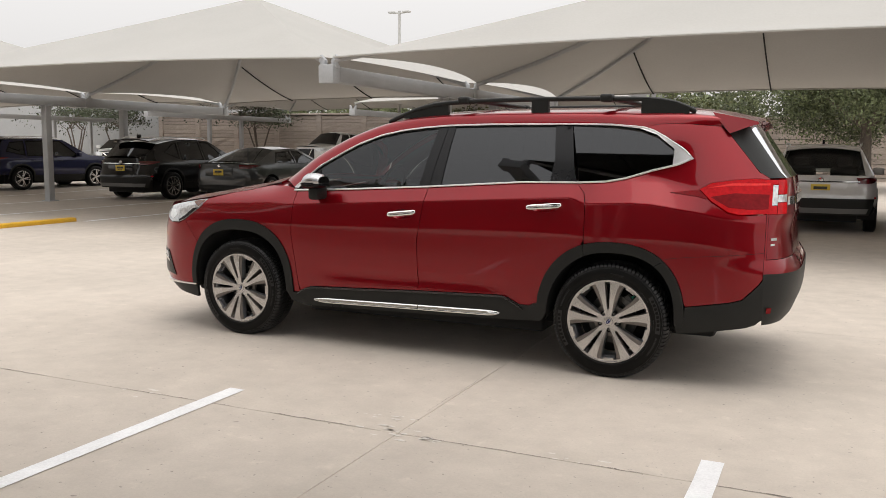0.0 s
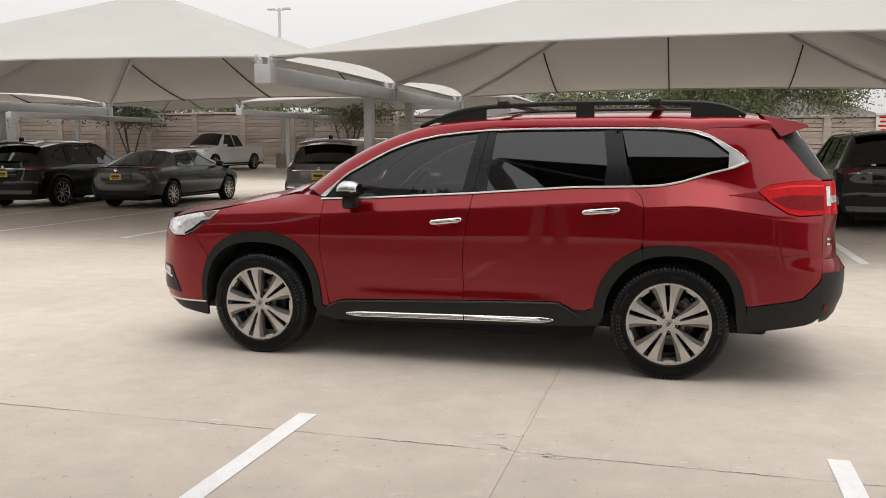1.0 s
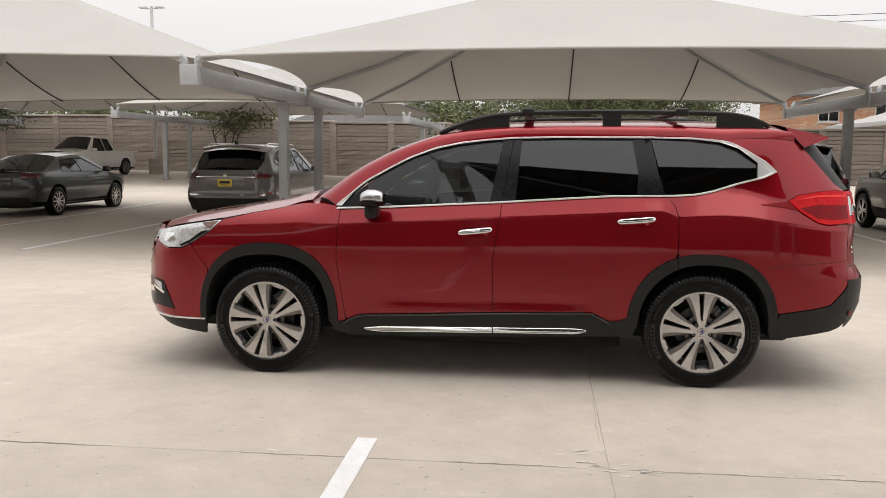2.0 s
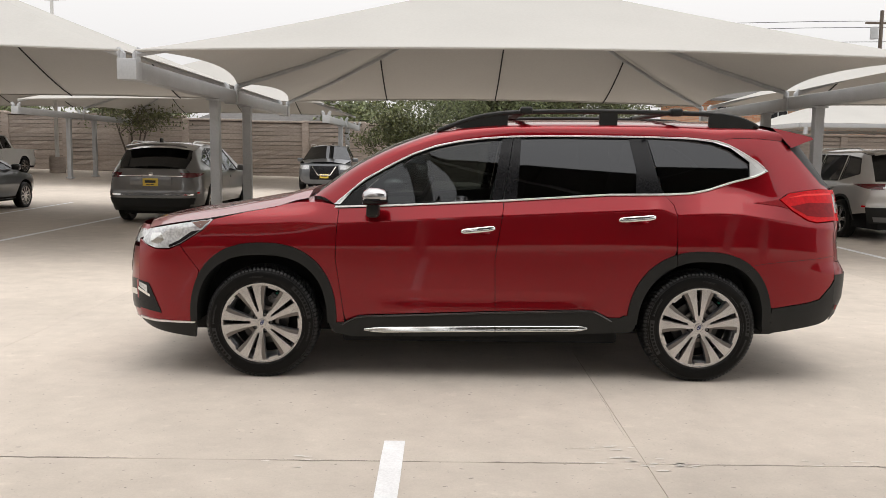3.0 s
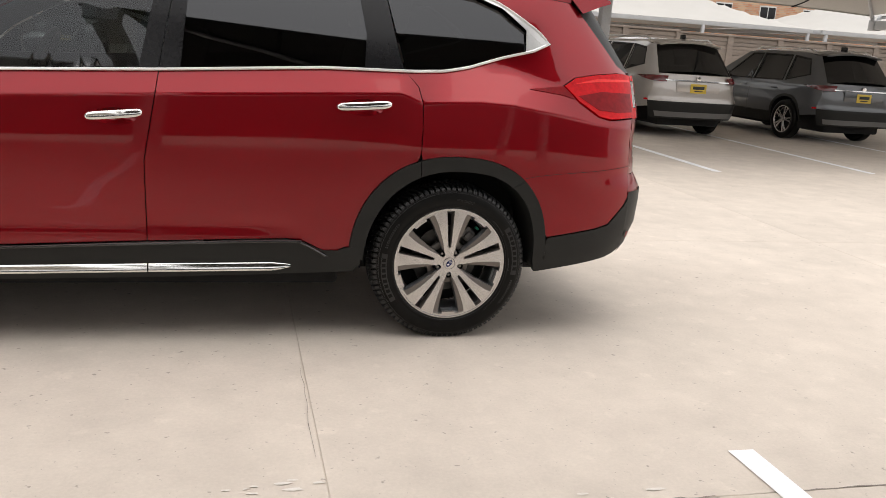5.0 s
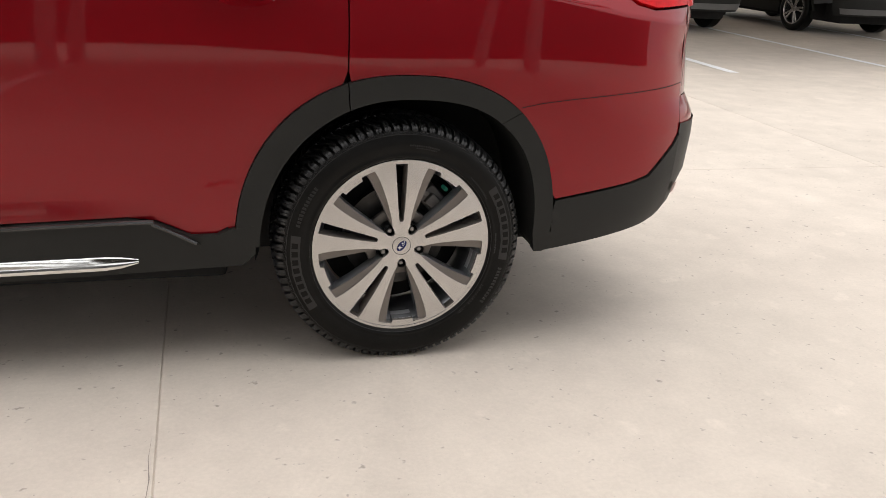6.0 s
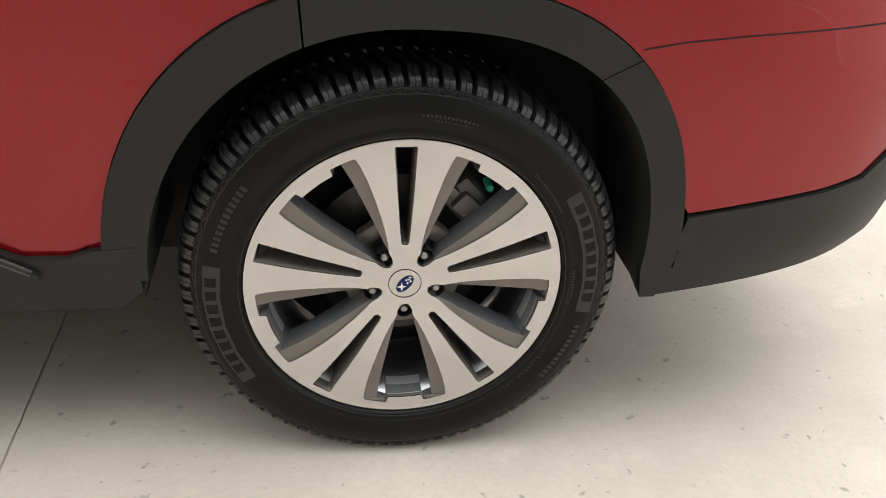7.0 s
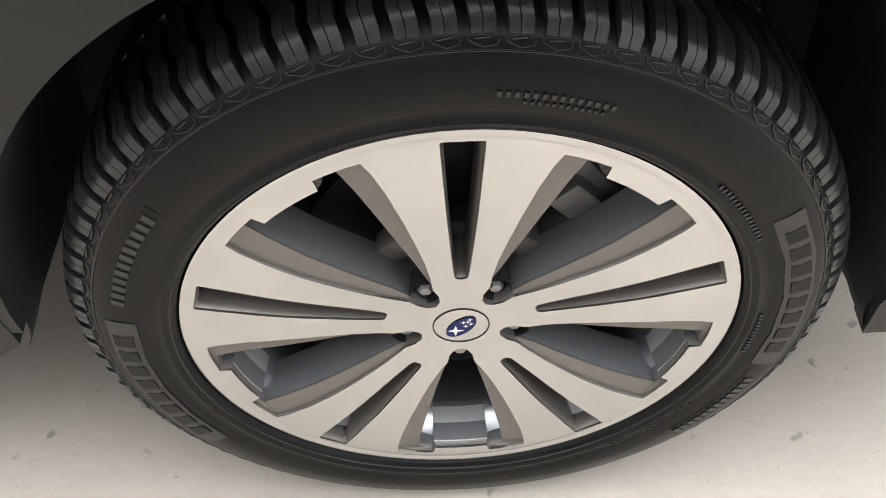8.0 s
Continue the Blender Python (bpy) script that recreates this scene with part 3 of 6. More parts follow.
def alloy_wheel(parent, m, name="wheel"):
    """A big alloy wheel with five split spokes; its outer face looks to -y, its hub cap's face lies at y = 0."""
    w = new(name)
    w.parent, w.matrix_basis = parent, m
    # tyre
    prof = [(0.250, 0.215), (0.262, 0.219), (0.300, 0.232), (0.335, 0.226), (0.352, 0.208), (0.3645, 0.190), (0.3665, 0.105), (0.3645, 0.020), (0.3560, 0.0015), (0.350, -0.0075)] + [(r, side_y(r)) for r in (0.347, 0.344, 0.3415, 0.3405, 0.3385, 0.334, 0.328, 0.322, 0.316, 0.310, 0.304, 0.298, 0.294, 0.290, 0.288, 0.286, 0.2835, 0.281, 0.278, 0.275, 0.272, 0.2695)] + [ (0.2685, -0.006), (0.262, 0.004)]
    ty = part("tyre", lathe(prof, 96), RUBBER, w, "black rubber all-weather tyre")
    bm = bmesh.new()
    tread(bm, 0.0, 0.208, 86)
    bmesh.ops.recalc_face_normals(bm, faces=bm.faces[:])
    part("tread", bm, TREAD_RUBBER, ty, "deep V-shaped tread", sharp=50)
    # thin zigzag rib below the shoulder
    bm = bmesh.new()
    per = 2 * math.pi / 86
    for i in range(86):
        pts = []
        for e, r in ((-0.44, 0.3475), (-0.40, 0.3445), (-0.05, 0.3425), (0.34, 0.3462), (0.40, 0.3490)):
            a = (i + e) * per
            pts.append((r * math.cos(a), side_y(r) - 0.0004, r * math.sin(a)))
        add_tube(bm, pts, 0.0007, 4, False)
        pts = []
        for e, r in ((-0.20, 0.3488), (0.22, 0.3478)):
            a = (i + e) * per
            pts.append((r * math.cos(a), side_y(r) - 0.0006, r * math.sin(a)))
        add_tube(bm, pts, 0.0009, 4, False)
    part("shoulder_rib", bm, RUBBER_MARK, ty, "thin zigzag rib")
    # raised rings and marking bars on the sidewall
    for r, h in ((0.3415, 0.0009), (0.3405, 0.0009), (0.2745, 0.0008)):
        y = side_y(r)
        part("sidewall_ring", lathe([(r + 0.0006, y + 0.0008), (r + 0.0004, y - h), (r - 0.0004, y - h), (r - 0.0006, y + 0.0008)], 96), RUBBER_MARK, ty)

    def mark(a, span, r0, r1, up=0.0009):
        rows = []
        for r in (r0, (r0 + r1) / 2, r1):
            y = side_y(r)
            rows.append([(r * math.cos(a + span * s / 4), y - up, r * math.sin(a + span * s / 4)) for s in range(-2, 3)])
        b = bmesh.new()
        add_grid(b, rows)
        bmesh.ops.recalc_face_normals(b, faces=b.faces[:])
        return b

    def pieces(a0, step, count, r0, r1, wide=0.72):
        """A run of raised blocks, as the moulded lettering's size and spacing."""
        b = bmesh.new()
        for i in range(count):
            a = a0 + step * i
            k = [(r0, -wide / 2), (r0, wide / 2), (r1, wide / 2), (r1, -wide / 2)]
            yy = side_y
            lo = [b.verts.new((r * math.cos(a + step * s), yy(r) + 0.0005, r * math.sin(a + step * s))) for r, s in k]
            hi = [b.verts.new((r * math.cos(a + step * s * 0.92), yy(r) - 0.0016, r * math.sin(a + step * s * 0.92))) for r, s in k]
            b.faces.new(hi)
            for q in range(4):
                b.faces.new((lo[q], lo[(q + 1) % 4], hi[(q + 1) % 4], hi[q]))
        bmesh.ops.recalc_face_normals(b, faces=b.faces[:])
        return b

    for turn in (0.0, math.pi):
        part("marking_pad", mark(radians(190) + turn, radians(43), 0.3035, 0.3310), RUBBER_MARK, ty, "raised smooth pad")
        part("marking", pieces(radians(174) + turn, radians(4.6), 8, 0.3085, 0.3265, 0.70), RUBBER, ty, "moulded bars")
        part("marking_pad", mark(radians(153) + turn, radians(27), 0.3075, 0.3275, 0.0006), RUBBER, ty, "raised smooth pad")
        part("marking", pieces(radians(141.5) + turn, radians(1.95), 12, 0.3120, 0.3230, 0.62), RUBBER_MARK, ty, "moulded bars")
    part("marking", pieces(radians(70), radians(1.2), 14, 0.3085, 0.3130, 0.55), RUBBER_MARK, ty, "moulded bars")
    part("marking", pieces(radians(71), radians(1.0), 12, 0.3020, 0.3050, 0.5), RUBBER_MARK, ty, "moulded bars")
    part("marking", pieces(radians(28), radians(1.1), 16, 0.2860, 0.2905, 0.55), RUBBER_MARK, ty, "moulded bars")
    part("marking", pieces(radians(352), radians(1.1), 12, 0.2860, 0.2900, 0.55), RUBBER_MARK, ty, "moulded bars")
    for k, ch in enumerate("245/50R20 102V"):
        if ch != " ":
            cu = bpy.data.curves.new("size_mark", "FONT")
            cu.body, cu.size, cu.extrude, cu.align_x, cu.align_y = ch, 0.0105, 0.0006, "CENTER", "CENTER"
            tmp = bpy.data.objects.new("size_mark", cu)
            me = bpy.data.meshes.new_from_object(tmp)
            bpy.data.objects.remove(tmp)
            me.materials.append(RUBBER_MARK)
            o = new("size_mark", me)
            a = radians(330 - 1.75 * k)
            r = 0.2875
            o.parent = ty
            o.matrix_basis = pose(r * math.cos(a), side_y(r) - 0.0008, r * math.sin(a)) @ Matrix.Rotation(-(a - math.pi / 2), 4, "Y") @ pose(0, 0, 0, 90)
    # rim: barrel, lip, machined face, flanks
    rim = part("rim", lathe([(0.248, 0.20), (0.238, 0.17), (0.228, 0.14), (0.231, 0.05), (0.238, 0.025), (0.2480, 0.010)], 72), BARREL, w, "dark wheel barrel")
    part("rim_lip", lathe([(0.2575, -0.0100), (0.2635, -0.0120), (0.2668, -0.0112), (0.2680, -0.006), (0.2660, 0.004), (0.2560, 0.012)], 96), MACHINED, w, "machined aluminium rim lip")
    outer = [(0.2578 * math.cos(2 * math.pi * i / 90), 0.2578 * math.sin(2 * math.pi * i / 90)) for i in range(90)]
    gap, flank = window_outline(0.0), window_outline(0.0255, True)
    slot_half = [(0.0765, 0.0045), (0.080, 0.0066), (0.110, 0.0092), (0.170, 0.0132), (0.232, 0.0168), (0.2525, 0.0178), (0.2540, 0.0165)]
    slot = [(r, -d) for r, d in slot_half] + [(r, d) for r, d in slot_half[::-1]] + [(0.0755, 0.0)]
    holes = []
    for k in range(5):
        holes.append([turn2(p, radians(90 + 36 + 72 * k)) for p in gap])
        holes.append([turn2(p, radians(90 + 72 * k)) for p in slot])
    part("spoke_face", panel(outer, lambda x, z, d: Vector((x, face_depth(x, z) + d, z)), 0.02, 0.0025, holes, 0.006), MACHINED, w, "machined aluminium split spokes")
    for k in range(5):
        a = radians(126 + 72 * k)
        g = [turn2(p, a) for p in gap]
        f = [turn2(p, a) for p in flank]
        b = bmesh.new()
        rows = [[(x, face_depth(x, z) + 0.0022, z) for x, z in g]]
        rows.append([(x, face_depth(x, z) + 0.0045, z) for x, z in g])
        rows.append([(x1, face_depth(x1, z1) + 0.0075, z1) for x1, z1 in f])
        rows.append([(x1 * 0.997, face_depth(x1, z1) + 0.0105, z1 * 0.997) for x1, z1 in f])
        add_grid(b, rows, True)
        deep = bmesh.new()
        add_grid(deep, [rows[-1]] + [[(x1 * q, face_depth(x1, z1) + d, z1 * q) for x1, z1 in f] for d, q in ((0.018, 0.994), (0.034, 0.988), (0.058, 0.974))], True)
        part("spoke_side", deep, SPOKE_SIDE, w, "blue-grey painted spoke side", sharp=28)
        wall_ = [[(x * k, face_depth(x, z) + d, z * k) for x, z in f[12:18]] for d, k in ((0.0080, 0.9985), (0.030, 0.990), (0.052, 0.975))]
        part("rim_step", grid(wall_), RIM_STEP, w, "inner step of the rim, lightened for the sky's reflection")
        part("spoke_flank", b, GUNMETAL, w, "gunmetal painted spoke flank", sharp=28)
        a = radians(90 + 72 * k)
        s = [turn2(p, a) for p in slot]
        si = [turn2((0.004 + p[0] * 0.975, p[1] * 0.84), a) for p in slot]
        b = bmesh.new()
        add_grid(b, [[(x, face_depth(x, z) + 0.0025, z) for x, z in s], [(x, face_depth(x, z) + 0.008, z) for x, z in si], [(x, face_depth(x, z) + 0.050, z) for x, z in si]], True)
        part("spoke_slot", b, GUNMETAL, w, "gunmetal painted slot", sharp=28)
        # lug nut in its pocket, which is coloured black for the shade inside
        a = radians(126 + 72 * k)
        cx, cz = 0.0572 * math.cos(a), 0.0572 * math.sin(a)
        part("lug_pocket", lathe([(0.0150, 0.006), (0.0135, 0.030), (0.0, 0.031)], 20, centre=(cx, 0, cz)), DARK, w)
        nut = lathe([(0.0, 0.0075), (0.0055, 0.008), (0.0085, 0.011), (0.0092, 0.032)], 6, centre=(cx, 0, cz))
        part("lug_nut", nut, STEEL, w, "chromed lug nut", smooth=False)
        a = radians(126 + 72 * k)
        part("spoke_web", box(0.075, 0.105, -0.024, 0.024, -0.066, -0.040, 0.006, 2, pose(0, 0, 0, 90) @ pose(0, 0, 0, 0, 0, 126 + 72 * k)), GUNMETAL, w)
    part("centre_cap", lathe([(0.0, -0.0012), (0.020, -0.0009), (0.0262, -0.0002), (0.0270, 0.004)], 40), MACHINED, w, "round centre cap")
    part("cap_groove", lathe([(0.0268, 0.002), (0.0272, -0.0008), (0.0282, -0.0008), (0.0285, 0.002)], 40), DARK, w)
    b = bmesh.new()
    ca, sa = math.cos(radians(48)), math.sin(radians(48))
    vs = [b.verts.new((0.0190 * math.cos(t) * ca - 0.0105 * math.sin(t) * sa, -0.0022, 0.0190 * math.cos(t) * sa + 0.0105 * math.sin(t) * ca)) for t in (2 * math.pi * i / 32 for i in range(32))]
    b.faces.new(vs)
    bmesh.ops.recalc_face_normals(b, faces=b.faces[:])
    part("emblem", b, EMBLEM_BLUE, w, "dark blue oval emblem")
    b = bmesh.new()
    for cx, cz, s in ((-0.0055, -0.0050, 0.0085), (0.0020, 0.0080, 0.0034), (0.0085, 0.0125, 0.0032), (0.0095, 0.0055, 0.0034), (0.0045, 0.0020, 0.0032), (0.0065, 0.0090, 0.0030)):
        vs = [b.verts.new((cx + s * (1 if i % 2 == 0 else 0.32) * math.cos(math.pi * i / 4), -0.0026, cz + s * (1 if i % 2 == 0 else 0.32) * math.sin(math.pi * i / 4))) for i in range(8)]
        b.faces.new(vs)
    bmesh.ops.recalc_face_normals(b, faces=b.faces[:])
    part("emblem_mark", b, EMBLEM_WHITE, w, "pale marks on the emblem")
    # brake
    part("brake_disc", lathe([(0.070, 0.082), (0.080, 0.084), (0.082, 0.098), (0.158, 0.098), (0.160, 0.118), (0.07, 0.118)], 48), DISC, w, "dark brake disc")
    part("hub_hat", lathe([(0.0, 0.054), (0.070, 0.056), (0.080, 0.066), (0.081, 0.099)], 32), CAST, w)
    # Added black disc, standing in for the shade deep behind the spokes.
    part("wheel_shade_disc", lathe([(0.0, 0.150), (0.224, 0.150)], 32), DARK, w)
    b = bmesh.new()
    add_box(b, 0.128, 0.192, -0.055, 0.055, -0.125, -0.066, 0.012, 2, pose(0, 0, 0, 90) @ pose(0, 0, 0, 0, 0, 40))
    add_box(b, 0.138, 0.176, -0.026, 0.022, -0.110, -0.050, 0.006, 2, pose(0, 0, 0, 90) @ pose(0, 0, 0, 0, 0, 45))
    add_box(b, 0.150, 0.168, 0.026, 0.046, -0.110, -0.056, 0.004, 2, pose(0, 0, 0, 90) @ pose(0, 0, 0, 0, 0, 45))
    part("brake_caliper", b, CALIPER, w, "grey brake caliper")
    part("bleed_cap", lathe([(0.0, 0.040), (0.0058, 0.041), (0.0066, 0.046), (0.0066, 0.075)], 12, centre=(0.146, 0, 0.152)), GREEN_CAP, w, "green plastic cap")
    return w


def red_car():
    c = thing("red_suv", pose(0, 0.945, 0), "glossy red three-row SUV with black cladding, silver trim and roof rails", "car")
    S = side()
    # ---- panels of the side ----
    fa_out, fa_in = arch(-2.881, 0.37, 0.482, 0.528, n=2.4), arch(-2.889, 0.37, 0.430, 0.450)
    ra_out, ra_in = arch(-0.006, 0.37, 0.475, 0.502, n=2.5, nf=2.2), arch(-0.002, 0.37, 0.412, 0.438, n=2.6, nf=2.08)

    def between(pts, lo, hi):
        return [p for p in pts if lo <= p[0] <= hi]

    fold = [(-3.2 + 0.02 * i, crease(-3.2 + 0.02 * i) + dz) for i in range(205) for dz in (-0.009, 0.0, 0.009)]
    up_front = [p for p in fa_out if p[0] > -3.30] + [(-3.300, 0.712)]
    fender = [(-3.425, 0.875), (-3.27, 0.975), (-3.20, 1.047), (-2.98, 1.098), (-2.816, 1.126), (-2.744, 1.146), (-2.66, 1.160), (-2.50, 1.162), (-2.42, 1.150), (-2.386, 1.124), (-2.398, 0.954), (-2.404, 0.80), (-2.376, 0.606), (-2.352, 0.44), (-2.343, 0.37)] + [p for p in up_front]
    both("front_fender", panel(shrink(fender, 0.002), S, 0.028, lines=fold), PAINT_RED, c)
    def cup_at(x0, z0, x1, z1, grow=1.0):
        return [((x0 + x1) / 2 + 0.088 * grow * math.cos(a), (z0 + z1) / 2 - 0.010 + 0.036 * grow * math.sin(a)) for a in (2 * math.pi * k / 28 for k in range(28))]
    F_HANDLE, R_HANDLE = (-1.585, 0.988, -1.361, 1.012), (-0.559, 1.074, -0.318, 1.095)
    f_door = [(-2.386, 1.124), (-2.398, 0.954), (-2.404, 0.80), (-2.376, 0.606), (-2.352, 0.44), (-2.335, 0.376), (-2.246, 0.423), (-2.0, 0.434), (-1.351, 0.460), (-1.359, 0.811), (-1.314, 1.084), (-1.302, 1.184), (-2.073, 1.139)]
    dl, dr = both("front_door", panel(shrink(f_door, 0.002), S, 0.028, holes=[cup_at(*F_HANDLE)], lines=fold), PAINT_RED, c)
    r_low = [p for p in ra_out if p[0] < -0.172]
    r_door = [(-1.302, 1.184), (-0.941, 1.209), (-0.615, 1.227), (-0.249, 1.240), (-0.190, 1.175), (-0.172, 1.10), (-0.170, 1.00), (-0.172, 0.88)] + r_low + [(-0.500, 0.440), (-0.561, 0.405), (-0.686, 0.467), (-0.760, 0.478), (-1.351, 0.460), (-1.359, 0.811), (-1.314, 1.084)]
    rl, rr = both("rear_door", panel(shrink(r_door, 0.002), S, 0.028, holes=[cup_at(*R_HANDLE)], lines=fold), PAINT_RED, c)
    lamp = [(0.520, 1.212), (0.581, 1.250), (0.70, 1.268), (0.832, 1.279), (0.905, 1.272), (0.905, 1.075), (0.757, 1.068), (0.691, 1.082), (0.591, 1.145)]
    quarter = [(-0.249, 1.236), (-0.062, 1.243), (0.053, 1.264), (0.222, 1.317), (0.374, 1.356), (0.464, 1.398), (0.401, 1.462), (0.276, 1.540), (0.198, 1.580), (0.133, 1.600), (0.25, 1.615), (0.40, 1.615), (0.60, 1.600), (0.646, 1.563), (0.773, 1.409), (0.845, 1.321), (0.905, 1.285)] + [(0.905, 1.276), (0.832, 1.283), (0.70, 1.272), (0.581, 1.254), (0.516, 1.214), (0.591, 1.141), (0.691, 1.078), (0.757, 1.064), (0.905, 1.071), (0.905, 0.69), (0.885, 0.655), (0.795, 0.561), (0.724, 0.541), (0.474, 0.499)] + [p for p in ra_out if p[0] > -0.172 and p[1] > 0.50] + [(-0.172, 0.88), (-0.170, 1.00), (-0.172, 1.10), (-0.190, 1.175)]
    both("quarter_panel", panel(shrink(quarter, 0.002), S, 0.028, lines=fold), PAINT_RED, c)
    f_bump = [(-3.74, 0.372), (-3.60, 0.365), (-3.328, 0.362)] + [p for p in fa_out if p[0] <= -3.30][::-1] + [(-3.300, 0.712), (-3.425, 0.875), (-3.50, 0.845), (-3.60, 0.842), (-3.66, 0.860), (-3.74, 0.90)]
    both("front_bumper_side", panel(shrink(f_bump, 0.002), S, 0.04), PAINT_RED, c)
    head = [(-3.71, 0.890), (-3.66, 0.864), (-3.60, 0.846), (-3.50, 0.849), (-3.425, 0.880), (-3.272, 0.977), (-3.203, 1.046), (-3.29, 1.037), (-3.42, 1.018), (-3.60, 0.985), (-3.69, 0.965)]
    hl, hr = both("headlight", panel(shrink(head, 0.003), S, 0.03, 0.02), LAMP_CLEAR, c, "clear headlight lens")
    amber = [(-3.285, 0.985), (-3.222, 1.037), (-3.29, 1.030), (-3.345, 1.020), (-3.31, 0.995)]
    for h, s in ((hl, 1), (hr, -1)):
        b = panel(amber, side(0.003), 0.03, 0.004)
        b2 = panel([(-3.500, 0.856), (-3.425, 0.886), (-3.285, 0.975), (-3.345, 0.965), (-3.43, 0.905), (-3.50, 0.872)], side(0.002), 0.03, 0.004)
        part("lamp_bezel", b2 if s == 1 else mirror(b2), GLOSS_BLACK, h, "black inner bezel")
        b3 = panel([(-3.64, 0.890), (-3.575, 0.872), (-3.535, 0.905), (-3.560, 0.950), (-3.63, 0.945)], side(0.002), 0.03, 0.006)
        part("lamp_projector", b3 if s == 1 else mirror(b3), CHROME, h, "bright projector bowl")
        part("turn_signal", b if s == 1 else mirror(b), LAMP_AMBER, h, "amber reflector")
    both("front_lip", panel([(-3.74, 0.315), (-3.60, 0.283), (-3.34, 0.255), (-3.322, 0.36), (-3.60, 0.362), (-3.74, 0.372)], side(0.004), 0.04, 0.02), CLADDING, c, "black plastic lower lip")
    both("lip_trim", panel([(-3.74, 0.366), (-3.60, 0.356), (-3.335, 0.356), (-3.335, 0.366), (-3.60, 0.368), (-3.74, 0.378)], side(0.010), 0.04, 0.01), SATIN, c, "silver trim line")
    both("fog_lamp_bezel", panel([(-3.74, 0.440), (-3.565, 0.415), (-3.60, 0.500), (-3.655, 0.612), (-3.74, 0.625)], side(0.005), 0.03, 0.01), GLOSS_BLACK, c, "black fog lamp bezel")
    both("fog_trim", panel([(-3.74, 0.560), (-3.645, 0.520), (-3.640, 0.535), (-3.74, 0.580)], side(0.010), 0.03, 0.01), CHROME, c, "chromed fog lamp strip")
    both("fog_lamp", panel([(-3.73, 0.585), (-3.665, 0.545), (-3.668, 0.595), (-3.73, 0.612)], side(0.008), 0.03, 0.01), LAMP_CLEAR, c, "small fog lamp")
    seam = [(0.335, 0.784), (0.40, 0.797), (0.50, 0.809), (0.905, 0.845)]
    both("bumper_seam", panel(seam + [(x, z - 0.0022) for x, z in seam[::-1]], side(0.0012), 0.1, 0.0, edge=0.04), DARK, c, "dark panel gap")
    for flip_ in (False, True):
        b = grid(end_rows([0.478, 0.495, 0.512], lambda z: 0.905, rear_end, X_REAR, N_REAR, 6, 0.035, 0.075, out=0.009), flip=True)
        part("bumper_reflector", mirror(b) if flip_ else b, LAMP_RED_DARK, c, "dark red bumper reflector")
    # ---- cladding ----
    fc = fa_out + fa_in[::-1]
    both("front_arch_cladding", panel(fc, side(0.012), 0.03, 0.03), CLADDING, c, "black wheel arch cladding")
    def at_x(x, xc, hw, n):
        c = (x - xc) / hw
        n = n[c < 0]
        return math.degrees(math.acos(math.copysign(abs(c) ** (n / 2), c)))
    for out0, out1, in0, in1, ends in ((-0.1735, -0.4809, -0.1675, -0.4139, []), (0.3325, -0.1705, 0.2760, -0.1645, []), (0.4689, 0.3340, 0.4099, 0.2775, [(0.424, 0.33), (0.452, 0.33), (0.470, 0.43)])):
        no, ni = (2.5, 2.2), (2.6, 2.08)
        o = arch(-0.006, 0.37, 0.475, 0.502, at_x(out0, -0.006, 0.475, no), at_x(out1, -0.006, 0.475, no), no[0], 30, no[1])
        i_ = arch(-0.002, 0.37, 0.412, 0.438, at_x(in0, -0.002, 0.412, ni), at_x(in1, -0.002, 0.412, ni), ni[0], 30, ni[1])
        both("rear_arch_cladding", panel(o + i_[::-1] + ends, side(0.012), 0.03, 0.03), CLADDING, c, "black wheel arch cladding")
    sill = [(-2.395, 0.370), (-2.335, 0.374), (-2.246, 0.421), (-2.0, 0.432), (-1.351, 0.458), (-0.760, 0.476), (-0.686, 0.465), (-0.600, 0.425), (-0.53, 0.425), (-0.492, 0.440), (-0.425, 0.448), (-0.425, 0.36), (-0.46, 0.326), (-0.85, 0.312), (-1.35, 0.298), (-2.294, 0.280), (-2.42, 0.31), (-2.45, 0.37)]
    both("sill_cladding", panel(sill, side(0.013), 0.04, 0.04), CLADDING, c, "black plastic sill cladding")
    for xa, xb, za, zb in ((-2.215, -1.353, 0.327, 0.343), (-1.347, -0.740, 0.343, 0.353)):
        pts, rs = [], []
        for k in range(15):
            f = k / 14
            x, z = xa + (xb - xa) * f, za + (zb - za) * f
            pts.append((x, -half(x, z) - 0.014, z))
            tip = min(f * 14 / 2.0 if xa < -2 else 1.0, (1 - f) * 14 / 2.0 if xb > -1 else 1.0, 1.0)
            rs.append((0.005 + 0.010 * math.sin(math.pi / 2 * tip), 0.006 + 0.0135 * math.sin(math.pi / 2 * tip)))
        both("sill_trim", bar(pts, rs, radians(20), square=0.38), CHROME, c, "chromed sill strip")
    hi = [(-2.36, 0.355), (-2.246, 0.408), (-2.0, 0.419), (-1.351, 0.445), (-0.760, 0.463), (-0.69, 0.452), (-0.575, 0.39), (-0.575, 0.402), (-0.686, 0.463), (-0.760, 0.474), (-1.351, 0.456), (-2.0, 0.430), (-2.246, 0.419), (-2.37, 0.362)]
    both("sill_edge", panel(hi, side(0.022), 0.03, 0.010), CLADDING, c, "black raised sill edge")
    lip = spline([(x, -half(x, z) - 0.019, z) for x, z in ((-2.36, 0.360), (-2.246, 0.414), (-2.0, 0.4255), (-1.351, 0.4515), (-0.760, 0.4695), (-0.690, 0.459), (-0.585, 0.402))], 43)
    both("sill_lip", tube(lip, 0.0062, 8), SILL_LIP, c, "shiny black sill lip")
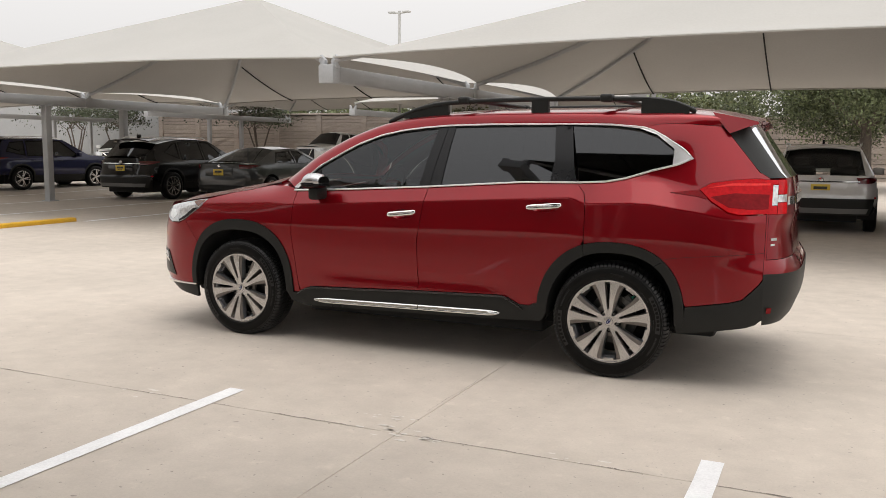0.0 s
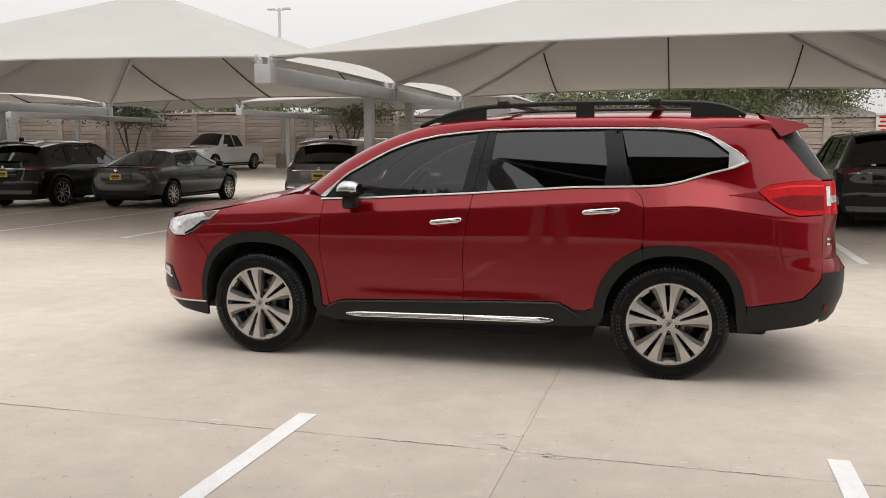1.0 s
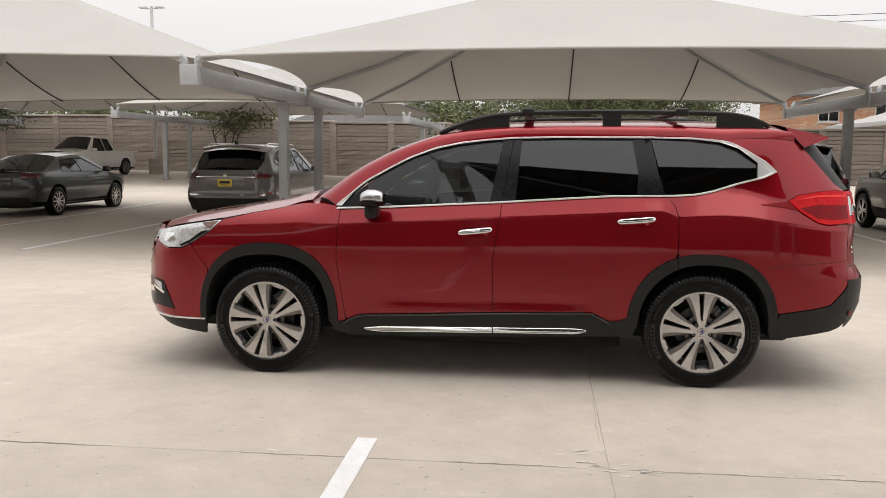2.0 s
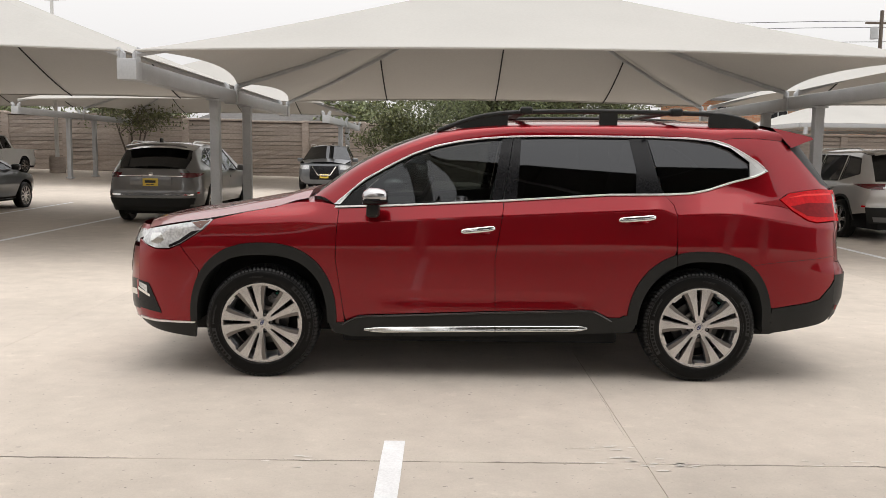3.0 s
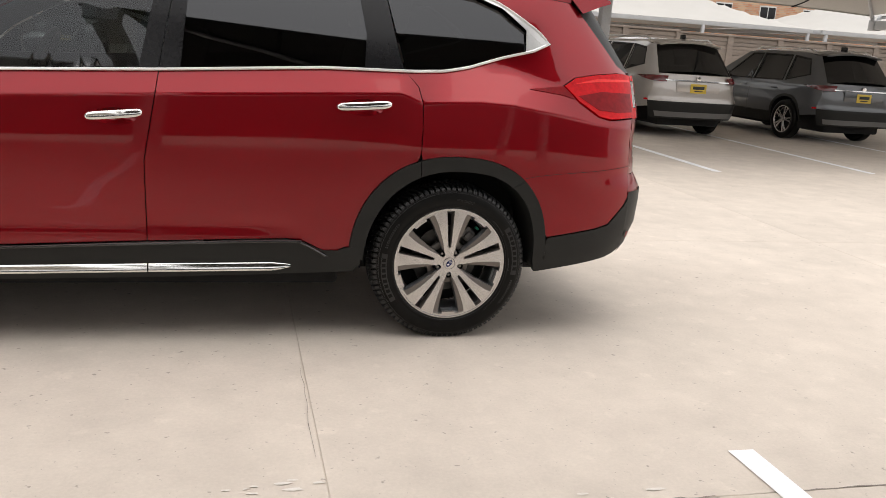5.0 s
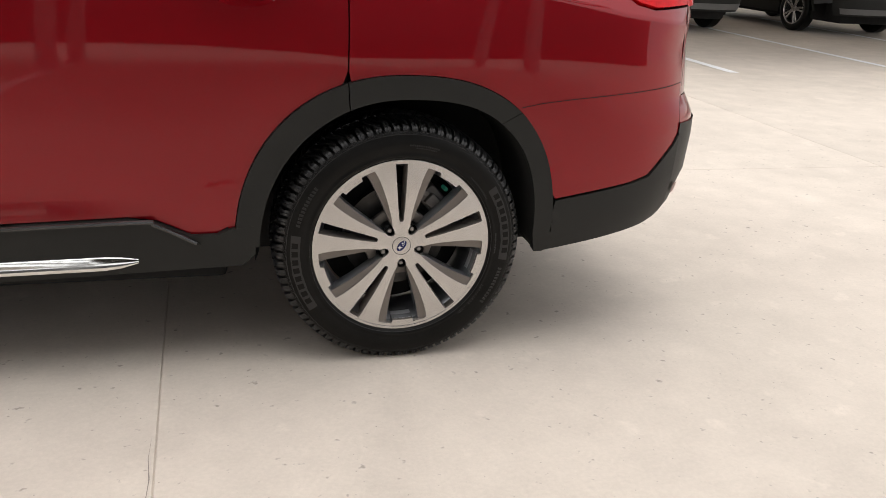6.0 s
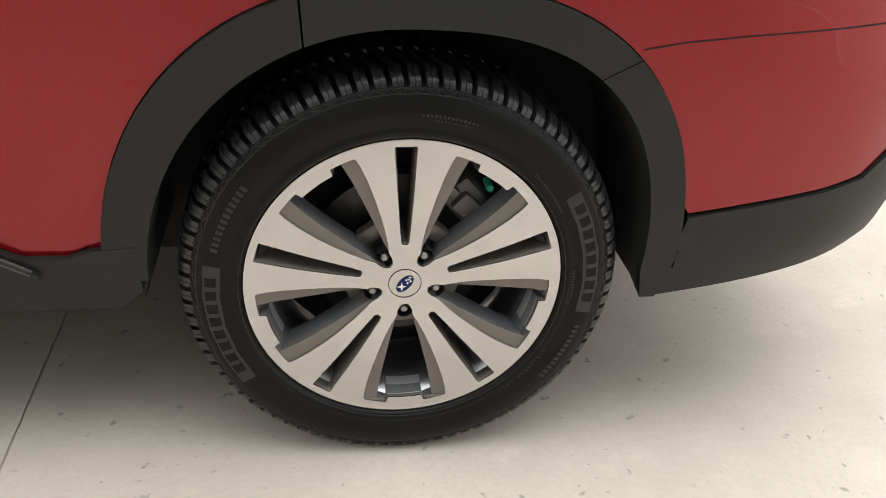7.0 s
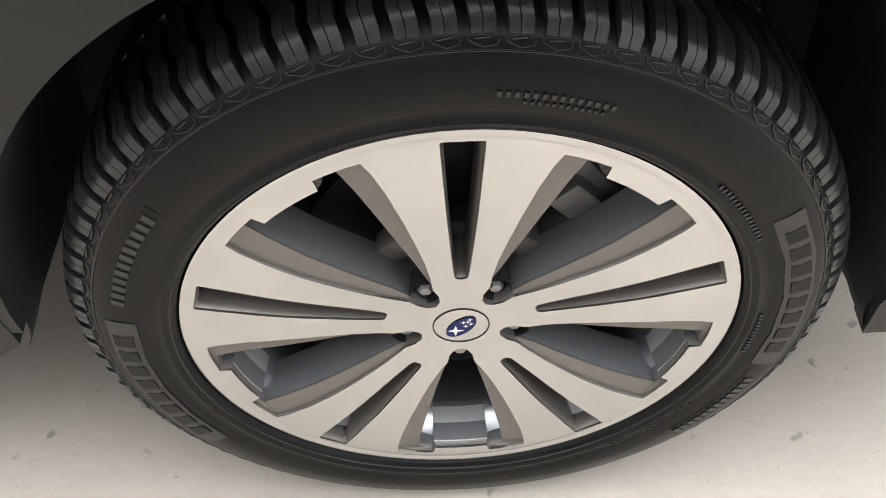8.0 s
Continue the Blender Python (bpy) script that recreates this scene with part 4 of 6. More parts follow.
    rb = [(0.449, 0.328), (0.474, 0.495), (0.724, 0.537), (0.795, 0.557), (0.885, 0.651), (0.905, 0.686), (0.905, 0.44), (0.864, 0.405), (0.816, 0.388)]
    both("rear_bumper_side", panel(rb, side(0.006), 0.04, 0.03), CLADDING, c, "black plastic rear bumper")
    # ---- glazing ----
    belt = lambda x: float(np.interp(x, [-2.42, -2.073, -1.306, -0.615, -0.20, -0.06, 0.053, 0.222, 0.374, 0.464], [1.128, 1.139, 1.180, 1.227, 1.234, 1.242, 1.264, 1.317, 1.356, 1.398]))
    topl = lambda x: float(np.interp(x, [-2.42, -2.365, -2.224, -2.044, -1.92, -1.755, -1.59, -1.42, -1.233, -0.926, -0.346, -0.077, 0.133, 0.198, 0.276, 0.401, 0.464], [1.153, 1.197, 1.318, 1.420, 1.484, 1.545, 1.580, 1.601, 1.615, 1.622, 1.622, 1.617, 1.599, 1.580, 1.538, 1.460, 1.398]))

    def run(f, a, b, d, k=12):
        return [(a + (b - a) * i / k, f(a + (b - a) * i / k) + d) for i in range(k + 1)]

    G = side(-0.010)
    both("front_window", panel(run(belt, -2.355, -1.379, 0.016) + run(topl, -1.301, -2.338, -0.024, 16), G, 0.06, 0.004), GLASS_LIGHT, c, "lightly tinted side glass")
    both("rear_window", panel(run(belt, -1.222, -0.424, 0.014) + [(-0.413, 1.396)] + run(topl, -0.446, -1.185, -0.022), G, 0.06, 0.004), GLASS_DARK, c, "dark privacy glass")

    def Q(x, z, depth):
        """The quarter glass, nearly flat."""
        return Vector((x, -(0.788 - 0.03 * (x + 0.33) - 0.44 * (z - 1.40) - 0.15 * (z - 1.42) ** 2) + depth, z))
    both("quarter_window", panel(run(belt, -0.242, 0.404, 0.014) + [(0.412, 1.394), (0.338, 1.458), (0.226, 1.544), (0.11, 1.584)] + run(topl, -0.08, -0.330, -0.022, 5), Q, 0.05, 0.004), GLASS_DARK, c, "dark privacy glass")
    P = side(-0.004)
    both("centre_pillar", panel([(-1.384, belt(-1.384) + 0.012), (-1.306, belt(-1.306) + 0.012), (-1.236, 1.600), (-1.306, 1.596)], P, 0.05, 0.01), GLOSS_BLACK, c, "black pillar cover")
    both("centre_pillar", panel([(-1.302, belt(-1.302) + 0.012), (-1.216, belt(-1.216) + 0.012), (-1.180, 1.603), (-1.232, 1.601)], P, 0.05, 0.01), GLOSS_BLACK, c, "black pillar cover")
    both("rear_pillar", panel([(-0.430, belt(-0.43) + 0.010), (-0.252, belt(-0.252) + 0.012), (-0.276, 1.318), (-0.334, 1.603), (-0.452, 1.604), (-0.419, 1.396)], P, 0.05, 0.01), GLOSS_BLACK, c, "black pillar cover")
    both("mirror_sail", panel([(-2.395, 1.146), (-2.20, belt(-2.2) + 0.012), (-2.215, 1.290), (-2.345, 1.187)], P, 0.05, 0.01), GLOSS_BLACK, c, "black window corner")
    up = run(topl, -2.42, 0.464, 0.0, 60)
    dn = [(0.414, 1.396), (0.338, 1.460), (0.226, 1.547), (0.11, 1.587)] + run(topl, 0.0, -2.30, -0.0105, 44) + [(-2.38, 1.150)]
    both("window_trim", panel(up + dn, trim_face(0.006), 0.03, 0.012, edge=0.03), SATIN, c, "silver window surround")
    both("window_trim_tail", panel([(0.338, belt(0.338) + 0.006), (0.440, belt(0.440) + 0.006), (0.424, 1.402), (0.342, 1.466)], trim_face(0.004), 0.03, 0.004), SATIN, c, "silver tail of the window surround")
    both("belt_trim", panel(run(belt, -2.42, 0.464, 0.0, 60) + run(belt, 0.425, -2.40, 0.0115, 56), trim_face(0.0045), 0.03, 0.010, edge=0.03), SATIN, c, "silver belt moulding")
    bead = [(x, -half(x, z + 0.006) - 0.006, z + 0.006) for x, z in run(belt, -2.41, 0.44, 0.0, 90)]
    both("belt_bead", tube(bead, 0.0068, 8), SATIN, c, "rounded silver bead")
    bead = [(x, -half(x, z - 0.005) - 0.006, z - 0.005) for x, z in run(topl, -2.40, 0.44, 0.0, 110)]
    both("window_bead", tube(bead, 0.0060, 8), SATIN, c, "rounded silver bead")
    # ---- roof, screens, bonnet ----
    T = [(-2.42, 1.153), (-2.365, 1.197), (-2.224, 1.318), (-2.044, 1.420), (-1.92, 1.484), (-1.755, 1.545), (-1.59, 1.580), (-1.42, 1.601), (-1.233, 1.615), (-0.926, 1.622), (-0.346, 1.622), (-0.077, 1.617), (0.133, 1.600), (0.25, 1.615), (0.40, 1.615), (0.60, 1.600)]
    Q = [(-2.57, 1.195, 0.76), (-2.47, 1.270, 0.745), (-2.31, 1.385, 0.72), (-2.14, 1.480, 0.695), (-1.99, 1.548, 0.67), (-1.78, 1.622, 0.64), (-1.60, 1.660, 0.625), (-1.42, 1.683, 0.615), (-1.20, 1.696, 0.61), (-0.90, 1.703, 0.605), (-0.35, 1.706, 0.60), (-0.08, 1.704, 0.60), (0.13, 1.700, 0.60), (0.27, 1.695, 0.60), (0.42, 1.687, 0.595), (0.62, 1.660, 0.59)]
    ts = spline([(x, -half(x, z) - 0.002, z) for x, z in T], 61)
    qs = spline([(x, -w, z) for x, z, w in Q], 61)
    rows = []
    for s in (0, 0.2, 0.4, 0.6, 0.8, 1.0):
        rows.append([a.lerp(b, s) + Vector((0, -0.014, 0.020)) * math.sin(math.pi * s) for a, b in zip(ts, qs)])
    rows_side = rows
    both("roof_side", grid(rows, flip=False), PAINT_RED, c)

    def across(curve, bulge_x, bulge_z, k=14):
        rows = []
        for p in curve:
            rows.append([(p.x + bulge_x * (1 - s * s), abs(p.y) * s, p.z + bulge_z * (1 - s * s)) for s in (-1 + 2 * i / k for i in range(k + 1))])
        return rows
    part("roof", grid(across(qs[20:], 0.03, 0.045), flip=True), PAINT_RED, c, "red roof panel")
    part("windscreen", grid(across(spline(qs[:21:4], 13), -0.05, 0.02), flip=True), GLASS_LIGHT, c, "windscreen glass")
    part("cowl", grid(across(spline([qs[0] + Vector((-0.08, 0.06, -0.035)), qs[0] + Vector((0.0, 0.03, -0.016))], 4), -0.05, 0.02), flip=True), CLADDING, c, "black plastic cowl")
    H = [(-3.66, 0.972), (-3.494, 1.012), (-3.195, 1.058), (-2.977, 1.099), (-2.816, 1.127), (-2.744, 1.148), (-2.68, 1.168), (-2.60, 1.184)]
    hs = spline([(x, -half(x, z) * 0.995, z) for x, z in H], 25)
    rows = []
    for i, p in enumerate(hs):
        f = i / 24
        row = []
        for k in range(21):
            s = -1 + k / 10
            z = p.z + (0.045 + 0.02 * f) * (1 - abs(s) ** 2.6) + 0.012 * math.exp(-((abs(s) - 0.72) / 0.16) ** 2)
            row.append((p.x - 0.10 * (1 - s * s) * (1 - f), abs(p.y) * s, z))
        rows.append(row)
    rows = [[(x, y * 0.995, z - 0.05) for x, y, z in rows[0]]] + rows + [[(x, y * 0.985, z - 0.03) for x, y, z in rows[-1]]]
    part("bonnet", grid(rows, flip=True), PAINT_RED, c, "red bonnet")
    rows = []
    for x in (-2.80, -2.74, -2.66, -2.58, -2.50, -2.42):
        zf = float(np.interp(x, [-2.80, -2.744, -2.66, -2.50, -2.42], [1.128, 1.144, 1.157, 1.160, 1.150]))
        rows.append([(x, -half(x, zf) + (half(x, zf) - 0.66) * f, zf - 0.004 + 0.034 * f ** 0.7) for f in (0.0, 0.25, 0.5, 0.75, 1.0)])
    both("fender_top", grid(rows), PAINT_RED, c)
    # ---- nose ----
    ne = lambda z: -3.74 if z < 0.93 else -3.66
    part("front_bumper", grid(end_rows([0.365, 0.40, 0.50, 0.62, 0.75, 0.845], ne, nose_end, X_NOSE, N_NOSE, 30), flip=False), PAINT_RED, c)
    part("front_lip", grid(end_rows([0.255, 0.283, 0.32, 0.362], ne, nose_end, X_NOSE, N_NOSE, 30, out=-0.004)), CLADDING, c, "black plastic lower lip")
    for lo, hi_ in ((0.0, 0.17), (0.83, 1.0)):
        part("headlight", grid(end_rows([0.875, 0.90, 0.93, 0.965], ne, nose_end, X_NOSE, N_NOSE, 8, lo, hi_)), LAMP_CLEAR, c, "clear headlight lens")
        part("fog_lamp_bezel", grid(end_rows([0.425, 0.47, 0.55, 0.63], ne, nose_end, X_NOSE, N_NOSE, 8, lo, hi_ - 0.02 if lo == 0 else hi_, out=-0.006)), GLOSS_BLACK, c, "black fog lamp bezel")
        part("fog_trim", grid(end_rows([0.520, 0.545, 0.560], ne, nose_end, X_NOSE, N_NOSE, 8, lo, hi_, out=-0.014)), CHROME, c, "chromed fog lamp strip")
    part("bonnet_edge", grid(end_rows([0.958, 0.975, 0.995], lambda z: -3.66, nose_end, X_NOSE, N_NOSE, 30)), PAINT_RED, c)
    part("grille", grid(end_rows([0.66, 0.75, 0.85, 0.95, 0.985], ne, nose_end, X_NOSE, N_NOSE, 16, 0.22, 0.78, out=-0.006)), GLOSS_BLACK, c, "black radiator grille")
    for z in (0.70, 0.78, 0.86, 0.93):
        part("grille_bar", grid(end_rows([z, z + 0.012, z + 0.024], ne, nose_end, X_NOSE, N_NOSE, 16, 0.23, 0.77, out=-0.016)), CHROME, c, "chromed grille bar")
    # ---- tail ----
    xe = lambda z: 0.905
    xw = lambda z: float(np.interp(z, [1.285, 1.321, 1.409, 1.563, 1.60], [0.905, 0.845, 0.773, 0.646, 0.62]))
    part("rear_bumper", grid(end_rows([0.40, 0.44, 0.55, 0.66, 0.72], xe, rear_end, X_REAR, N_REAR, 30, out=0.004), flip=True), CLADDING, c, "black plastic rear bumper")
    part("bumper_step", grid(end_rows([0.70, 0.74, 0.775, 0.80], xe, rear_end, X_REAR, N_REAR, 30), flip=True), PAINT_RED, c, "red upper bumper")
    part("diffuser", grid(end_rows([0.372, 0.385, 0.41], xe, rear_end, X_REAR, N_REAR, 20, 0.05, 0.95, out=-0.03), flip=True), CLADDING, c, "black lower valance")
    part("tailgate", grid(end_rows([0.804, 0.87, 0.95, 1.03, 1.07], xe, rear_end, X_REAR, N_REAR, 30, 0.02, 0.98), flip=True), PAINT_RED, c, "red tailgate")
    part("quarter_corner", grid(end_rows([0.80, 0.90, 1.0, 1.07], xe, rear_end, X_REAR, N_REAR, 3, 0.0, 0.018), flip=True), PAINT_RED, c)
    part("tailgate_upper", grid(end_rows([1.07, 1.12, 1.20, 1.285], xe, rear_end, X_REAR, N_REAR, 22, 0.22, 0.78), flip=True), PAINT_RED, c, "red tailgate")
    part("tailgate_garnish", grid(end_rows([1.125, 1.15, 1.175], xe, rear_end, X_REAR, N_REAR, 22, 0.22, 0.78, out=0.012), flip=True), CHROME, c, "chromed tailgate bar")
    both("rear_light", panel(lamp, side(0.008), 0.03, 0.03), LAMP_RED, c, "red rear light cluster")
    band = [(0.585, 1.168), (0.69, 1.108), (0.80, 1.098), (0.905, 1.100), (0.905, 1.186), (0.72, 1.192)]
    both("lamp_band", panel(band, side(0.0095), 0.03, 0.002), LAMP_RED_DARK, c, "darker red inner lamp")
    both("lamp_line", panel([(0.56, 1.220), (0.70, 1.236), (0.905, 1.240), (0.905, 1.252), (0.70, 1.250)], side(0.0095), 0.03, 0.002), LAMP_RED_BRIGHT, c, "bright red light line")
    for z0, z1, lo, hi_, mt, lb in ((1.073, 1.276, 0.0, 0.040, LAMP_RED, "red rear light cluster"), (1.125, 1.245, 0.040, 0.095, LAMP_CLEAR, "clear reversing light"), (1.249, 1.276, 0.040, 0.095, LAMP_RED, "red rear light cluster"), (1.073, 1.121, 0.040, 0.095, LAMP_RED, "red rear light cluster"), (1.073, 1.140, 0.10, 0.22, LAMP_RED, "red rear light cluster"), (1.190, 1.276, 0.10, 0.22, LAMP_RED, "red rear light cluster"), (1.143, 1.187, 0.10, 0.22, LAMP_CLEAR, "clear lamp bar")):
        for flip_ in (False, True):
            b = grid(end_rows([z0, (z0 + z1) / 2, z1], xe, rear_end, X_REAR, N_REAR, 6, lo, hi_, out=0.008), flip=True)
            part("rear_light", mirror(b) if flip_ else b, mt, c, lb)
    # Shade of the body crease, laid on as a dark red wedge.
    both("lamp_shadow_panel", panel([(0.345, 1.190), (0.516, 1.212), (0.575, 1.155), (0.50, 1.172)], side(0.003), 0.03, 0.004), LAMP_RED_DARK, c, "dark red wedge painted for the shaded crease by the rear light")
    for z0, z1, f0, f1 in ((0.915, 0.930, 0.055, 0.125), (0.885, 0.896, 0.055, 0.100)):
        part("badge_bar", grid(end_rows([z0, (z0 + z1) / 2, z1], xe, rear_end, X_REAR, N_REAR, 6, f0, f1, out=0.004), flip=True), CHROME, c, "bright bar in place of lettering")
    part("rear_screen", grid(end_rows([1.285, 1.32, 1.41, 1.50, 1.58, 1.62], xw, rear_end, X_REAR, N_REAR, 24, 0.25, 0.75, out=-0.004), flip=True), GLASS_DARK, c, "dark rear window")
    # Black edge reaches over the glass to take away its bright sky reflection.
    for lo, hi_ in ((0.0, 0.25), (0.75, 1.0)):
        part("rear_screen_trim", grid(end_rows([1.285, 1.32, 1.41, 1.50, 1.58, 1.62], xw, rear_end, X_REAR, N_REAR, 8, lo, hi_, out=-0.004), flip=True), CLADDING, c, "black edge of the rear window, widened to dull its reflection")
    sp = []
    for x, z, w in ((0.54, 1.690, 0.618), (0.64, 1.668, 0.624), (0.75, 1.645, 0.622), (0.815, 1.628, 0.617), (0.82, 1.614, 0.622), (0.75, 1.592, 0.642), (0.655, 1.555, 0.672)):
        sp.append([(x + (0.0 if z > 1.6 else 0.02) * (1 - s * s), w * s, z + 0.035 * (1 - s * s) * (1 if z > 1.6 else 0.6)) for s in (-1 + k / 8 for k in range(17))])
    bm = grid(sp, flip=True)
    for s in (0, -1):
        vs = [min(bm.verts, key=lambda v: (v.co - Vector(r[s])).length) for r in sp]
        bm.faces.new(vs)
    part("spoiler", bm, PAINT_RED, c, "red roof spoiler")
    part("exhaust_tip", lathe([(0.034, 0.0), (0.036, 0.10), (0.031, 0.10), (0.030, 0.02)], 20, "x", centre=(0.895, -0.60, 0.435)), CAST, c, "exhaust tip")
    # ---- inner shell, floor, wheel houses ----
    core = [(-3.45, 0.40), (-3.40, 0.37)] + arch(-2.889, 0.37, 0.465, 0.485)[::-1] + [(-2.40, 0.34), (-0.49, 0.34)] + arch(-0.002, 0.37, 0.463, 0.483)[::-1] + [(0.49, 0.36), (0.85, 0.46), (0.88, 1.20), (0.40, 1.28), (-0.2, 1.215), (-1.3, 1.165), (-2.4, 1.105), (-3.2, 1.00), (-3.45, 0.95)]
    # Dark sheet set behind the panels; its colour gives the gaps their shade.
    both("inner_shell", panel(core, side(-0.035), 0.08, 0.0, edge=0.05), DARK, c, "dark shell behind the panels that shades their gaps by colour")
    part("underbody", box(-3.55, 0.62, -0.655, 0.655, 0.26, 0.90, 0.03), DARK, c, "black underbody")
    # Low tray added to block light and deepen the shadow under the car.
    part("underbody", box(-2.38, -0.50, -0.74, 0.74, 0.205, 0.40, 0.02), DARK, c, "black underbody tray added to deepen the shadow below")
    for ar in (fa_in, ra_in):
        rows = []
        for k in range(9):
            f = k / 8
            zb = 0.335 + 0.11 * f ** 1.5
            run_ = [(ar[0][0] + 0.012, zb), (ar[0][0] + 0.004, zb + 0.02)] + ar + [(ar[-1][0] - 0.004, zb + 0.02), (ar[-1][0] - 0.012, zb)]
            rows.append([(x, -0.940 + 0.315 * f, z) for x, z in run_])
        both("wheel_house", grid(rows), LINER, c, "black wheel house liner")
    both("tail_flap", box(0.425, 0.440, -0.915, -0.72, 0.335, 0.44, 0.006), CLADDING, c, "black plastic flap")
    # ---- mirrors, handles, rails ----
    for s in (-1, 1):
        def at(bm):
            return bm if s == -1 else mirror(bm)
        rows = []
        for x, y0, y1, z0, z1 in ((-2.222, -1.06, -0.99, 1.175, 1.225), (-2.205, -1.105, -0.965, 1.158, 1.250), (-2.170, -1.125, -0.955, 1.155, 1.268), (-2.120, -1.128, -0.952, 1.158, 1.268), (-2.075, -1.122, -0.955, 1.165, 1.258), (-2.062, -1.110, -0.965, 1.175, 1.245)):
            cy, cz, ry, rz = (y0 + y1) / 2, (z0 + z1) / 2, (y1 - y0) / 2, (z1 - z0) / 2
            rows.append([(x, cy + ry * math.copysign(abs(math.cos(a)) ** 0.85, math.cos(a)), cz + rz * math.copysign(abs(math.sin(a)) ** 0.8, math.sin(a))) for a in (2 * math.pi * k / 20 for k in range(20))])
        bm = bmesh.new()
        vs = add_grid(bm, rows, True)
        bm.faces.new(vs[0][::-1]); bm.faces.new(vs[-1])
        bmesh.ops.recalc_face_normals(bm, faces=bm.faces[:])
        mo = part("door_mirror", at(bm), MIRROR_CAP, c, "door mirror with silver cap")
        lower = bmesh.new()
        lr = [[(x - (0.004 if x < -2.15 else -0.004), y + (0.003 if y > -1.04 else -0.003), min(z, 1.192) - 0.003) for x, y, z in r] for r in rows]
        lv = add_grid(lower, lr, True)
        lower.faces.new(lv[0][::-1]); lower.faces.new(lv[-1])
        bmesh.ops.recalc_face_normals(lower, faces=lower.faces[:])
        part("mirror_lower", at(lower), GLOSS_BLACK, mo, "black lower mirror shell")
        part("mirror_foot", at(box(-2.195, -2.115, -1.05, -0.90, 1.075, 1.165, 0.02)), CLADDING, mo, "black mirror foot")
        part("mirror_signal", at(box(-2.20, -2.10, -1.132, -1.115, 1.185, 1.200, 0.004)), GLOSS_BLACK, mo, "dark signal strip")
    for (x0, z0), (x1, z1), dd in ((F_HANDLE[:2], F_HANDLE[2:], (dl, dr)), (R_HANDLE[:2], R_HANDLE[2:], (rl, rr))):
        pts, sizes = [], []
        for i in range(17):
            f = 0.5 - 0.5 * math.cos(math.pi * i / 16)
            x, z = x0 + (x1 - x0) * f, z0 + (z1 - z0) * f
            out = 0.030 * math.sin(math.pi * (0.12 + 0.76 * f)) ** 0.4
            pts.append((x, -half(x, z) - out, z))
            tip = (1 - abs(2 * f - 1) ** 9) ** 0.5
            sizes.append((0.004 + 0.008 * tip, 0.003 + 0.0145 * tip))
        for d, s in zip(dd, (-1, 1)):
            b = bar(pts, sizes, radians(11))
            part("handle", b if s == -1 else mirror(b), CHROME, d, "bright door handle")
            b = panel(cup_at(x0, z0, x1, z1, 1.02), side(-0.001), 0.016, 0.0)
            for v in b.verts:
                r = math.hypot((v.co.x - (x0 + x1) / 2) / 0.088, (v.co.z - (z0 + z1) / 2 + 0.010) / 0.036)
                v.co.y += 0.032 * max(0, 1 - r ** 3)
            part("handle_cup", b if s == -1 else mirror(b), PAINT_RED, d)
    for s in (-1, 1):
        pts = spline([(-1.75, s * 0.625, 1.640), (-1.62, s * 0.63, 1.690), (-1.456, s * 0.635, 1.742), (-1.223, s * 0.635, 1.772), (-0.699, s * 0.63, 1.786), (0.056, s * 0.625, 1.778), (0.273, s * 0.62, 1.757), (0.38, s * 0.62, 1.722), (0.44, s * 0.615, 1.690)], 33)
        rail = bmesh.new()
        add_tube(rail, pts, [0.010] + [0.0165] * 31 + [0.010], 10)
        bmesh.ops.recalc_face_normals(rail, faces=rail.faces[:])
        ro = part("roof_rail", rail, CLADDING, c, "black roof rail")
        for x0, x1, zb, zt in ((-1.62, -1.27, 1.665, 1.745), (-0.645, -0.525, 1.695, 1.772), (0.10, 0.40, 1.680, 1.755)):
            bm = bmesh.new()
            k = 8
            rows = []
            for i in range(k + 1):
                f = i / k
                x = x0 + (x1 - x0) * f
                zr = float(np.interp(x, [p.x for p in pts], [p.z for p in pts]))
                rows.append([(x, s * 0.645, zb), (x, s * 0.642, zr), (x, s * 0.618, zr), (x, s * 0.605, zb)])
            vs = add_grid(bm, rows, True)
            bm.faces.new(vs[0]); bm.faces.new(vs[-1][::-1])
            bmesh.ops.recalc_face_normals(bm, faces=bm.faces[:])
            part("rail_foot", bm, CLADDING, ro)
    for x in (-1.145, -0.128):
        cb = part("cross_bar", box(x - 0.035, x + 0.035, -0.62, 0.62, 1.778, 1.806, 0.012, 3), CLADDING, c, "black roof cross bar")
        for s in (-1, 1):
            part("bar_clamp", box(x - 0.042, x + 0.042, s * 0.625 - 0.045, s * 0.625 + 0.045, 1.760, 1.812, 0.016, 3), CLADDING, cb, "black end clamp")
    # ---- cabin ----
    both("door_card", panel([(-2.40, 0.40), (-0.55, 0.40), (-0.20, 0.90), (0.35, 1.05), (0.38, 1.28), (-0.2, 1.20), (-1.3, 1.155), (-2.40, 1.11)], side(-0.060), 0.05, 0.0, edge=0.025), CABIN, c, "dark door trim")
    strip = [(-2.40 + 0.05 * i, belt(-2.40 + 0.05 * i)) for i in range(44)]
    both("door_top", grid([[(x, -half(x, z) + 0.030, z - 0.14) for x, z in strip], [(x, -half(x, z) + 0.026, z + 0.004) for x, z in strip], [(x, -half(x, z) + 0.034, z + 0.016) for x, z in strip], [(x, -half(x, z) + 0.070, z + 0.016) for x, z in strip], [(x, -half(x, z) + 0.082, z - 0.14) for x, z in strip]]), CABIN, c, "dark door top trim")
    both("roof_lining", grid([[p + Vector((0, 0.035, -0.022)) for p in r] for r in rows_side], flip=True), LINING, c, "grey roof lining")
    part("roof_lining", grid(across([p + Vector((0, 0.03, -0.030)) for p in qs[20:]], 0.03, 0.045), flip=False), LINING, c, "grey roof lining")
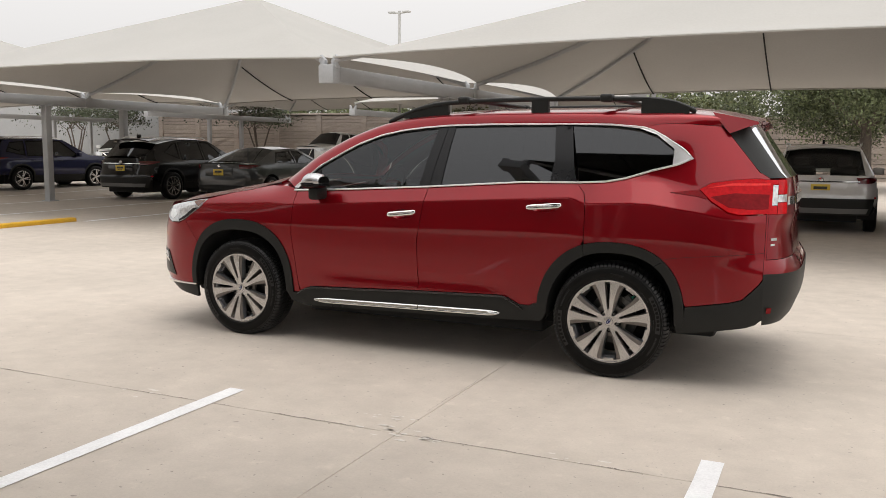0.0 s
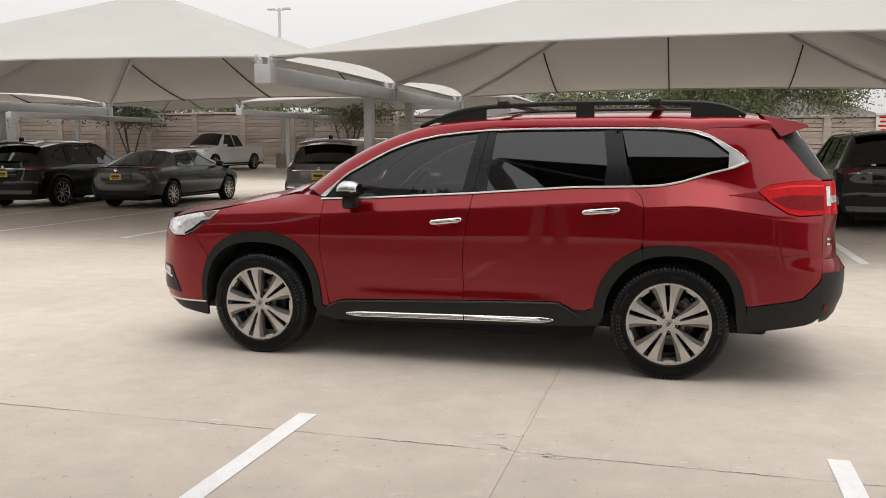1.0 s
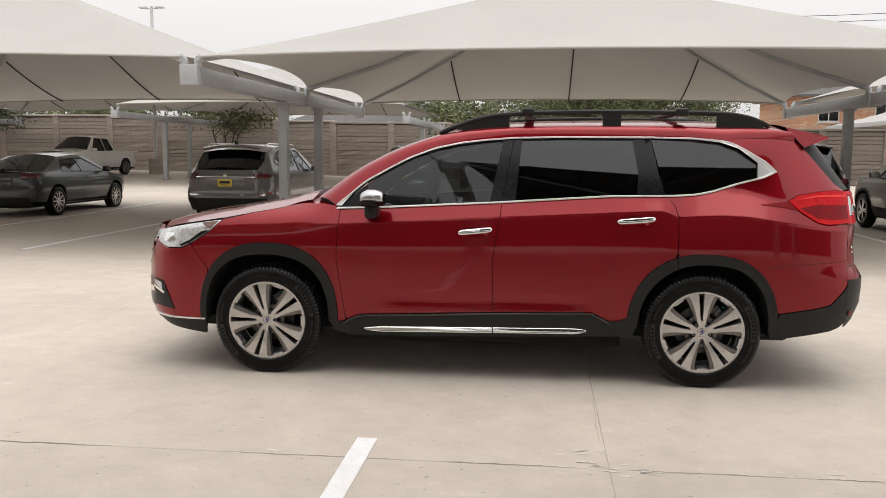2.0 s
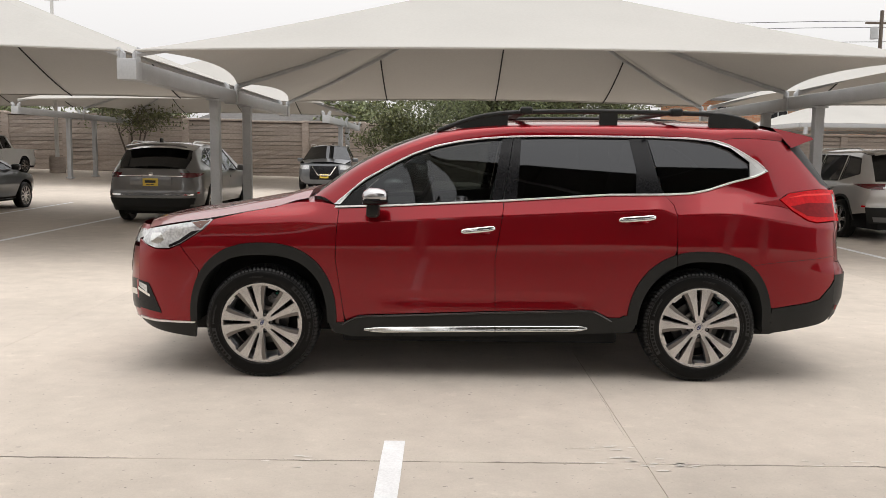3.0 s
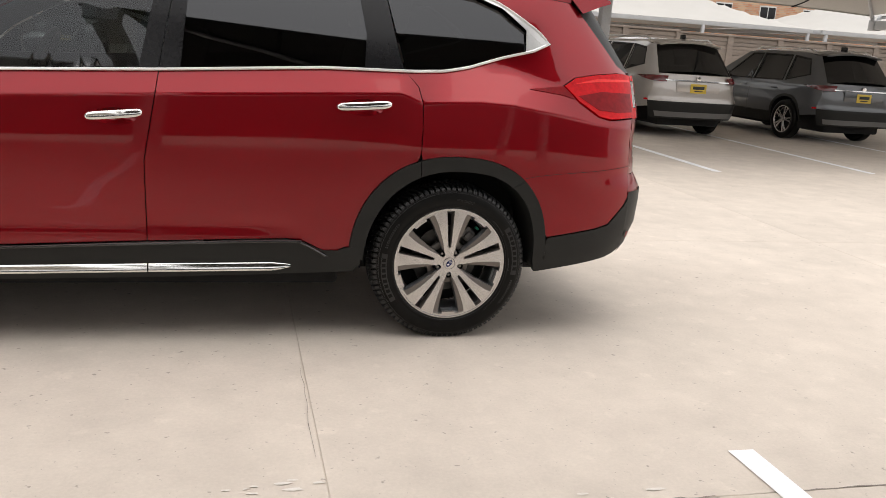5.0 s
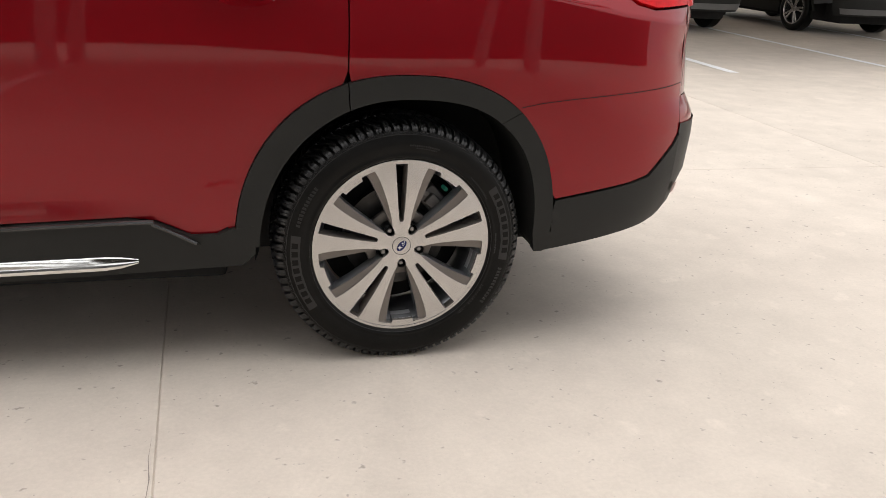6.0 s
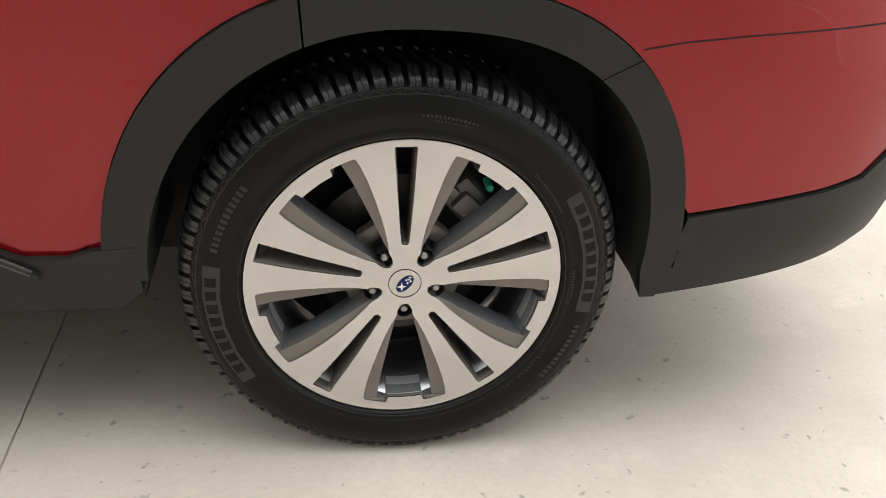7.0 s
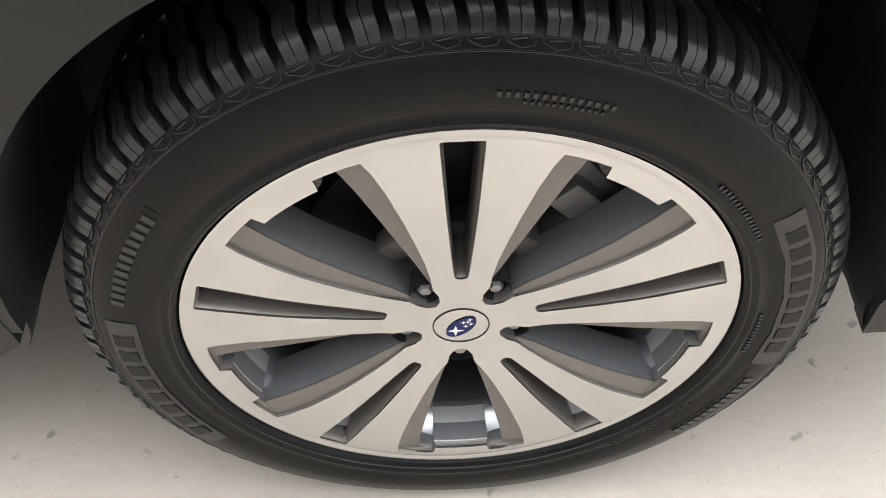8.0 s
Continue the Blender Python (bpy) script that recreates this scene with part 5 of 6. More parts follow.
    part("tail_lining", box(0.70, 0.73, -0.62, 0.62, 0.60, 1.30, 0.01), CABIN, c, "dark tailgate trim")
    part("dashboard", box(-2.55, -1.95, -0.70, 0.70, 0.90, 1.13, 0.05, 3), CABIN, c, "dark dashboard")
    bm = bmesh.new()
    ring = [(-1.86 + 0.075 * math.sin(a), -0.40 + 0.185 * math.cos(a), 1.14 + 0.17 * math.sin(a)) for a in (2 * math.pi * k / 24 for k in range(25))]
    add_tube(bm, ring, 0.016, 8, False)
    add_box(bm, -1.90, -1.84, -0.46, -0.34, 1.08, 1.18, 0.015)
    part("steering_wheel", bm, CABIN, c, "dark steering wheel")
    for x, ys, mt in ((-1.35, (-0.40, 0.40), LEATHER), (-0.42, (-0.40, 0.40), LEATHER)):
        for y in ys:
            st = part("seat", box(x - 0.42, x + 0.06, y - 0.25, y + 0.25, 0.62, 0.84, 0.06, 3), mt, c, "grey leather seat")
            part("seat_back", box(-0.07, 0.07, -0.25, 0.25, 0.0, 0.60, 0.05, 3, pose(x + 0.02, y, 0.78, 0, 14)), mt, st, "grey leather seat back")
            part("headrest", box(-0.05, 0.05, -0.13, 0.13, 0.0, 0.19, 0.04, 3, pose(x + 0.19, y, 1.41, 0, 10)), mt, st, "grey leather headrest")
    # ---- wheels ----
    for x in (0.0, -2.89):
        spin = -2.5 if x == 0 else -18
        alloy_wheel(c, pose(x, -0.945, HUB) @ pose(0, 0, 0, 0, spin))
        alloy_wheel(c, pose(x, 0.945, HUB) @ pose(0, 0, 0, 0, 0, 180))
    return c


red_car()


# ---- parked cars ----
YELLOW_PLATE = mat("yellow_dealer_plate", (0.72, 0.52, 0.07), 0.45, vary=0.05)
PLATE_INK = mat("plate_ink", (0.03, 0.03, 0.03), 0.5, vary=0.05)
SILVER_PLASTIC = mat("silver_plastic", (0.16, 0.16, 0.16), 0.4, 0.3, vary=0.08)
SMOKED_RED = mat("smoked_red_lens", (0.10, 0.004, 0.007), 0.12, vary=0.15, scale=18, coat=1.0)


def paint(name, rgb, metal=0.4):
    return mat(name, rgb, 0.30, metal, vary=0.05, scale=2, fine=700, coat=1.0, spec=0.15)


def simple_wheel(parent, m, r, rim, rim_mat, spokes):
    """A car wheel; its outer face looks to -y."""
    w = new("wheel")
    w.parent, w.matrix_basis = parent, m
    part("tyre", lathe([(rim - 0.01, 0.18), (rim + 0.01, 0.19), (r - 0.03, 0.19), (r, 0.16), (r + 0.002, 0.08), (r, 0.015), (r - 0.025, -0.008), ((r + rim) / 2, -0.016), (rim + 0.012, -0.010), (rim, 0.0)], 40), RUBBER, w)
    bm = bmesh.new()
    add_lathe(bm, [(rim, 0.0), (rim, -0.008), (rim - 0.014, -0.010), (rim - 0.022, 0.006), (rim - 0.03, 0.10)], 40)
    add_lathe(bm, [(0.0, -0.004), (0.055, -0.002), (0.065, 0.012)], 20)
    for k in range(spokes):
        a = 360.0 * k / spokes
        for da in (-9, 9) if spokes <= 6 else (0,):
            add_box(bm, 0.04, rim - 0.008, -0.017, 0.017, -0.022, -0.000, 0.005, 1, pose(0, 0, 0, 90) @ pose(0, 0, 0, 0, 0, a + da))
    bmesh.ops.recalc_face_normals(bm, faces=bm.faces[:])
    part("rim", bm, rim_mat, w, "alloy rim")
    # Full disc in black, colouring the spoke gaps as if shaded.
    part("brake_disc", lathe([(0.0, 0.06), (rim - 0.05, 0.06), (rim - 0.05, 0.075), (0.0, 0.075)], 24), DARK, w)
    return w


def parked_car(m, coat, label, category, L=4.65, W=1.84, H=1.70, wb=2.70, fo=0.92, r=0.36, kind="suv", rim_mat=None, clad=True, plate_front=False, lamp=None, spokes=5, rails=True, glass_rear=None, sleek=False):
    """A parked car, its rear axle at the local origin and its nose towards -x: panelled shell, glazing, lights, wheels, trim."""
    ro = L - wb - fo
    nose, tail = -(wb + fo), ro
    c = thing("parked_" + kind, m, label, category, "parked cars")
    hw = W / 2
    belt, hoodz = (0.60 * H if kind != "sedan" else 0.655 * H), (0.615 * H if kind != "sedan" else 0.62 * H)
    lamp = lamp or SMOKED_RED
    rim_mat = rim_mat or MACHINED
    glass_rear = glass_rear or GLASS_DARK

    def width_at(x, z):
        w = float(np.interp(z, [0.15, 0.28, 0.45, 0.60, 0.78, belt, belt + 0.12, H - 0.14, H - 0.06, H], [0.86, 0.92, 0.985, 0.995, 1.0, 0.965, 0.90, 0.70, 0.62, 0.5])) * hw
        if z < belt - 0.05:
            w += 0.010 * math.sin((z - 0.5) * 14)
        return w

    def rear_x(z):
        if kind == "sedan":
            return float(np.interp(z, [0.2, 0.35, 0.55, 0.75, 0.95, 1.1, 1.5], [tail - 0.12, tail - 0.02, tail, tail - 0.02, tail - 0.04, tail - 0.12, tail - 0.6]))
        return float(np.interp(z, [0.2, 0.35, 0.55, 0.70, 0.78, belt, belt + 0.08, H - 0.1, H], [tail - 0.12, tail - 0.03, tail, tail - 0.01, tail - 0.07, tail - 0.09, tail - 0.14, tail - 0.55, tail - 0.65]))

    def nose_x(z):
        return float(np.interp(z, [0.2, 0.4, 0.6, hoodz - 0.1, hoodz], [nose + 0.10, nose, nose + 0.01, nose + 0.06, nose + 0.16]))

    x0r, x0n, nr, nn = tail - 0.85, nose + 0.85, 4.2, 3.2

    def half(x, z):
        w = width_at(x, z)
        if x > x0r:
            k = min((x - x0r) / max(rear_x(z) - x0r, 0.1), 0.999)
            w *= (1 - k ** nr) ** (1 / nr)
        if x < x0n:
            k = min((x0n - x) / (x0n - nose_x(z)), 0.999)
            w *= (1 - k ** nn) ** (1 / nn)
        return w

    def side(proud=0.0):
        def surf(x, z, depth):
            return Vector((x, -half(x, z) - proud + depth, z))
        return surf

    def ends(zs, xe, end, x0, n, k, lo=0.0, hi=1.0, out=0.0):
        rows = []
        for z in zs:
            a = abs(end(z) + out - x0)
            sgn = 1 if end(z) > x0 else -1
            t0 = math.asin(min(abs(xe - x0) / a, 0.999) ** (n / 2))
            row = []
            for i in range(k + 1):
                t = t0 + (math.pi - 2 * t0) * (lo + (hi - lo) * i / k)
                cc = math.cos(t)
                row.append((x0 + sgn * a * math.sin(t) ** (2 / n), -math.copysign(abs(cc) ** (2 / n), cc) * (width_at(xe, z) + out), z))
            rows.append(row)
        return rows

    # line of the bonnet, pillars, roof and tail along the side
    xf, xr = nose + 0.22, tail - 0.22
    if kind == "sedan":
        edge = [(xf, hoodz - 0.10), (nose + 1.10, hoodz + 0.02), (nose + 1.95, H - 0.10), (nose + 2.5, H - 0.07), (nose + 3.15, H - 0.11), (tail - 0.52, belt + 0.06), (xr, belt + 0.04)]
        cuts = (1, 2, 4, 5)
        panes = [[(nose + 1.38, belt + 0.03), (nose + 2.40, belt + 0.05), (nose + 2.36, H - 0.14), (nose + 2.08, H - 0.15)], [(nose + 2.48, belt + 0.05), (nose + 3.36, belt + 0.07), (nose + 3.12, H - 0.19), (nose + 2.46, H - 0.14)]]
    elif kind == "pickup":
        edge = [(xf, hoodz - 0.06), (nose + 1.25, hoodz + 0.05), (nose + 1.95, H - 0.10), (nose + 2.4, H - 0.06), (nose + 3.2, H - 0.09), (nose + 3.42, belt + 0.04), (xr, belt + 0.02)]
        cuts = (1, 2, 4, 5)
        panes = [[(nose + 1.62, belt + 0.05), (nose + 2.55, belt + 0.05), (nose + 2.53, H - 0.14), (nose + 2.08, H - 0.15)], [(nose + 2.65, belt + 0.06), (nose + 3.22, belt + 0.08), (nose + 3.08, H - 0.17), (nose + 2.64, H - 0.14)]]
    else:
        edge = [(xf, hoodz - 0.06), (nose + 1.15, hoodz + 0.05), (nose + 1.95, H - 0.12), (nose + 2.5, H - 0.08), (tail - 0.95, H - 0.10), (tail - 0.60, H - 0.15), (xr, belt + 0.06)]
        cuts = (1, 2, 5, 6)
        panes = [[(nose + 1.50, belt + 0.03), (nose + 2.42, belt + 0.05), (nose + 2.40, H - 0.16), (nose + 2.08, H - 0.17)], [(nose + 2.50, belt + 0.05), (nose + 3.36, belt + 0.07), (nose + 3.30, H - 0.17), (nose + 2.49, H - 0.16)], [(nose + 3.46, belt + 0.08), (tail - 0.62, belt + 0.20), (tail - 0.80, H - 0.22), (nose + 3.40, H - 0.175)]]
    if sleek:
        edge = [(xf, hoodz - 0.06), (nose + 1.15, hoodz + 0.05), (nose + 2.05, H - 0.12), (nose + 2.6, H - 0.08), (tail - 1.45, H - 0.10), (tail - 0.66, H - 0.21), (xr, belt + 0.10)]
        panes[2] = [(nose + 3.46, belt + 0.08), (tail - 0.86, belt + 0.25), (tail - 1.20, H - 0.25), (nose + 3.40, H - 0.175)]
    ra = arch(0.0, r, r + 0.055, r + 0.065, n=2.2, k=28)
    fa = arch(-wb, r, r + 0.055, r + 0.065, n=2.2, k=28)
    base = 0.27
    zc = 0.44 if clad else base
    outline = [(xf, zc + 0.03)] + [p for p in fa[::-1] if p[1] > zc] + [p for p in ra[::-1] if p[1] > zc] + [(xr, zc + 0.08)] + edge[::-1]
    both("body_side", panel(outline, side(), 0.11, 0.012, panes, 0.07), coat, c, "painted body side")
    for a0 in ((ra, 0.0), (fa, -wb)):
        o = arch(a0[1], r, r + 0.10, r + 0.11, n=2.3, k=28)
        if clad:
            both("arch_cladding", panel(o + a0[0][::-1], side(0.008), 0.08, 0.02, edge=0.07), CLADDING, c, "black arch cladding")
        pts = [(a0[0][0][0], 0.24)] + a0[0] + [(a0[0][-1][0], 0.24)]
        both("wheel_house", grid([[(x, -hw * 0.97, z) for x, z in pts], [(x, -hw * 0.62, z) for x, z in pts]]), DARK, c, "dark wheel house")
    both("sill", panel([(-wb + r + 0.05, base), (-r - 0.05, base), (-r - 0.05, zc + 0.02), (-wb + r + 0.05, zc + 0.02)], side(0.006), 0.2, 0.02, edge=0.15), CLADDING if clad else coat, c, "sill")
    for p, g in zip(panes, (GLASS_LIGHT if kind == "sedan" else GLASS_DARK, glass_rear, glass_rear)):
        both("side_window", panel(shrink(p, -0.006), side(-0.010), 0.15, 0.002, edge=0.12), g, c, "side window glass")
        both("window_frame", panel(shrink(p, -0.022), side(0.003), 0.2, 0.006, [shrink(p, 0.004)], 0.1), GLOSS_BLACK, c, "black window frame")
    es = [Vector((x, -half(x, z), z)) for x, z in edge]

    def across(a, b, n, bx, bz, k=12):
        rows = []
        for p in spline(es[a:b + 1], n) if b - a > 1 else [es[a].lerp(es[b], i / (n - 1)) for i in range(n)]:
            rows.append([(p.x + bx * (1 - s * s), abs(p.y) * s, p.z + bz * (1 - abs(s) ** 2.2)) for s in (-1 + 2 * i / k for i in range(k + 1))])
        return grid(rows, flip=True)
    part("bonnet", across(0, cuts[0], 8, -0.08, 0.07), coat, c, "painted bonnet")
    part("windscreen", across(cuts[0], cuts[1], 7, -0.07, 0.05), GLASS_DARK, c, "windscreen glass")
    part("roof", across(cuts[1], cuts[2], 12, 0.0, 0.06), coat, c, "painted roof")
    part("rear_screen", across(cuts[2], cuts[3], 7, 0.08, 0.05), glass_rear, c, "rear window glass")
    if cuts[3] < len(edge) - 1:
        if kind == "pickup":
            part("load_bed", box(nose + 3.45, xr, -hw + 0.12, hw - 0.12, 0.62, 0.66, 0.01), CLADDING, c, "dark load bed")
            part("bed_rail", box(nose + 3.40, tail - 0.06, -hw + 0.06, -hw + 0.13, belt - 0.02, belt + 0.03, 0.01), coat, c)
            part("bed_rail", box(nose + 3.40, tail - 0.06, hw - 0.13, hw - 0.06, belt - 0.02, belt + 0.03, 0.01), coat, c)
        else:
            part("boot_lid", across(cuts[3], len(edge) - 1, 5, 0.06, 0.03), coat, c, "painted boot lid")
    zt = edge[-1][1]
    # tail
    part("rear_bumper", grid(ends([base + 0.06, 0.36, zc, 0.62 if clad else zc + 0.02], xr, rear_x, x0r, nr, 20, out=0.01), flip=True), CLADDING, c, "black lower bumper")
    part("tailgate", grid(ends([zc + 0.08, 0.62, 0.72, 0.80, (belt + 0.75) / 2, zt], xr, rear_x, x0r, nr, 24), flip=True), coat, c, "painted tailgate and bumper")
    part("skid_plate", grid(ends([0.36, 0.40, 0.45], xr, rear_x, x0r, nr, 16, 0.12, 0.88, out=0.022), flip=True), SILVER_PLASTIC if clad else CLADDING, c, "silver lower trim")
    if kind == "suv":
        part("tailgate_strip", grid(ends([belt - 0.055, belt - 0.045, belt - 0.035], xr, rear_x, x0r, nr, 14, 0.24, 0.76, out=0.016), flip=True), CHROME, c, "chromed tailgate strip")
        part("bumper_strip", grid(ends([0.585, 0.60, 0.615], xr, rear_x, x0r, nr, 18, 0.10, 0.90, out=0.018), flip=True), CHROME if not clad else CLADDING, c, "bumper strip")
        if not clad:
            part("bumper_band", grid(ends([0.40, 0.47, 0.53], xr, rear_x, x0r, nr, 18, 0.04, 0.96, out=0.012), flip=True), CLADDING, c, "black bumper band")
    z1, z2 = (belt - 0.075, belt + 0.025) if kind != "pickup" else (0.70, belt - 0.03)
    lx = tail - (0.62 if kind != "pickup" else 0.3)
    both("rear_light", panel([(lx, (z1 + z2) / 2 + 0.03), (xr, z2), (xr, z1), (lx + 0.15, z1 + 0.05)], side(0.010), 0.07, 0.02, edge=0.06), lamp, c, "red rear light")
    for lo, hi in ((0.0, 0.26), (0.74, 1.0)) if kind != "pickup" else ((0.0, 0.08), (0.92, 1.0)):
        part("rear_light", grid(ends([z1, (z1 + z2) / 2, z2], xr, rear_x, x0r, nr, 8, lo, hi, out=0.012), flip=True), lamp, c, "red rear light")
    zp = belt - 0.17 if kind != "pickup" else 0.72
    xp = rear_x(zp) + 0.018
    part("tailgate_recess", box(xp - 0.03, xp - 0.006, -0.42, 0.42, zp - 0.10, zp + 0.11, 0.008), coat, c, "tailgate centre panel")
    pl = part("number_plate", box(xp - 0.008, xp + 0.004, -0.155, 0.155, zp - 0.078, zp + 0.078, 0.003), YELLOW_PLATE, c, "yellow dealer plate")
    part("plate_bar", box(xp + 0.003, xp + 0.007, -0.11, 0.11, zp - 0.012, zp + 0.040, 0.001), PLATE_INK, pl, "dark bar")
    part("plate_bar", box(xp + 0.003, xp + 0.007, -0.08, 0.08, zp - 0.050, zp - 0.034, 0.001), PLATE_INK, pl, "dark bar")
    part("badge", lathe([(0.0, 0.012), (0.035, 0.010), (0.045, 0.0)], 20, "x", centre=(rear_x(belt + 0.0) + 0.003, 0, belt - 0.01)), CHROME, c, "round chrome badge")
    # nose
    part("front_bumper", grid(ends([base, 0.36, 0.55, hoodz - 0.18, hoodz - 0.06 if kind != "sedan" else hoodz - 0.10], xf, nose_x, x0n, nn, 24)), coat, c, "painted front bumper")
    part("grille", grid(ends([0.42, 0.55, 0.70, hoodz - 0.14], xf, nose_x, x0n, nn, 12, 0.28, 0.72, out=-0.012)), GLOSS_BLACK, c, "black grille")
    part("grille_chevron", tube([(nose - 0.03, -0.42, hoodz - 0.16), (nose - 0.04, -0.22, 0.58), (nose - 0.04, 0.22, 0.58), (nose - 0.03, 0.42, hoodz - 0.16)], 0.022, 6), CHROME, c, "chromed grille chevron")
    for lo, hi in ((0.0, 0.24), (0.76, 1.0)):
        part("headlight", grid(ends([hoodz - 0.26, hoodz - 0.18, hoodz - 0.11], xf, nose_x, x0n, nn, 8, lo, hi, out=-0.012)), LAMP_CLEAR, c, "headlight")
    both("headlight", panel([(xf, hoodz - 0.26), (xf + 0.34, hoodz - 0.13), (xf, hoodz - 0.11)], side(0.008), 0.1, 0.02, edge=0.08), LAMP_CLEAR, c, "headlight")
    if plate_front:
        pl = part("number_plate", box(nose - 0.035, nose - 0.02, -0.155, 0.155, 0.47, 0.62, 0.003), YELLOW_PLATE, c, "yellow dealer plate")
        part("plate_bar", box(nose - 0.038, nose - 0.034, -0.11, 0.11, 0.53, 0.58, 0.001), PLATE_INK, pl, "dark bar")
    # underside, cabin
    part("underbody", box(nose + 0.3, tail - 0.25, -hw * 0.66, hw * 0.66, 0.20, belt - 0.15, 0.03), DARK, c, "dark underbody")
    for x in ((nose + 2.35, nose + 3.25) if kind != "pickup" else (nose + 2.5,)):
        for y in (-0.37, 0.37):
            part("seat", box(x - 0.06, x + 0.09, y - 0.24, y + 0.24, 0.70, belt + 0.18, 0.05, 2, pose(0, 0, 0)), CABIN, c, "dark seat back")
            part("headrest", box(x - 0.02, x + 0.08, y - 0.13, y + 0.13, belt + 0.20, belt + 0.36, 0.04, 2), CABIN, c, "dark headrest")
    # mirrors, handles, rails, aerial
    mx = nose + (1.55 if kind != "sedan" else 1.42)
    both("door_mirror", box(mx, mx + 0.12, -hw - 0.17, -hw + 0.03, belt + 0.02, belt + 0.16, 0.035, 3), coat, c, "door mirror")
    for x in (nose + 2.25, nose + 3.22) if kind != "pickup" else (nose + 2.4,):
        both("handle", box(x - 0.10, x + 0.08, -half(x, belt - 0.10) - 0.028, -half(x, belt - 0.10) - 0.004, belt - 0.112, belt - 0.085, 0.008), coat, c, "door handle")
    for x in (nose + 2.44, nose + 1.32):
        both("door_gap", panel([(x - 0.003, zc + 0.03), (x + 0.003, zc + 0.03), (x + 0.003, belt + 0.02), (x - 0.003, belt + 0.02)], side(0.0015), 0.3, 0.0, edge=0.12), DARK, c, "door gap")
    if kind == "suv":
        part("spoiler", grid([[(x + 0.05 * (1 - s * s), hw * 0.66 * s, z + 0.055 * (1 - abs(s) ** 2.2)) for s in (-1 + k / 6 for k in range(13))] for x, z in ((tail - 0.80, H - 0.085), (tail - 0.60, H - 0.10), (tail - 0.46, H - 0.13), (tail - 0.47, H - 0.16), (tail - 0.62, H - 0.17))], flip=True), coat, c, "roof spoiler")
        part("aerial", box(tail - 0.85, tail - 0.70, -0.02, 0.02, H - 0.06, H + 0.045, 0.015), GLOSS_BLACK, c, "roof aerial fin")
        if rails:
            both("roof_rail", tube([(nose + 2.15, -hw * 0.68, H - 0.07), (nose + 2.3, -hw * 0.69, H - 0.03), (tail - 0.95, -hw * 0.68, H - 0.02), (tail - 0.8, -hw * 0.67, H - 0.07)], 0.016, 6), SATIN, c, "roof rail")
        both("bumper_reflector", panel([(tail - 0.30, 0.62), (xr, 0.62), (xr, 0.65), (tail - 0.30, 0.65)], side(0.006), 0.1, 0.0), LAMP_RED, c, "red reflector")
    for x in (0.0, -wb):
        simple_wheel(c, pose(x, -hw + 0.005, r), r, r * 0.70, rim_mat, spokes)
        simple_wheel(c, pose(x, hw - 0.005, r, 0, 0, 180), r, r * 0.70, rim_mat, spokes)
    return c


def facing(x, y, hx, hy):
    return pose(x, y, rise(x, y), 0, 0, math.degrees(math.atan2(-hy, -hx)))


NAVY = paint("navy_blue_paint", (0.008, 0.009, 0.045))
BLACK_PAINT = paint("black_car_paint", (0.003, 0.003, 0.0035), 0.2)
GREY_PAINT = paint("grey_car_paint", (0.055, 0.058, 0.060))
MID_GREY = paint("mid_grey_car_paint", (0.175, 0.172, 0.168), 0.55)
SLATE = paint("slate_car_paint", (0.115, 0.122, 0.13))
CHAMPAGNE = paint("champagne_car_paint", (0.50, 0.475, 0.45), 0.55)
SILVER = paint("silver_car_paint", (0.66, 0.655, 0.65), 0.3)
WHITE_PAINT = paint("white_car_paint", (0.72, 0.72, 0.70), 0.0)

parked_car(facing(-22.9, 13.75, 0.10, 1.0), NAVY, "dark blue compact SUV parked under a shade canopy", "car", spokes=5)
parked_car(facing(-15.95, 12.67, 0.0, 1.0), BLACK_PAINT, "glossy black SUV parked under a shade canopy", "car", sleek=True, L=4.80, W=1.91, H=1.69, wb=2.825, fo=0.97, r=0.37, spokes=10)
parked_car(facing(-13.0, 13.10, 0.0, 1.0), GREY_PAINT, "dark grey sedan parked under a shade canopy", "car", L=4.64, W=1.815, H=1.45, wb=2.71, fo=0.90, r=0.33, kind="sedan", clad=False, spokes=10, glass_rear=GLASS_LIGHT)
parked_car(facing(-7.55, 12.70, 0.02, 1.0), MID_GREY, "grey mid-size SUV parked beside canopy posts", "car", sleek=True, L=4.90, W=1.91, H=1.69, wb=2.825, fo=0.97, r=0.37, clad=False, spokes=5)
parked_car(facing(1.0, 11.8, 0.0, 1.0), SILVER, "silver compact SUV with black lower bumper", "car", L=4.39, W=1.83, H=1.59, wb=2.65, fo=0.86, r=0.34, glass_rear=GLASS_LIGHT)
parked_car(facing(3.57, 11.45, 0.0, 1.0), BLACK_PAINT, "black three-row SUV parked in a marked bay", "car", L=5.02, W=1.95, H=1.77, wb=2.90, fo=0.95, r=0.38)
parked_car(facing(6.72, 10.65, -0.04, 1.0), CHAMPAGNE, "greyish silver compact SUV with black cladding in a marked bay", "car", spokes=5)
parked_car(facing(10.05, 10.65, -0.04, 1.0), SLATE, "slate grey compact SUV with black cladding in a marked bay", "car", spokes=5)
parked_car(facing(-21.5, 33.4, -0.10, -1.0), WHITE_PAINT, "white pickup truck with an extended cab and open bed", "pickup truck", L=5.30, W=1.86, H=1.80, wb=3.20, fo=0.92, r=0.37, kind="pickup", clad=False, spokes=8)
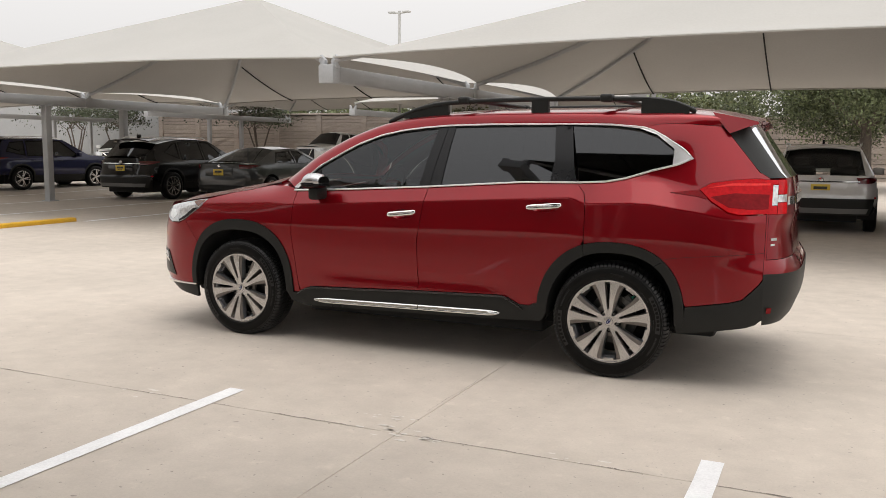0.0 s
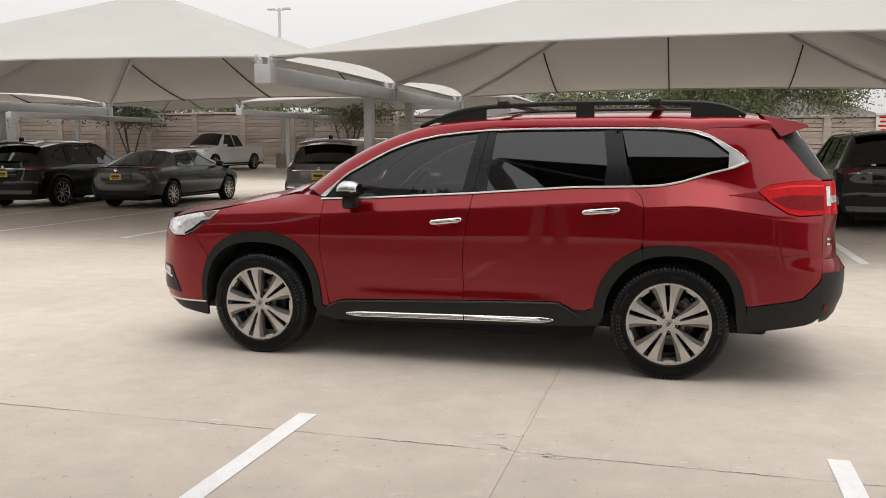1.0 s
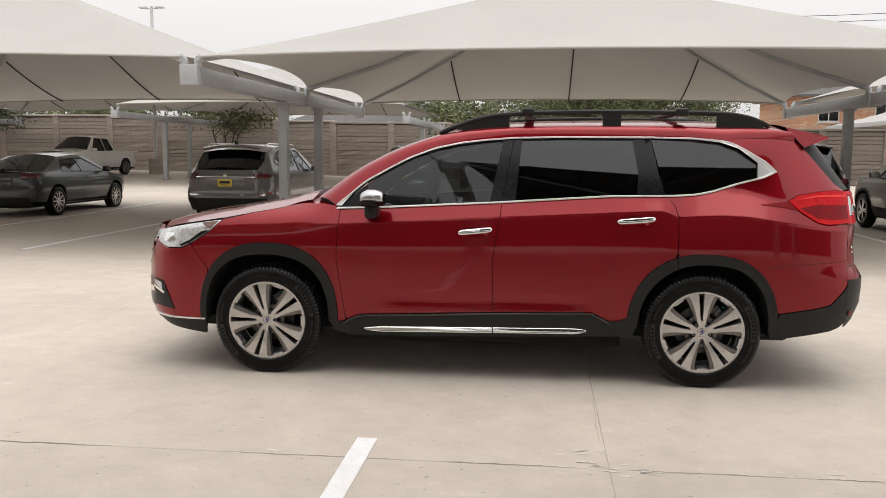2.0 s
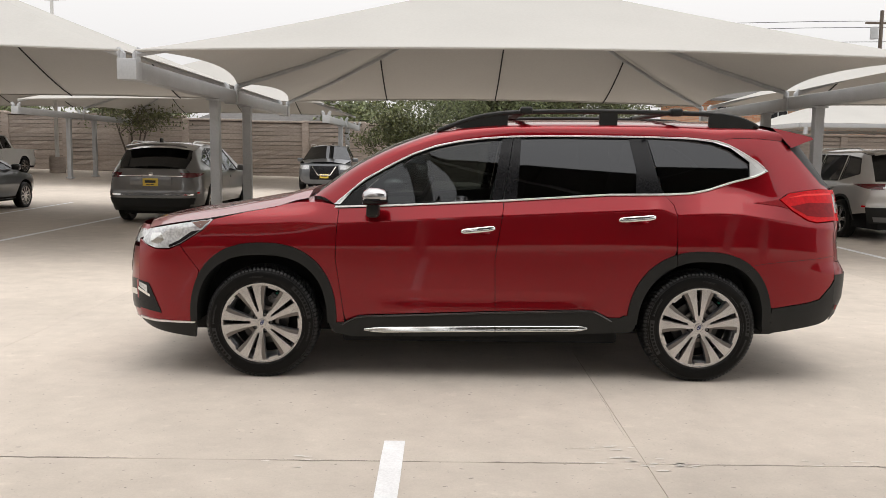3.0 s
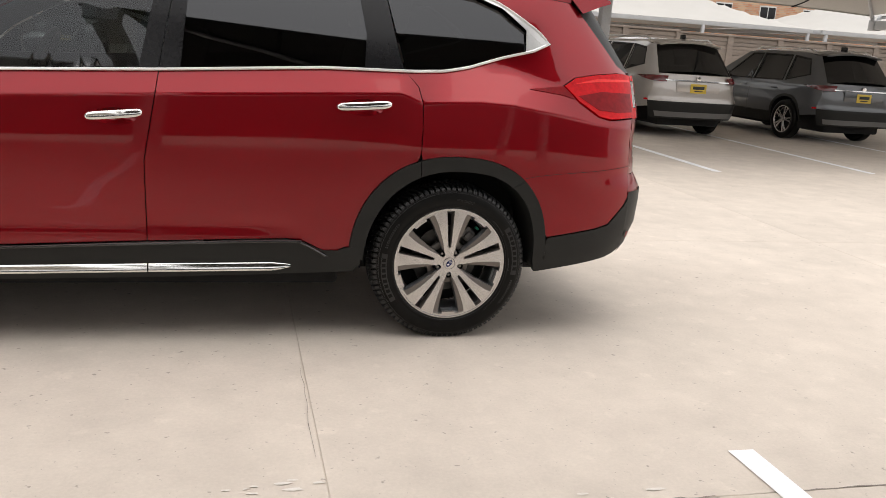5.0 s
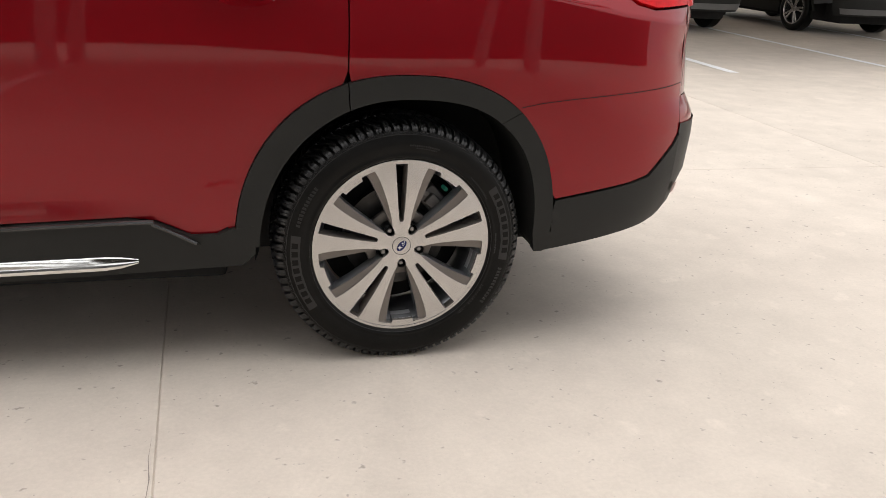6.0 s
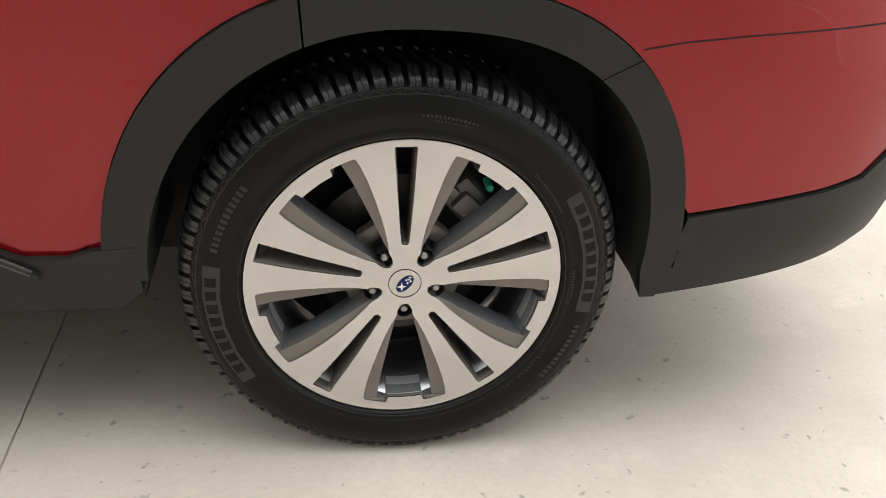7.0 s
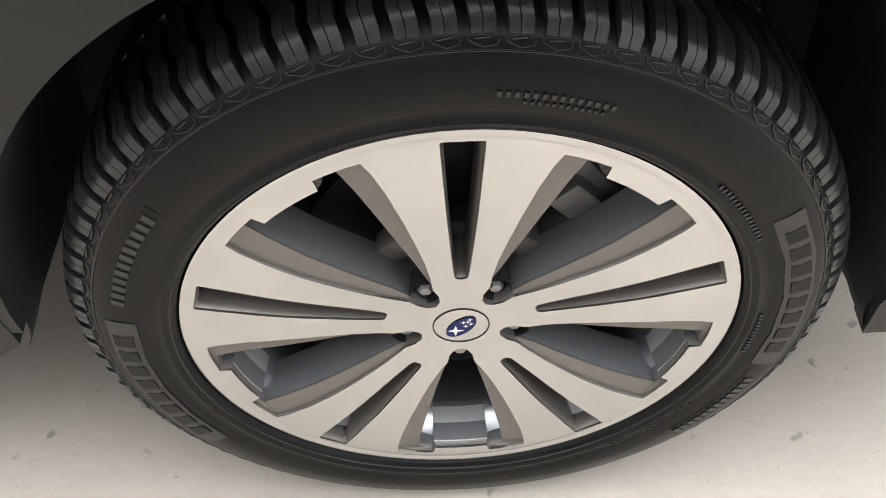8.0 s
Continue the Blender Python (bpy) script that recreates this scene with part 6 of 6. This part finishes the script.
parked_car(facing(-6.1, 28.7, 0.05, -1.0), SLATE, "dark grey SUV with chrome grille chevron, parked nose out", "car", sleek=True, L=4.90, W=1.91, H=1.69, wb=2.825, fo=0.97, r=0.37, clad=False, plate_front=True)
parked_car(facing(-3.4, 31.6, 0.05, -1.0), SLATE, "grey SUV parked beneath the trees", "car", L=4.90, W=1.91, H=1.69, wb=2.825, fo=0.97, r=0.37, clad=False)
parked_car(facing(-32.0, 28.2, 0.55, -0.84), WHITE_PAINT, "white compact car behind the parked SUVs", "car", L=4.5, W=1.80, H=1.46, wb=2.65, fo=0.9, r=0.33, kind="sedan", clad=False)


# ---- boundary wall of precast panels between posts ----
WALL = mat("tan_precast_wall", (0.40, 0.34, 0.295), 0.85, vary=0.24, scale=1.6, fine=14, bump=0.8, spread=0.07, stretch=(0.6, 1, 3))
WALL_DARK = mat("darker_brown_precast_wall", (0.20, 0.168, 0.143), 0.9, vary=0.24, scale=1.6, fine=14, bump=0.8, spread=0.09, stretch=(0.6, 1, 3))
wall = thing("boundary_wall", pose(-12, 38.5, 0), "tan precast concrete boundary wall with rough horizontal courses", "wall", kind="structure")
WX0, BAY = -56.0, 3.05


def wall_piece(w, h):
    bm = box(-w / 2, w / 2, -0.06, 0.06, 0.0, h)
    bmesh.ops.subdivide_edges(bm, edges=[e for e in bm.edges if abs(e.verts[0].co.x - e.verts[1].co.x) > 0.5], cuts=3, use_grid_fill=True)
    for v in bm.verts:
        if v.co.y < 0:
            v.co.y += 0.05 * noise.noise((v.co.x * 3 + h * 50, v.co.z * 9, h * 7)) - (0.02 if 0.02 < v.co.z < h - 0.02 else 0)
            v.co.z += 0.012 * noise.noise((v.co.x * 2, v.co.z * 5, h * 31)) if 0.0 < v.co.z < h else 0
    return bm


COURSES = []
for k in range(8):
    h = (0.20, 0.26, 0.17, 0.30, 0.22, 0.19, 0.28, 0.24)[k]
    bm = wall_piece(BAY - 0.30, h - 0.028)
    me = bpy.data.meshes.new("wall_course")
    bm.to_mesh(me)
    bm.free()
    me.materials.append(WALL)
    COURSES.append((me, h))
bm = box(-0.17, 0.17, -0.14, 0.14, -0.4, 2.92, 0.02)
post_me = bpy.data.meshes.new("wall_post")
bm.to_mesh(post_me)
bm.free()
post_me.materials.append(WALL)
bm = box(-BAY / 2 - 0.02, BAY / 2 + 0.02, -0.17, 0.17, 0.0, 0.10, 0.02)
cap_me = bpy.data.meshes.new("wall_cap")
bm.to_mesh(cap_me)
bm.free()
cap_me.materials.append(WALL)
bm = box(-BAY / 2, BAY / 2, -0.03, 0.05, -0.5, 2.80)
back_me = bpy.data.meshes.new("wall_core")
bm.to_mesh(back_me)
bm.free()
back_me.materials.append(JOINT)
TWINS = {}


def dark_twin(me):
    if me.name not in TWINS:
        TWINS[me.name] = me.copy()
        TWINS[me.name].materials[0] = WALL_DARK if me.materials[0] == WALL else me.materials[0]
    return TWINS[me.name]


rng = random.Random(5)
for b in range(6, 38):
    x = WX0 + BAY * b
    z = float(np.interp(x, [-40, -20, -11, 0, 25], [0.62, 0.41, 0.18, 0.02, -0.28]))
    z = round(z / 0.07) * 0.07
    pieces_ = [("wall_post", post_me, -BAY / 2, 0.0), ("wall_core", back_me, 0.0, 0.02), ("wall_cap", cap_me, 0.0, 2.80)]
    zz, order = 0.0, rng.sample(range(8), 8) + [3, 5, 0, 4]
    for i in order:
        me, h = COURSES[i]
        if zz + h > 2.82:
            break
        pieces_.append(("wall_course", me, 0.0, zz))
        zz += h
    for n, me, dx, dz in pieces_:
        if x > 8.5:
            # the darker stretch shares its shapes with the rest
            me = dark_twin(me)
        o = new(n, me)
        o.parent = wall
        o.location = (x + dx + 12, 0.05 if n == "wall_core" else 0.0, z + dz)


# ---- trees ----
def leaf_mat(name, rgb):
    m = mat(name, rgb, 0.5, vary=0.25, scale=1.5, fine=9)
    nt = m.node_tree
    geo = nt.nodes.new("ShaderNodeNewGeometry")
    ramp = nt.nodes.new("ShaderNodeMapRange")
    ramp.inputs["To Min"].default_value, ramp.inputs["To Max"].default_value = 0.45, 1.7
    sc = nt.nodes.new("ShaderNodeVectorMath")
    sc.operation = "SCALE"
    p = nt.nodes["Principled BSDF"]
    old = p.inputs["Base Color"].links[0].from_socket
    nt.links.new(geo.outputs["Random Per Island"], ramp.inputs["Value"])
    nt.links.new(old, sc.inputs[0])
    nt.links.new(ramp.outputs["Result"], sc.inputs["Scale"])
    nt.links.new(sc.outputs["Vector"], p.inputs["Base Color"])
    return m


LEAF = leaf_mat("oak_leaves", (0.125, 0.150, 0.070))
LEAF_OLIVE = leaf_mat("olive_leaves", (0.115, 0.125, 0.050))
LEAF_DARK = leaf_mat("dark_leaves", (0.055, 0.070, 0.034))
BARK = mat("bark", (0.13, 0.105, 0.085), 0.9, vary=0.3, scale=8, fine=40, bump=0.5, stretch=(1, 1, 0.3))


def tree(m, height, spread, trunk_h, leaves, leaf, label, seed, stems=1, flat=0.6, size=0.10, r0=0.16):
    rng = random.Random(seed)
    t = thing("tree", m, label, "tree", "trees")
    bm, tips = bmesh.new(), []
    for s in range(stems):
        a = 2 * math.pi * (s + rng.random()) / stems
        lean = 0.0 if stems == 1 else 0.32
        top = Vector((math.cos(a) * lean * trunk_h, math.sin(a) * lean * trunk_h, trunk_h))
        add_tube(bm, [Vector((math.cos(a), math.sin(a), 0)) * (0.06 if stems > 1 else 0), top * 0.35 + Vector((rng.uniform(-.08, .08), rng.uniform(-.08, .08), 0)), top * 0.7, top], [r0 * 1.25, r0, r0 * 0.85, r0 * 0.7], 8)
        for k in range(6 if stems == 1 else 3):
            b = a + 2 * math.pi * (k + rng.random() * 0.8) / (6 if stems == 1 else 3)
            d = spread * rng.uniform(0.45, 0.85)
            end = Vector((math.cos(b) * d, math.sin(b) * d, trunk_h + (height - trunk_h) * rng.uniform(0.25, 0.8)))
            mid = top.lerp(end, 0.5) + Vector((0, 0, 0.12 * height * rng.random()))
            add_tube(bm, [top * 0.96, mid, end], [r0 * 0.5, r0 * 0.3, r0 * 0.08], 6)
            tips += [end, mid, top.lerp(end, 0.75)]
            for q in range(3):
                e2 = mid + Vector((rng.uniform(-1, 1), rng.uniform(-1, 1), rng.uniform(-0.2, 0.7))) * spread * 0.38
                add_tube(bm, [mid, mid.lerp(e2, 0.5) + Vector((0, 0, 0.05)), e2], [r0 * 0.22, r0 * 0.14, r0 * 0.05], 5)
                tips.append(e2)
    part("trunk", bm, BARK, t, "grey-brown bark")
    clumps = [p + Vector((rng.gauss(0, 0.16), rng.gauss(0, 0.16), rng.gauss(0, 0.10))) * spread for p in tips for _ in range(3)]
    vs, fs = [], []
    for i in range(leaves):
        c = clumps[int(rng.random() * len(clumps))]
        d = Vector((rng.gauss(0, 1), rng.gauss(0, 1), rng.gauss(0, flat)))
        p = c + d * spread * 0.105
        n = Vector((rng.gauss(0, 1), rng.gauss(0, 1), rng.gauss(0.4, 1))).normalized()
        u = n.orthogonal().normalized()
        u = (u * math.cos(rng.random() * 6.28) + n.cross(u) * math.sin(rng.random() * 6.28)).normalized()
        v = n.cross(u)
        s = size * rng.uniform(0.6, 1.4)
        k = len(vs)
        vs += [p - u * s, p - v * s * 0.4 + n * s * 0.1, p + u * s, p + v * s * 0.4 + n * s * 0.1]
        fs.append((k, k + 1, k + 2, k + 3))
    me = bpy.data.meshes.new("crown")
    me.from_pydata([tuple(v) for v in vs], [], fs)
    me.materials.append(leaf)
    ob = new("crown", me)
    ob.parent = t
    ob["label"] = "crown of small green leaves"
    return t


tree(pose(2.1, 30.0, 0), 6.6, 5.4, 2.3, 95000, LEAF, "broad live oak with small dull green leaves", 3, size=0.068, r0=0.24)
tree(pose(-3.6, 33.5, rise(-3.6, 33.5)), 4.3, 2.2, 1.2, 9000, LEAF_OLIVE, "olive green shrubby tree in front of the wall", 4, stems=3, size=0.08, r0=0.05)
for x, y, h, sd in ((-16.8, 36.5, 3.9, 11), (-30.0, 36.5, 3.9, 12), (-40.2, 35.5, 3.9, 13), (-43.6, 35.5, 3.9, 14)):
    tree(pose(x, y, rise(x, y)), h, 2.8, 2.0, 2600, LEAF_DARK if x < -20 else LEAF_OLIVE, "small multi-stemmed tree beneath a shade canopy", sd, stems=4, size=0.085, r0=0.05, flat=0.35)
for x, y, h, sd in ((-62, 62, 8.0, 21), (-47, 66, 7.0, 22), (-36, 60, 7.5, 23), (-27, 64, 6.5, 24), (-8, 62, 6.0, 25), (1, 66, 7.5, 26), (-80, 64, 8.5, 27)):
    tree(pose(x, y, 0.5), h, 5.0, 2.4, 3000, LEAF, "leafy tree behind the boundary wall", sd, size=0.24, r0=0.2)


# ---- buildings ----
WHITE_WALL = mat("white_rendered_wall", (0.62, 0.62, 0.60), 0.85, vary=0.08, scale=0.5, fine=12, bump=0.1)
# White render greyed in colour for the shade of the canopies.
GREY_WALL = mat("shade_greyed_white_wall", (0.40, 0.41, 0.415), 0.85, vary=0.08, scale=0.5, fine=12, bump=0.1)
ROOF_GREY = mat("grey_shingle_roof", (0.13, 0.125, 0.12), 0.9, vary=0.2, scale=2, fine=20, bump=0.2, stretch=(1, 1, 4))
DARK_FRONT = mat("dark_reflection_wall", (0.035, 0.035, 0.037), 0.5, vary=0.12, scale=0.5, fine=6)


def brick_mat():
    m = mat("blond_and_red_brick", (1, 1, 1), 0.9, vary=0.10, scale=1.5, fine=20, bump=0.2)
    nt = m.node_tree
    br = nt.nodes.new("ShaderNodeTexBrick")
    br.inputs["Color1"].default_value = (0.50, 0.21, 0.11, 1)
    br.inputs["Color2"].default_value = (0.56, 0.37, 0.23, 1)
    br.inputs["Mortar"].default_value = (0.40, 0.37, 0.32, 1)
    br.inputs["Scale"].default_value = 1.0
    br.inputs["Brick Width"].default_value, br.inputs["Row Height"].default_value, br.inputs["Mortar Size"].default_value = 0.42, 0.14, 0.012
    co = nt.nodes.new("ShaderNodeTexCoord")
    mp = nt.nodes.new("ShaderNodeMapping")
    mp.inputs["Rotation"].default_value = (radians(90), 0, 0)
    nt.links.new(co.outputs["Object"], mp.inputs["Vector"])
    nt.links.new(mp.outputs["Vector"], br.inputs["Vector"])
    mul = nt.nodes.new("ShaderNodeMix")
    mul.data_type, mul.blend_type = "RGBA", "MULTIPLY"
    mul.inputs["Factor"].default_value = 1.0
    p = nt.nodes["Principled BSDF"]
    old = p.inputs["Base Color"].links[0].from_socket
    nt.links.new(old, mul.inputs["A"])
    nt.links.new(br.outputs["Color"], mul.inputs["B"])
    nt.links.new(mul.outputs["Result"], p.inputs["Base Color"])
    return m


BRICK = brick_mat()
bw = thing("rendered_building", pose(-58, 44, 0), "plain white rendered building, greyed for shade, behind the parked cars", "building")
part("wall", box(-28, 18.6, -5.6, 6, -0.2, 5.0, 0.03), GREY_WALL, bw)
part("parapet", box(-28.1, 18.7, -5.7, 6.1, 5.0, 5.25, 0.03), GREY_WALL, bw)




def brick_house(x, y, w, d, h, roof_h, label, seed, roof=None, floors=1):
    b = thing("brick_house", pose(x, y, 0), label, "house", "houses behind the wall")
    part("wall", box(-w / 2, w / 2, -d / 2, d / 2, -0.3, h), BRICK, b, smooth=False)
    bm = bmesh.new()
    e = 0.7
    v = [bm.verts.new(p) for p in ((-w / 2 - e, -d / 2 - e, h - 0.1), (w / 2 + e, -d / 2 - e, h - 0.1), (w / 2 + e, d / 2 + e, h - 0.1), (-w / 2 - e, d / 2 + e, h - 0.1), (-w / 2 + d / 2, 0, h + roof_h), (w / 2 - d / 2, 0, h + roof_h))]
    for q in ((0, 1, 5, 4), (1, 2, 5), (2, 3, 4, 5), (3, 0, 4), (3, 2, 1, 0)):
        bm.faces.new([v[i] for i in q])
    part("roof", bm, roof or ROOF_GREY, b, "hipped roof", smooth=False)
    part("fascia", box(-w / 2 - e, w / 2 + e, -d / 2 - e - 0.02, -d / 2 - e + 0.02, h - 0.28, h - 0.09, 0.005), ROOF_GREY, b, "dark fascia board")
    n = max(2, int(w / 4))
    for i, fl in [(i, fl) for i in range(n) for fl in range(floors)]:
        wx, top = -w / 2 + (i + 0.5) * w / n, h - 0.5 - 3.0 * fl
        wi = part("window", box(wx - 0.75, wx + 0.75, -d / 2 - 0.05, -d / 2 + 0.02, top - 1.6, top, 0.01), WHITE_WALL, b, "white framed window")
        part("sill", box(wx - 0.85, wx + 0.85, -d / 2 - 0.11, -d / 2 - 0.045, top - 1.69, top - 1.604, 0.01), WHITE_WALL, wi, "white window sill")
        for s in (-1, 1):
            part("pane", box(wx + s * 0.36 - 0.32, wx + s * 0.36 + 0.32, -d / 2 - 0.065, -d / 2 - 0.045, top - 1.5, top - 0.1, 0.004), GLOSS_BLACK, wi, "dark window pane")
    return b


def hip_canopy(x0, x1, y0, y1, z, peak):
    """A long fabric roof with a ridge, on an edge beam and square posts."""
    c = thing("shade_canopy", pose((x0 + x1) / 2, (y0 + y1) / 2, 0), "long off-white hipped shade canopy behind the wall", "canopy", "shade canopies")
    hx, hy = (x1 - x0) / 2, (y1 - y0) / 2
    rows = []
    for j in range(17):
        v = -1 + j / 8
        row = []
        for i in range(33):
            u = -1 + i / 16
            k = min((1 - abs(v)) * hy, (1 - abs(u)) * hx * 1.15) / hy
            row.append((u * hx, v * hy, z + (peak - z) * k ** 1.08 - 0.10 * math.sin(math.pi * k)))
        rows.append(row)
    part("fabric", grid(rows), FABRIC, c, "taut off-white shade fabric")
    for s in (-1, 1):
        part("edge_beam", box(-hx, hx, s * hy - 0.08, s * hy + 0.08, z - 0.26, z - 0.02, 0.01), STEEL_PAINT, c, "grey steel edge beam")
        part("edge_beam", box(s * hx - 0.08, s * hx + 0.08, 0.085 - hy, hy - 0.085, z - 0.26, z - 0.02, 0.01), STEEL_PAINT, c, "grey steel edge beam")
        for x in (0.3 - hx, 0.0, hx - 0.3):
            part("post", box(x - 0.09, x + 0.09, s * hy - 0.09, s * hy + 0.09, -0.2, z - 0.262, 0.01), STEEL_PAINT, c, "grey steel post")
    return c


hip_canopy(18.9, 34.0, 44.3, 57.7, 3.5, 5.7)
hip_canopy(34.7, 50.0, 44.3, 57.7, 3.5, 5.7)
brick_house(26.0, 67, 16, 12, 6.0, 2.6, "two-tone brick house behind the wall", 5, floors=2)
brick_house(45.0, 66, 20, 12, 9.2, 3.0, "tall two-tone brick house behind the wall", 2, floors=3)
brick_house(-14, 66, 14, 10, 3.6, 2.6, "brick house with a grey hipped roof behind the wall", 3)
brick_house(6, 66, 14, 11, 3.4, 2.4, "brick house with a grey hipped roof behind the wall", 4)

# Unseen wall added behind the walk, dark so the car's sides reflect less.
back = thing("unseen_back_wall", pose(-2, -26.0, 0), "unseen plain wall added behind the walk to darken reflections", "building", kind="structure")
part("wall", box(-44, 44, -4.0, 0.0, -0.2, 6.5, 0.05), DARK_FRONT, back)
part("parapet", box(-44.2, 44.2, -4.1, 0.15, 6.5, 6.8, 0.04), GREY_WALL, back)


# ---- light pole, utility pole, sign ----
pole = thing("light_pole", pose(-19.95, 35.2, rise(-19.95, 35.2)), "tall white parking light pole on a concrete foot", "light pole")
part("foot", lathe([(0.0, 0.75), (0.34, 0.75), (0.36, 0.70), (0.36, -0.1)], 24, "z"), WALL, pole, "round concrete foot")
part("shaft", tube([(0, 0, 0.7), (0, 0, 8.1)], [0.10, 0.075], 10), WHITE_WALL, pole, "white steel shaft")
part("arm", tube([(-0.32, 0, 8.0), (0.32, 0, 8.0)], 0.04, 8), WHITE_WALL, pole)
for s in (-1, 1):
    part("lamp_head", box(s * 0.42 - 0.20, s * 0.42 + 0.20, -0.14, 0.14, 8.0, 8.09, 0.03), WHITE_WALL, pole, "flat white lamp head")

up = thing("utility_pole", pose(31.0, 60.0, 0), "wooden utility pole with crossarm and wires", "utility pole")
part("shaft", tube([(0, 0, -0.2), (0, 0, 12.5)], [0.17, 0.13], 10), BARK, up)
part("crossarm", box(-1.2, 1.2, -0.06, 0.06, 11.5, 11.65, 0.01), BARK, up)
part("transformer", lathe([(0.0, 11.3), (0.26, 11.28), (0.28, 11.2), (0.28, 10.4), (0.0, 10.38)], 16, "z", centre=(-0.5, 0, 0)), STEEL_PAINT, up, "grey transformer can")
for z, y in ((11.75, -0.5), (11.4, 0.3), (10.3, 0.0)):
    part("wire", tube([(-24 + 6.4 * i, y, z - 0.5 * abs(math.sin(math.pi * (i - 3.75) / 6.25))) for i in range(11)], 0.02, 5), DARK, up, "black overhead wire")

sign = thing("parking_sign", pose(9.0, 38.36, 1.75), "small white sign with red writing fixed to the wall", "sign")
part("plate", box(-0.42, 0.42, -0.03, 0.0, 0.0, 1.15, 0.01), WHITE_WALL, sign, "white sign plate")
for z, w in ((0.92, 0.30), (0.72, 0.25), (0.52, 0.32), (0.32, 0.2)):
    part("writing", box(-w, w, -0.034, -0.028, z, z + 0.09, 0.001), LAMP_RED, sign, "red bar")

# ---- concrete slabs with open joints ----
SLAB = 4.3
slab_meshes = {}
for i in range(-8, 8):
    for j in range(-2, 4):
        x0, y0 = -0.70 + SLAB * i, -1.55 + 3.6 * j
        bm = box(0.0015, SLAB - 0.0015, 0.0015, 3.6 - 0.0015, -0.03, 0.0, 0.002, 1) if not slab_meshes else None
        if bm:
            me = bpy.data.meshes.new("slab")
            bm.to_mesh(me)
            bm.free()
            me.materials.append(CONCRETE)
            slab_meshes[0] = me
        o = new("slab", slab_meshes[0])
        o.parent = ground
        o.location = (x0, y0, 0.0)

# ---- hairline cracks and pale chips along the near joints ----
CHIP = mat("pale_concrete_chip", (0.66, 0.62, 0.57), 0.9, vary=0.1)
rng = random.Random(8)


def crack(pts, w, label):
    vs = []
    for i, (x, y) in enumerate(pts):
        k = w * rng.uniform(0.4, 1.3) * (0.3 if i in (0, len(pts) - 1) else 1)
        vs.append([(x - k * 0.4, y - k, 0.0022), (x + k * 0.4, y + k, 0.0022)])
    return tagged(part("crack", grid(vs), JOINT, smooth=False), label, "crack", "cracks in the paving", "structure")


for x0, x1 in ((-2.6, -1.75), (-1.5, -0.95), (-0.6, 0.1), (0.25, 0.55), (0.75, 1.25), (-3.9, -3.2)):
    n = 14
    crack([(x0 + (x1 - x0) * i / n, -1.55 + rng.uniform(-0.006, 0.006)) for i in range(n + 1)], 0.0032, "dark hairline crack along a paving joint")
crack([(-0.72 + rng.uniform(-0.012, 0.012) + 0.0 * i, -0.35 - 0.09 * i) for i in range(10)][::-1], 0.003, "dark hairline crack along a paving joint")
for cx, cy, k in ((-0.70, -1.50, 16), (-0.40, -1.56, 8), (-2.45, -1.52, 7), (0.2, -1.57, 5), (-0.85, -1.35, 8)):
    bm = bmesh.new()
    for i in range(k):
        px, py, r = cx + rng.gauss(0, 0.10), cy + rng.gauss(0, 0.045), rng.uniform(0.006, 0.022)
        a0 = rng.random() * 6.28
        vs = [bm.verts.new((px + r * rng.uniform(0.6, 1.3) * 1.6 * math.cos(a0 + 6.28 * q / 7), py + r * rng.uniform(0.5, 1.1) * 0.6 * math.sin(a0 + 6.28 * q / 7), 0.0026)) for q in range(7)]
        bm.faces.new(vs)
    bmesh.ops.recalc_face_normals(bm, faces=bm.faces[:])
    tagged(part("chipped_patch", bm, CHIP, smooth=False), "pale chipped spots on the concrete paving", "stain", kind="stuff")
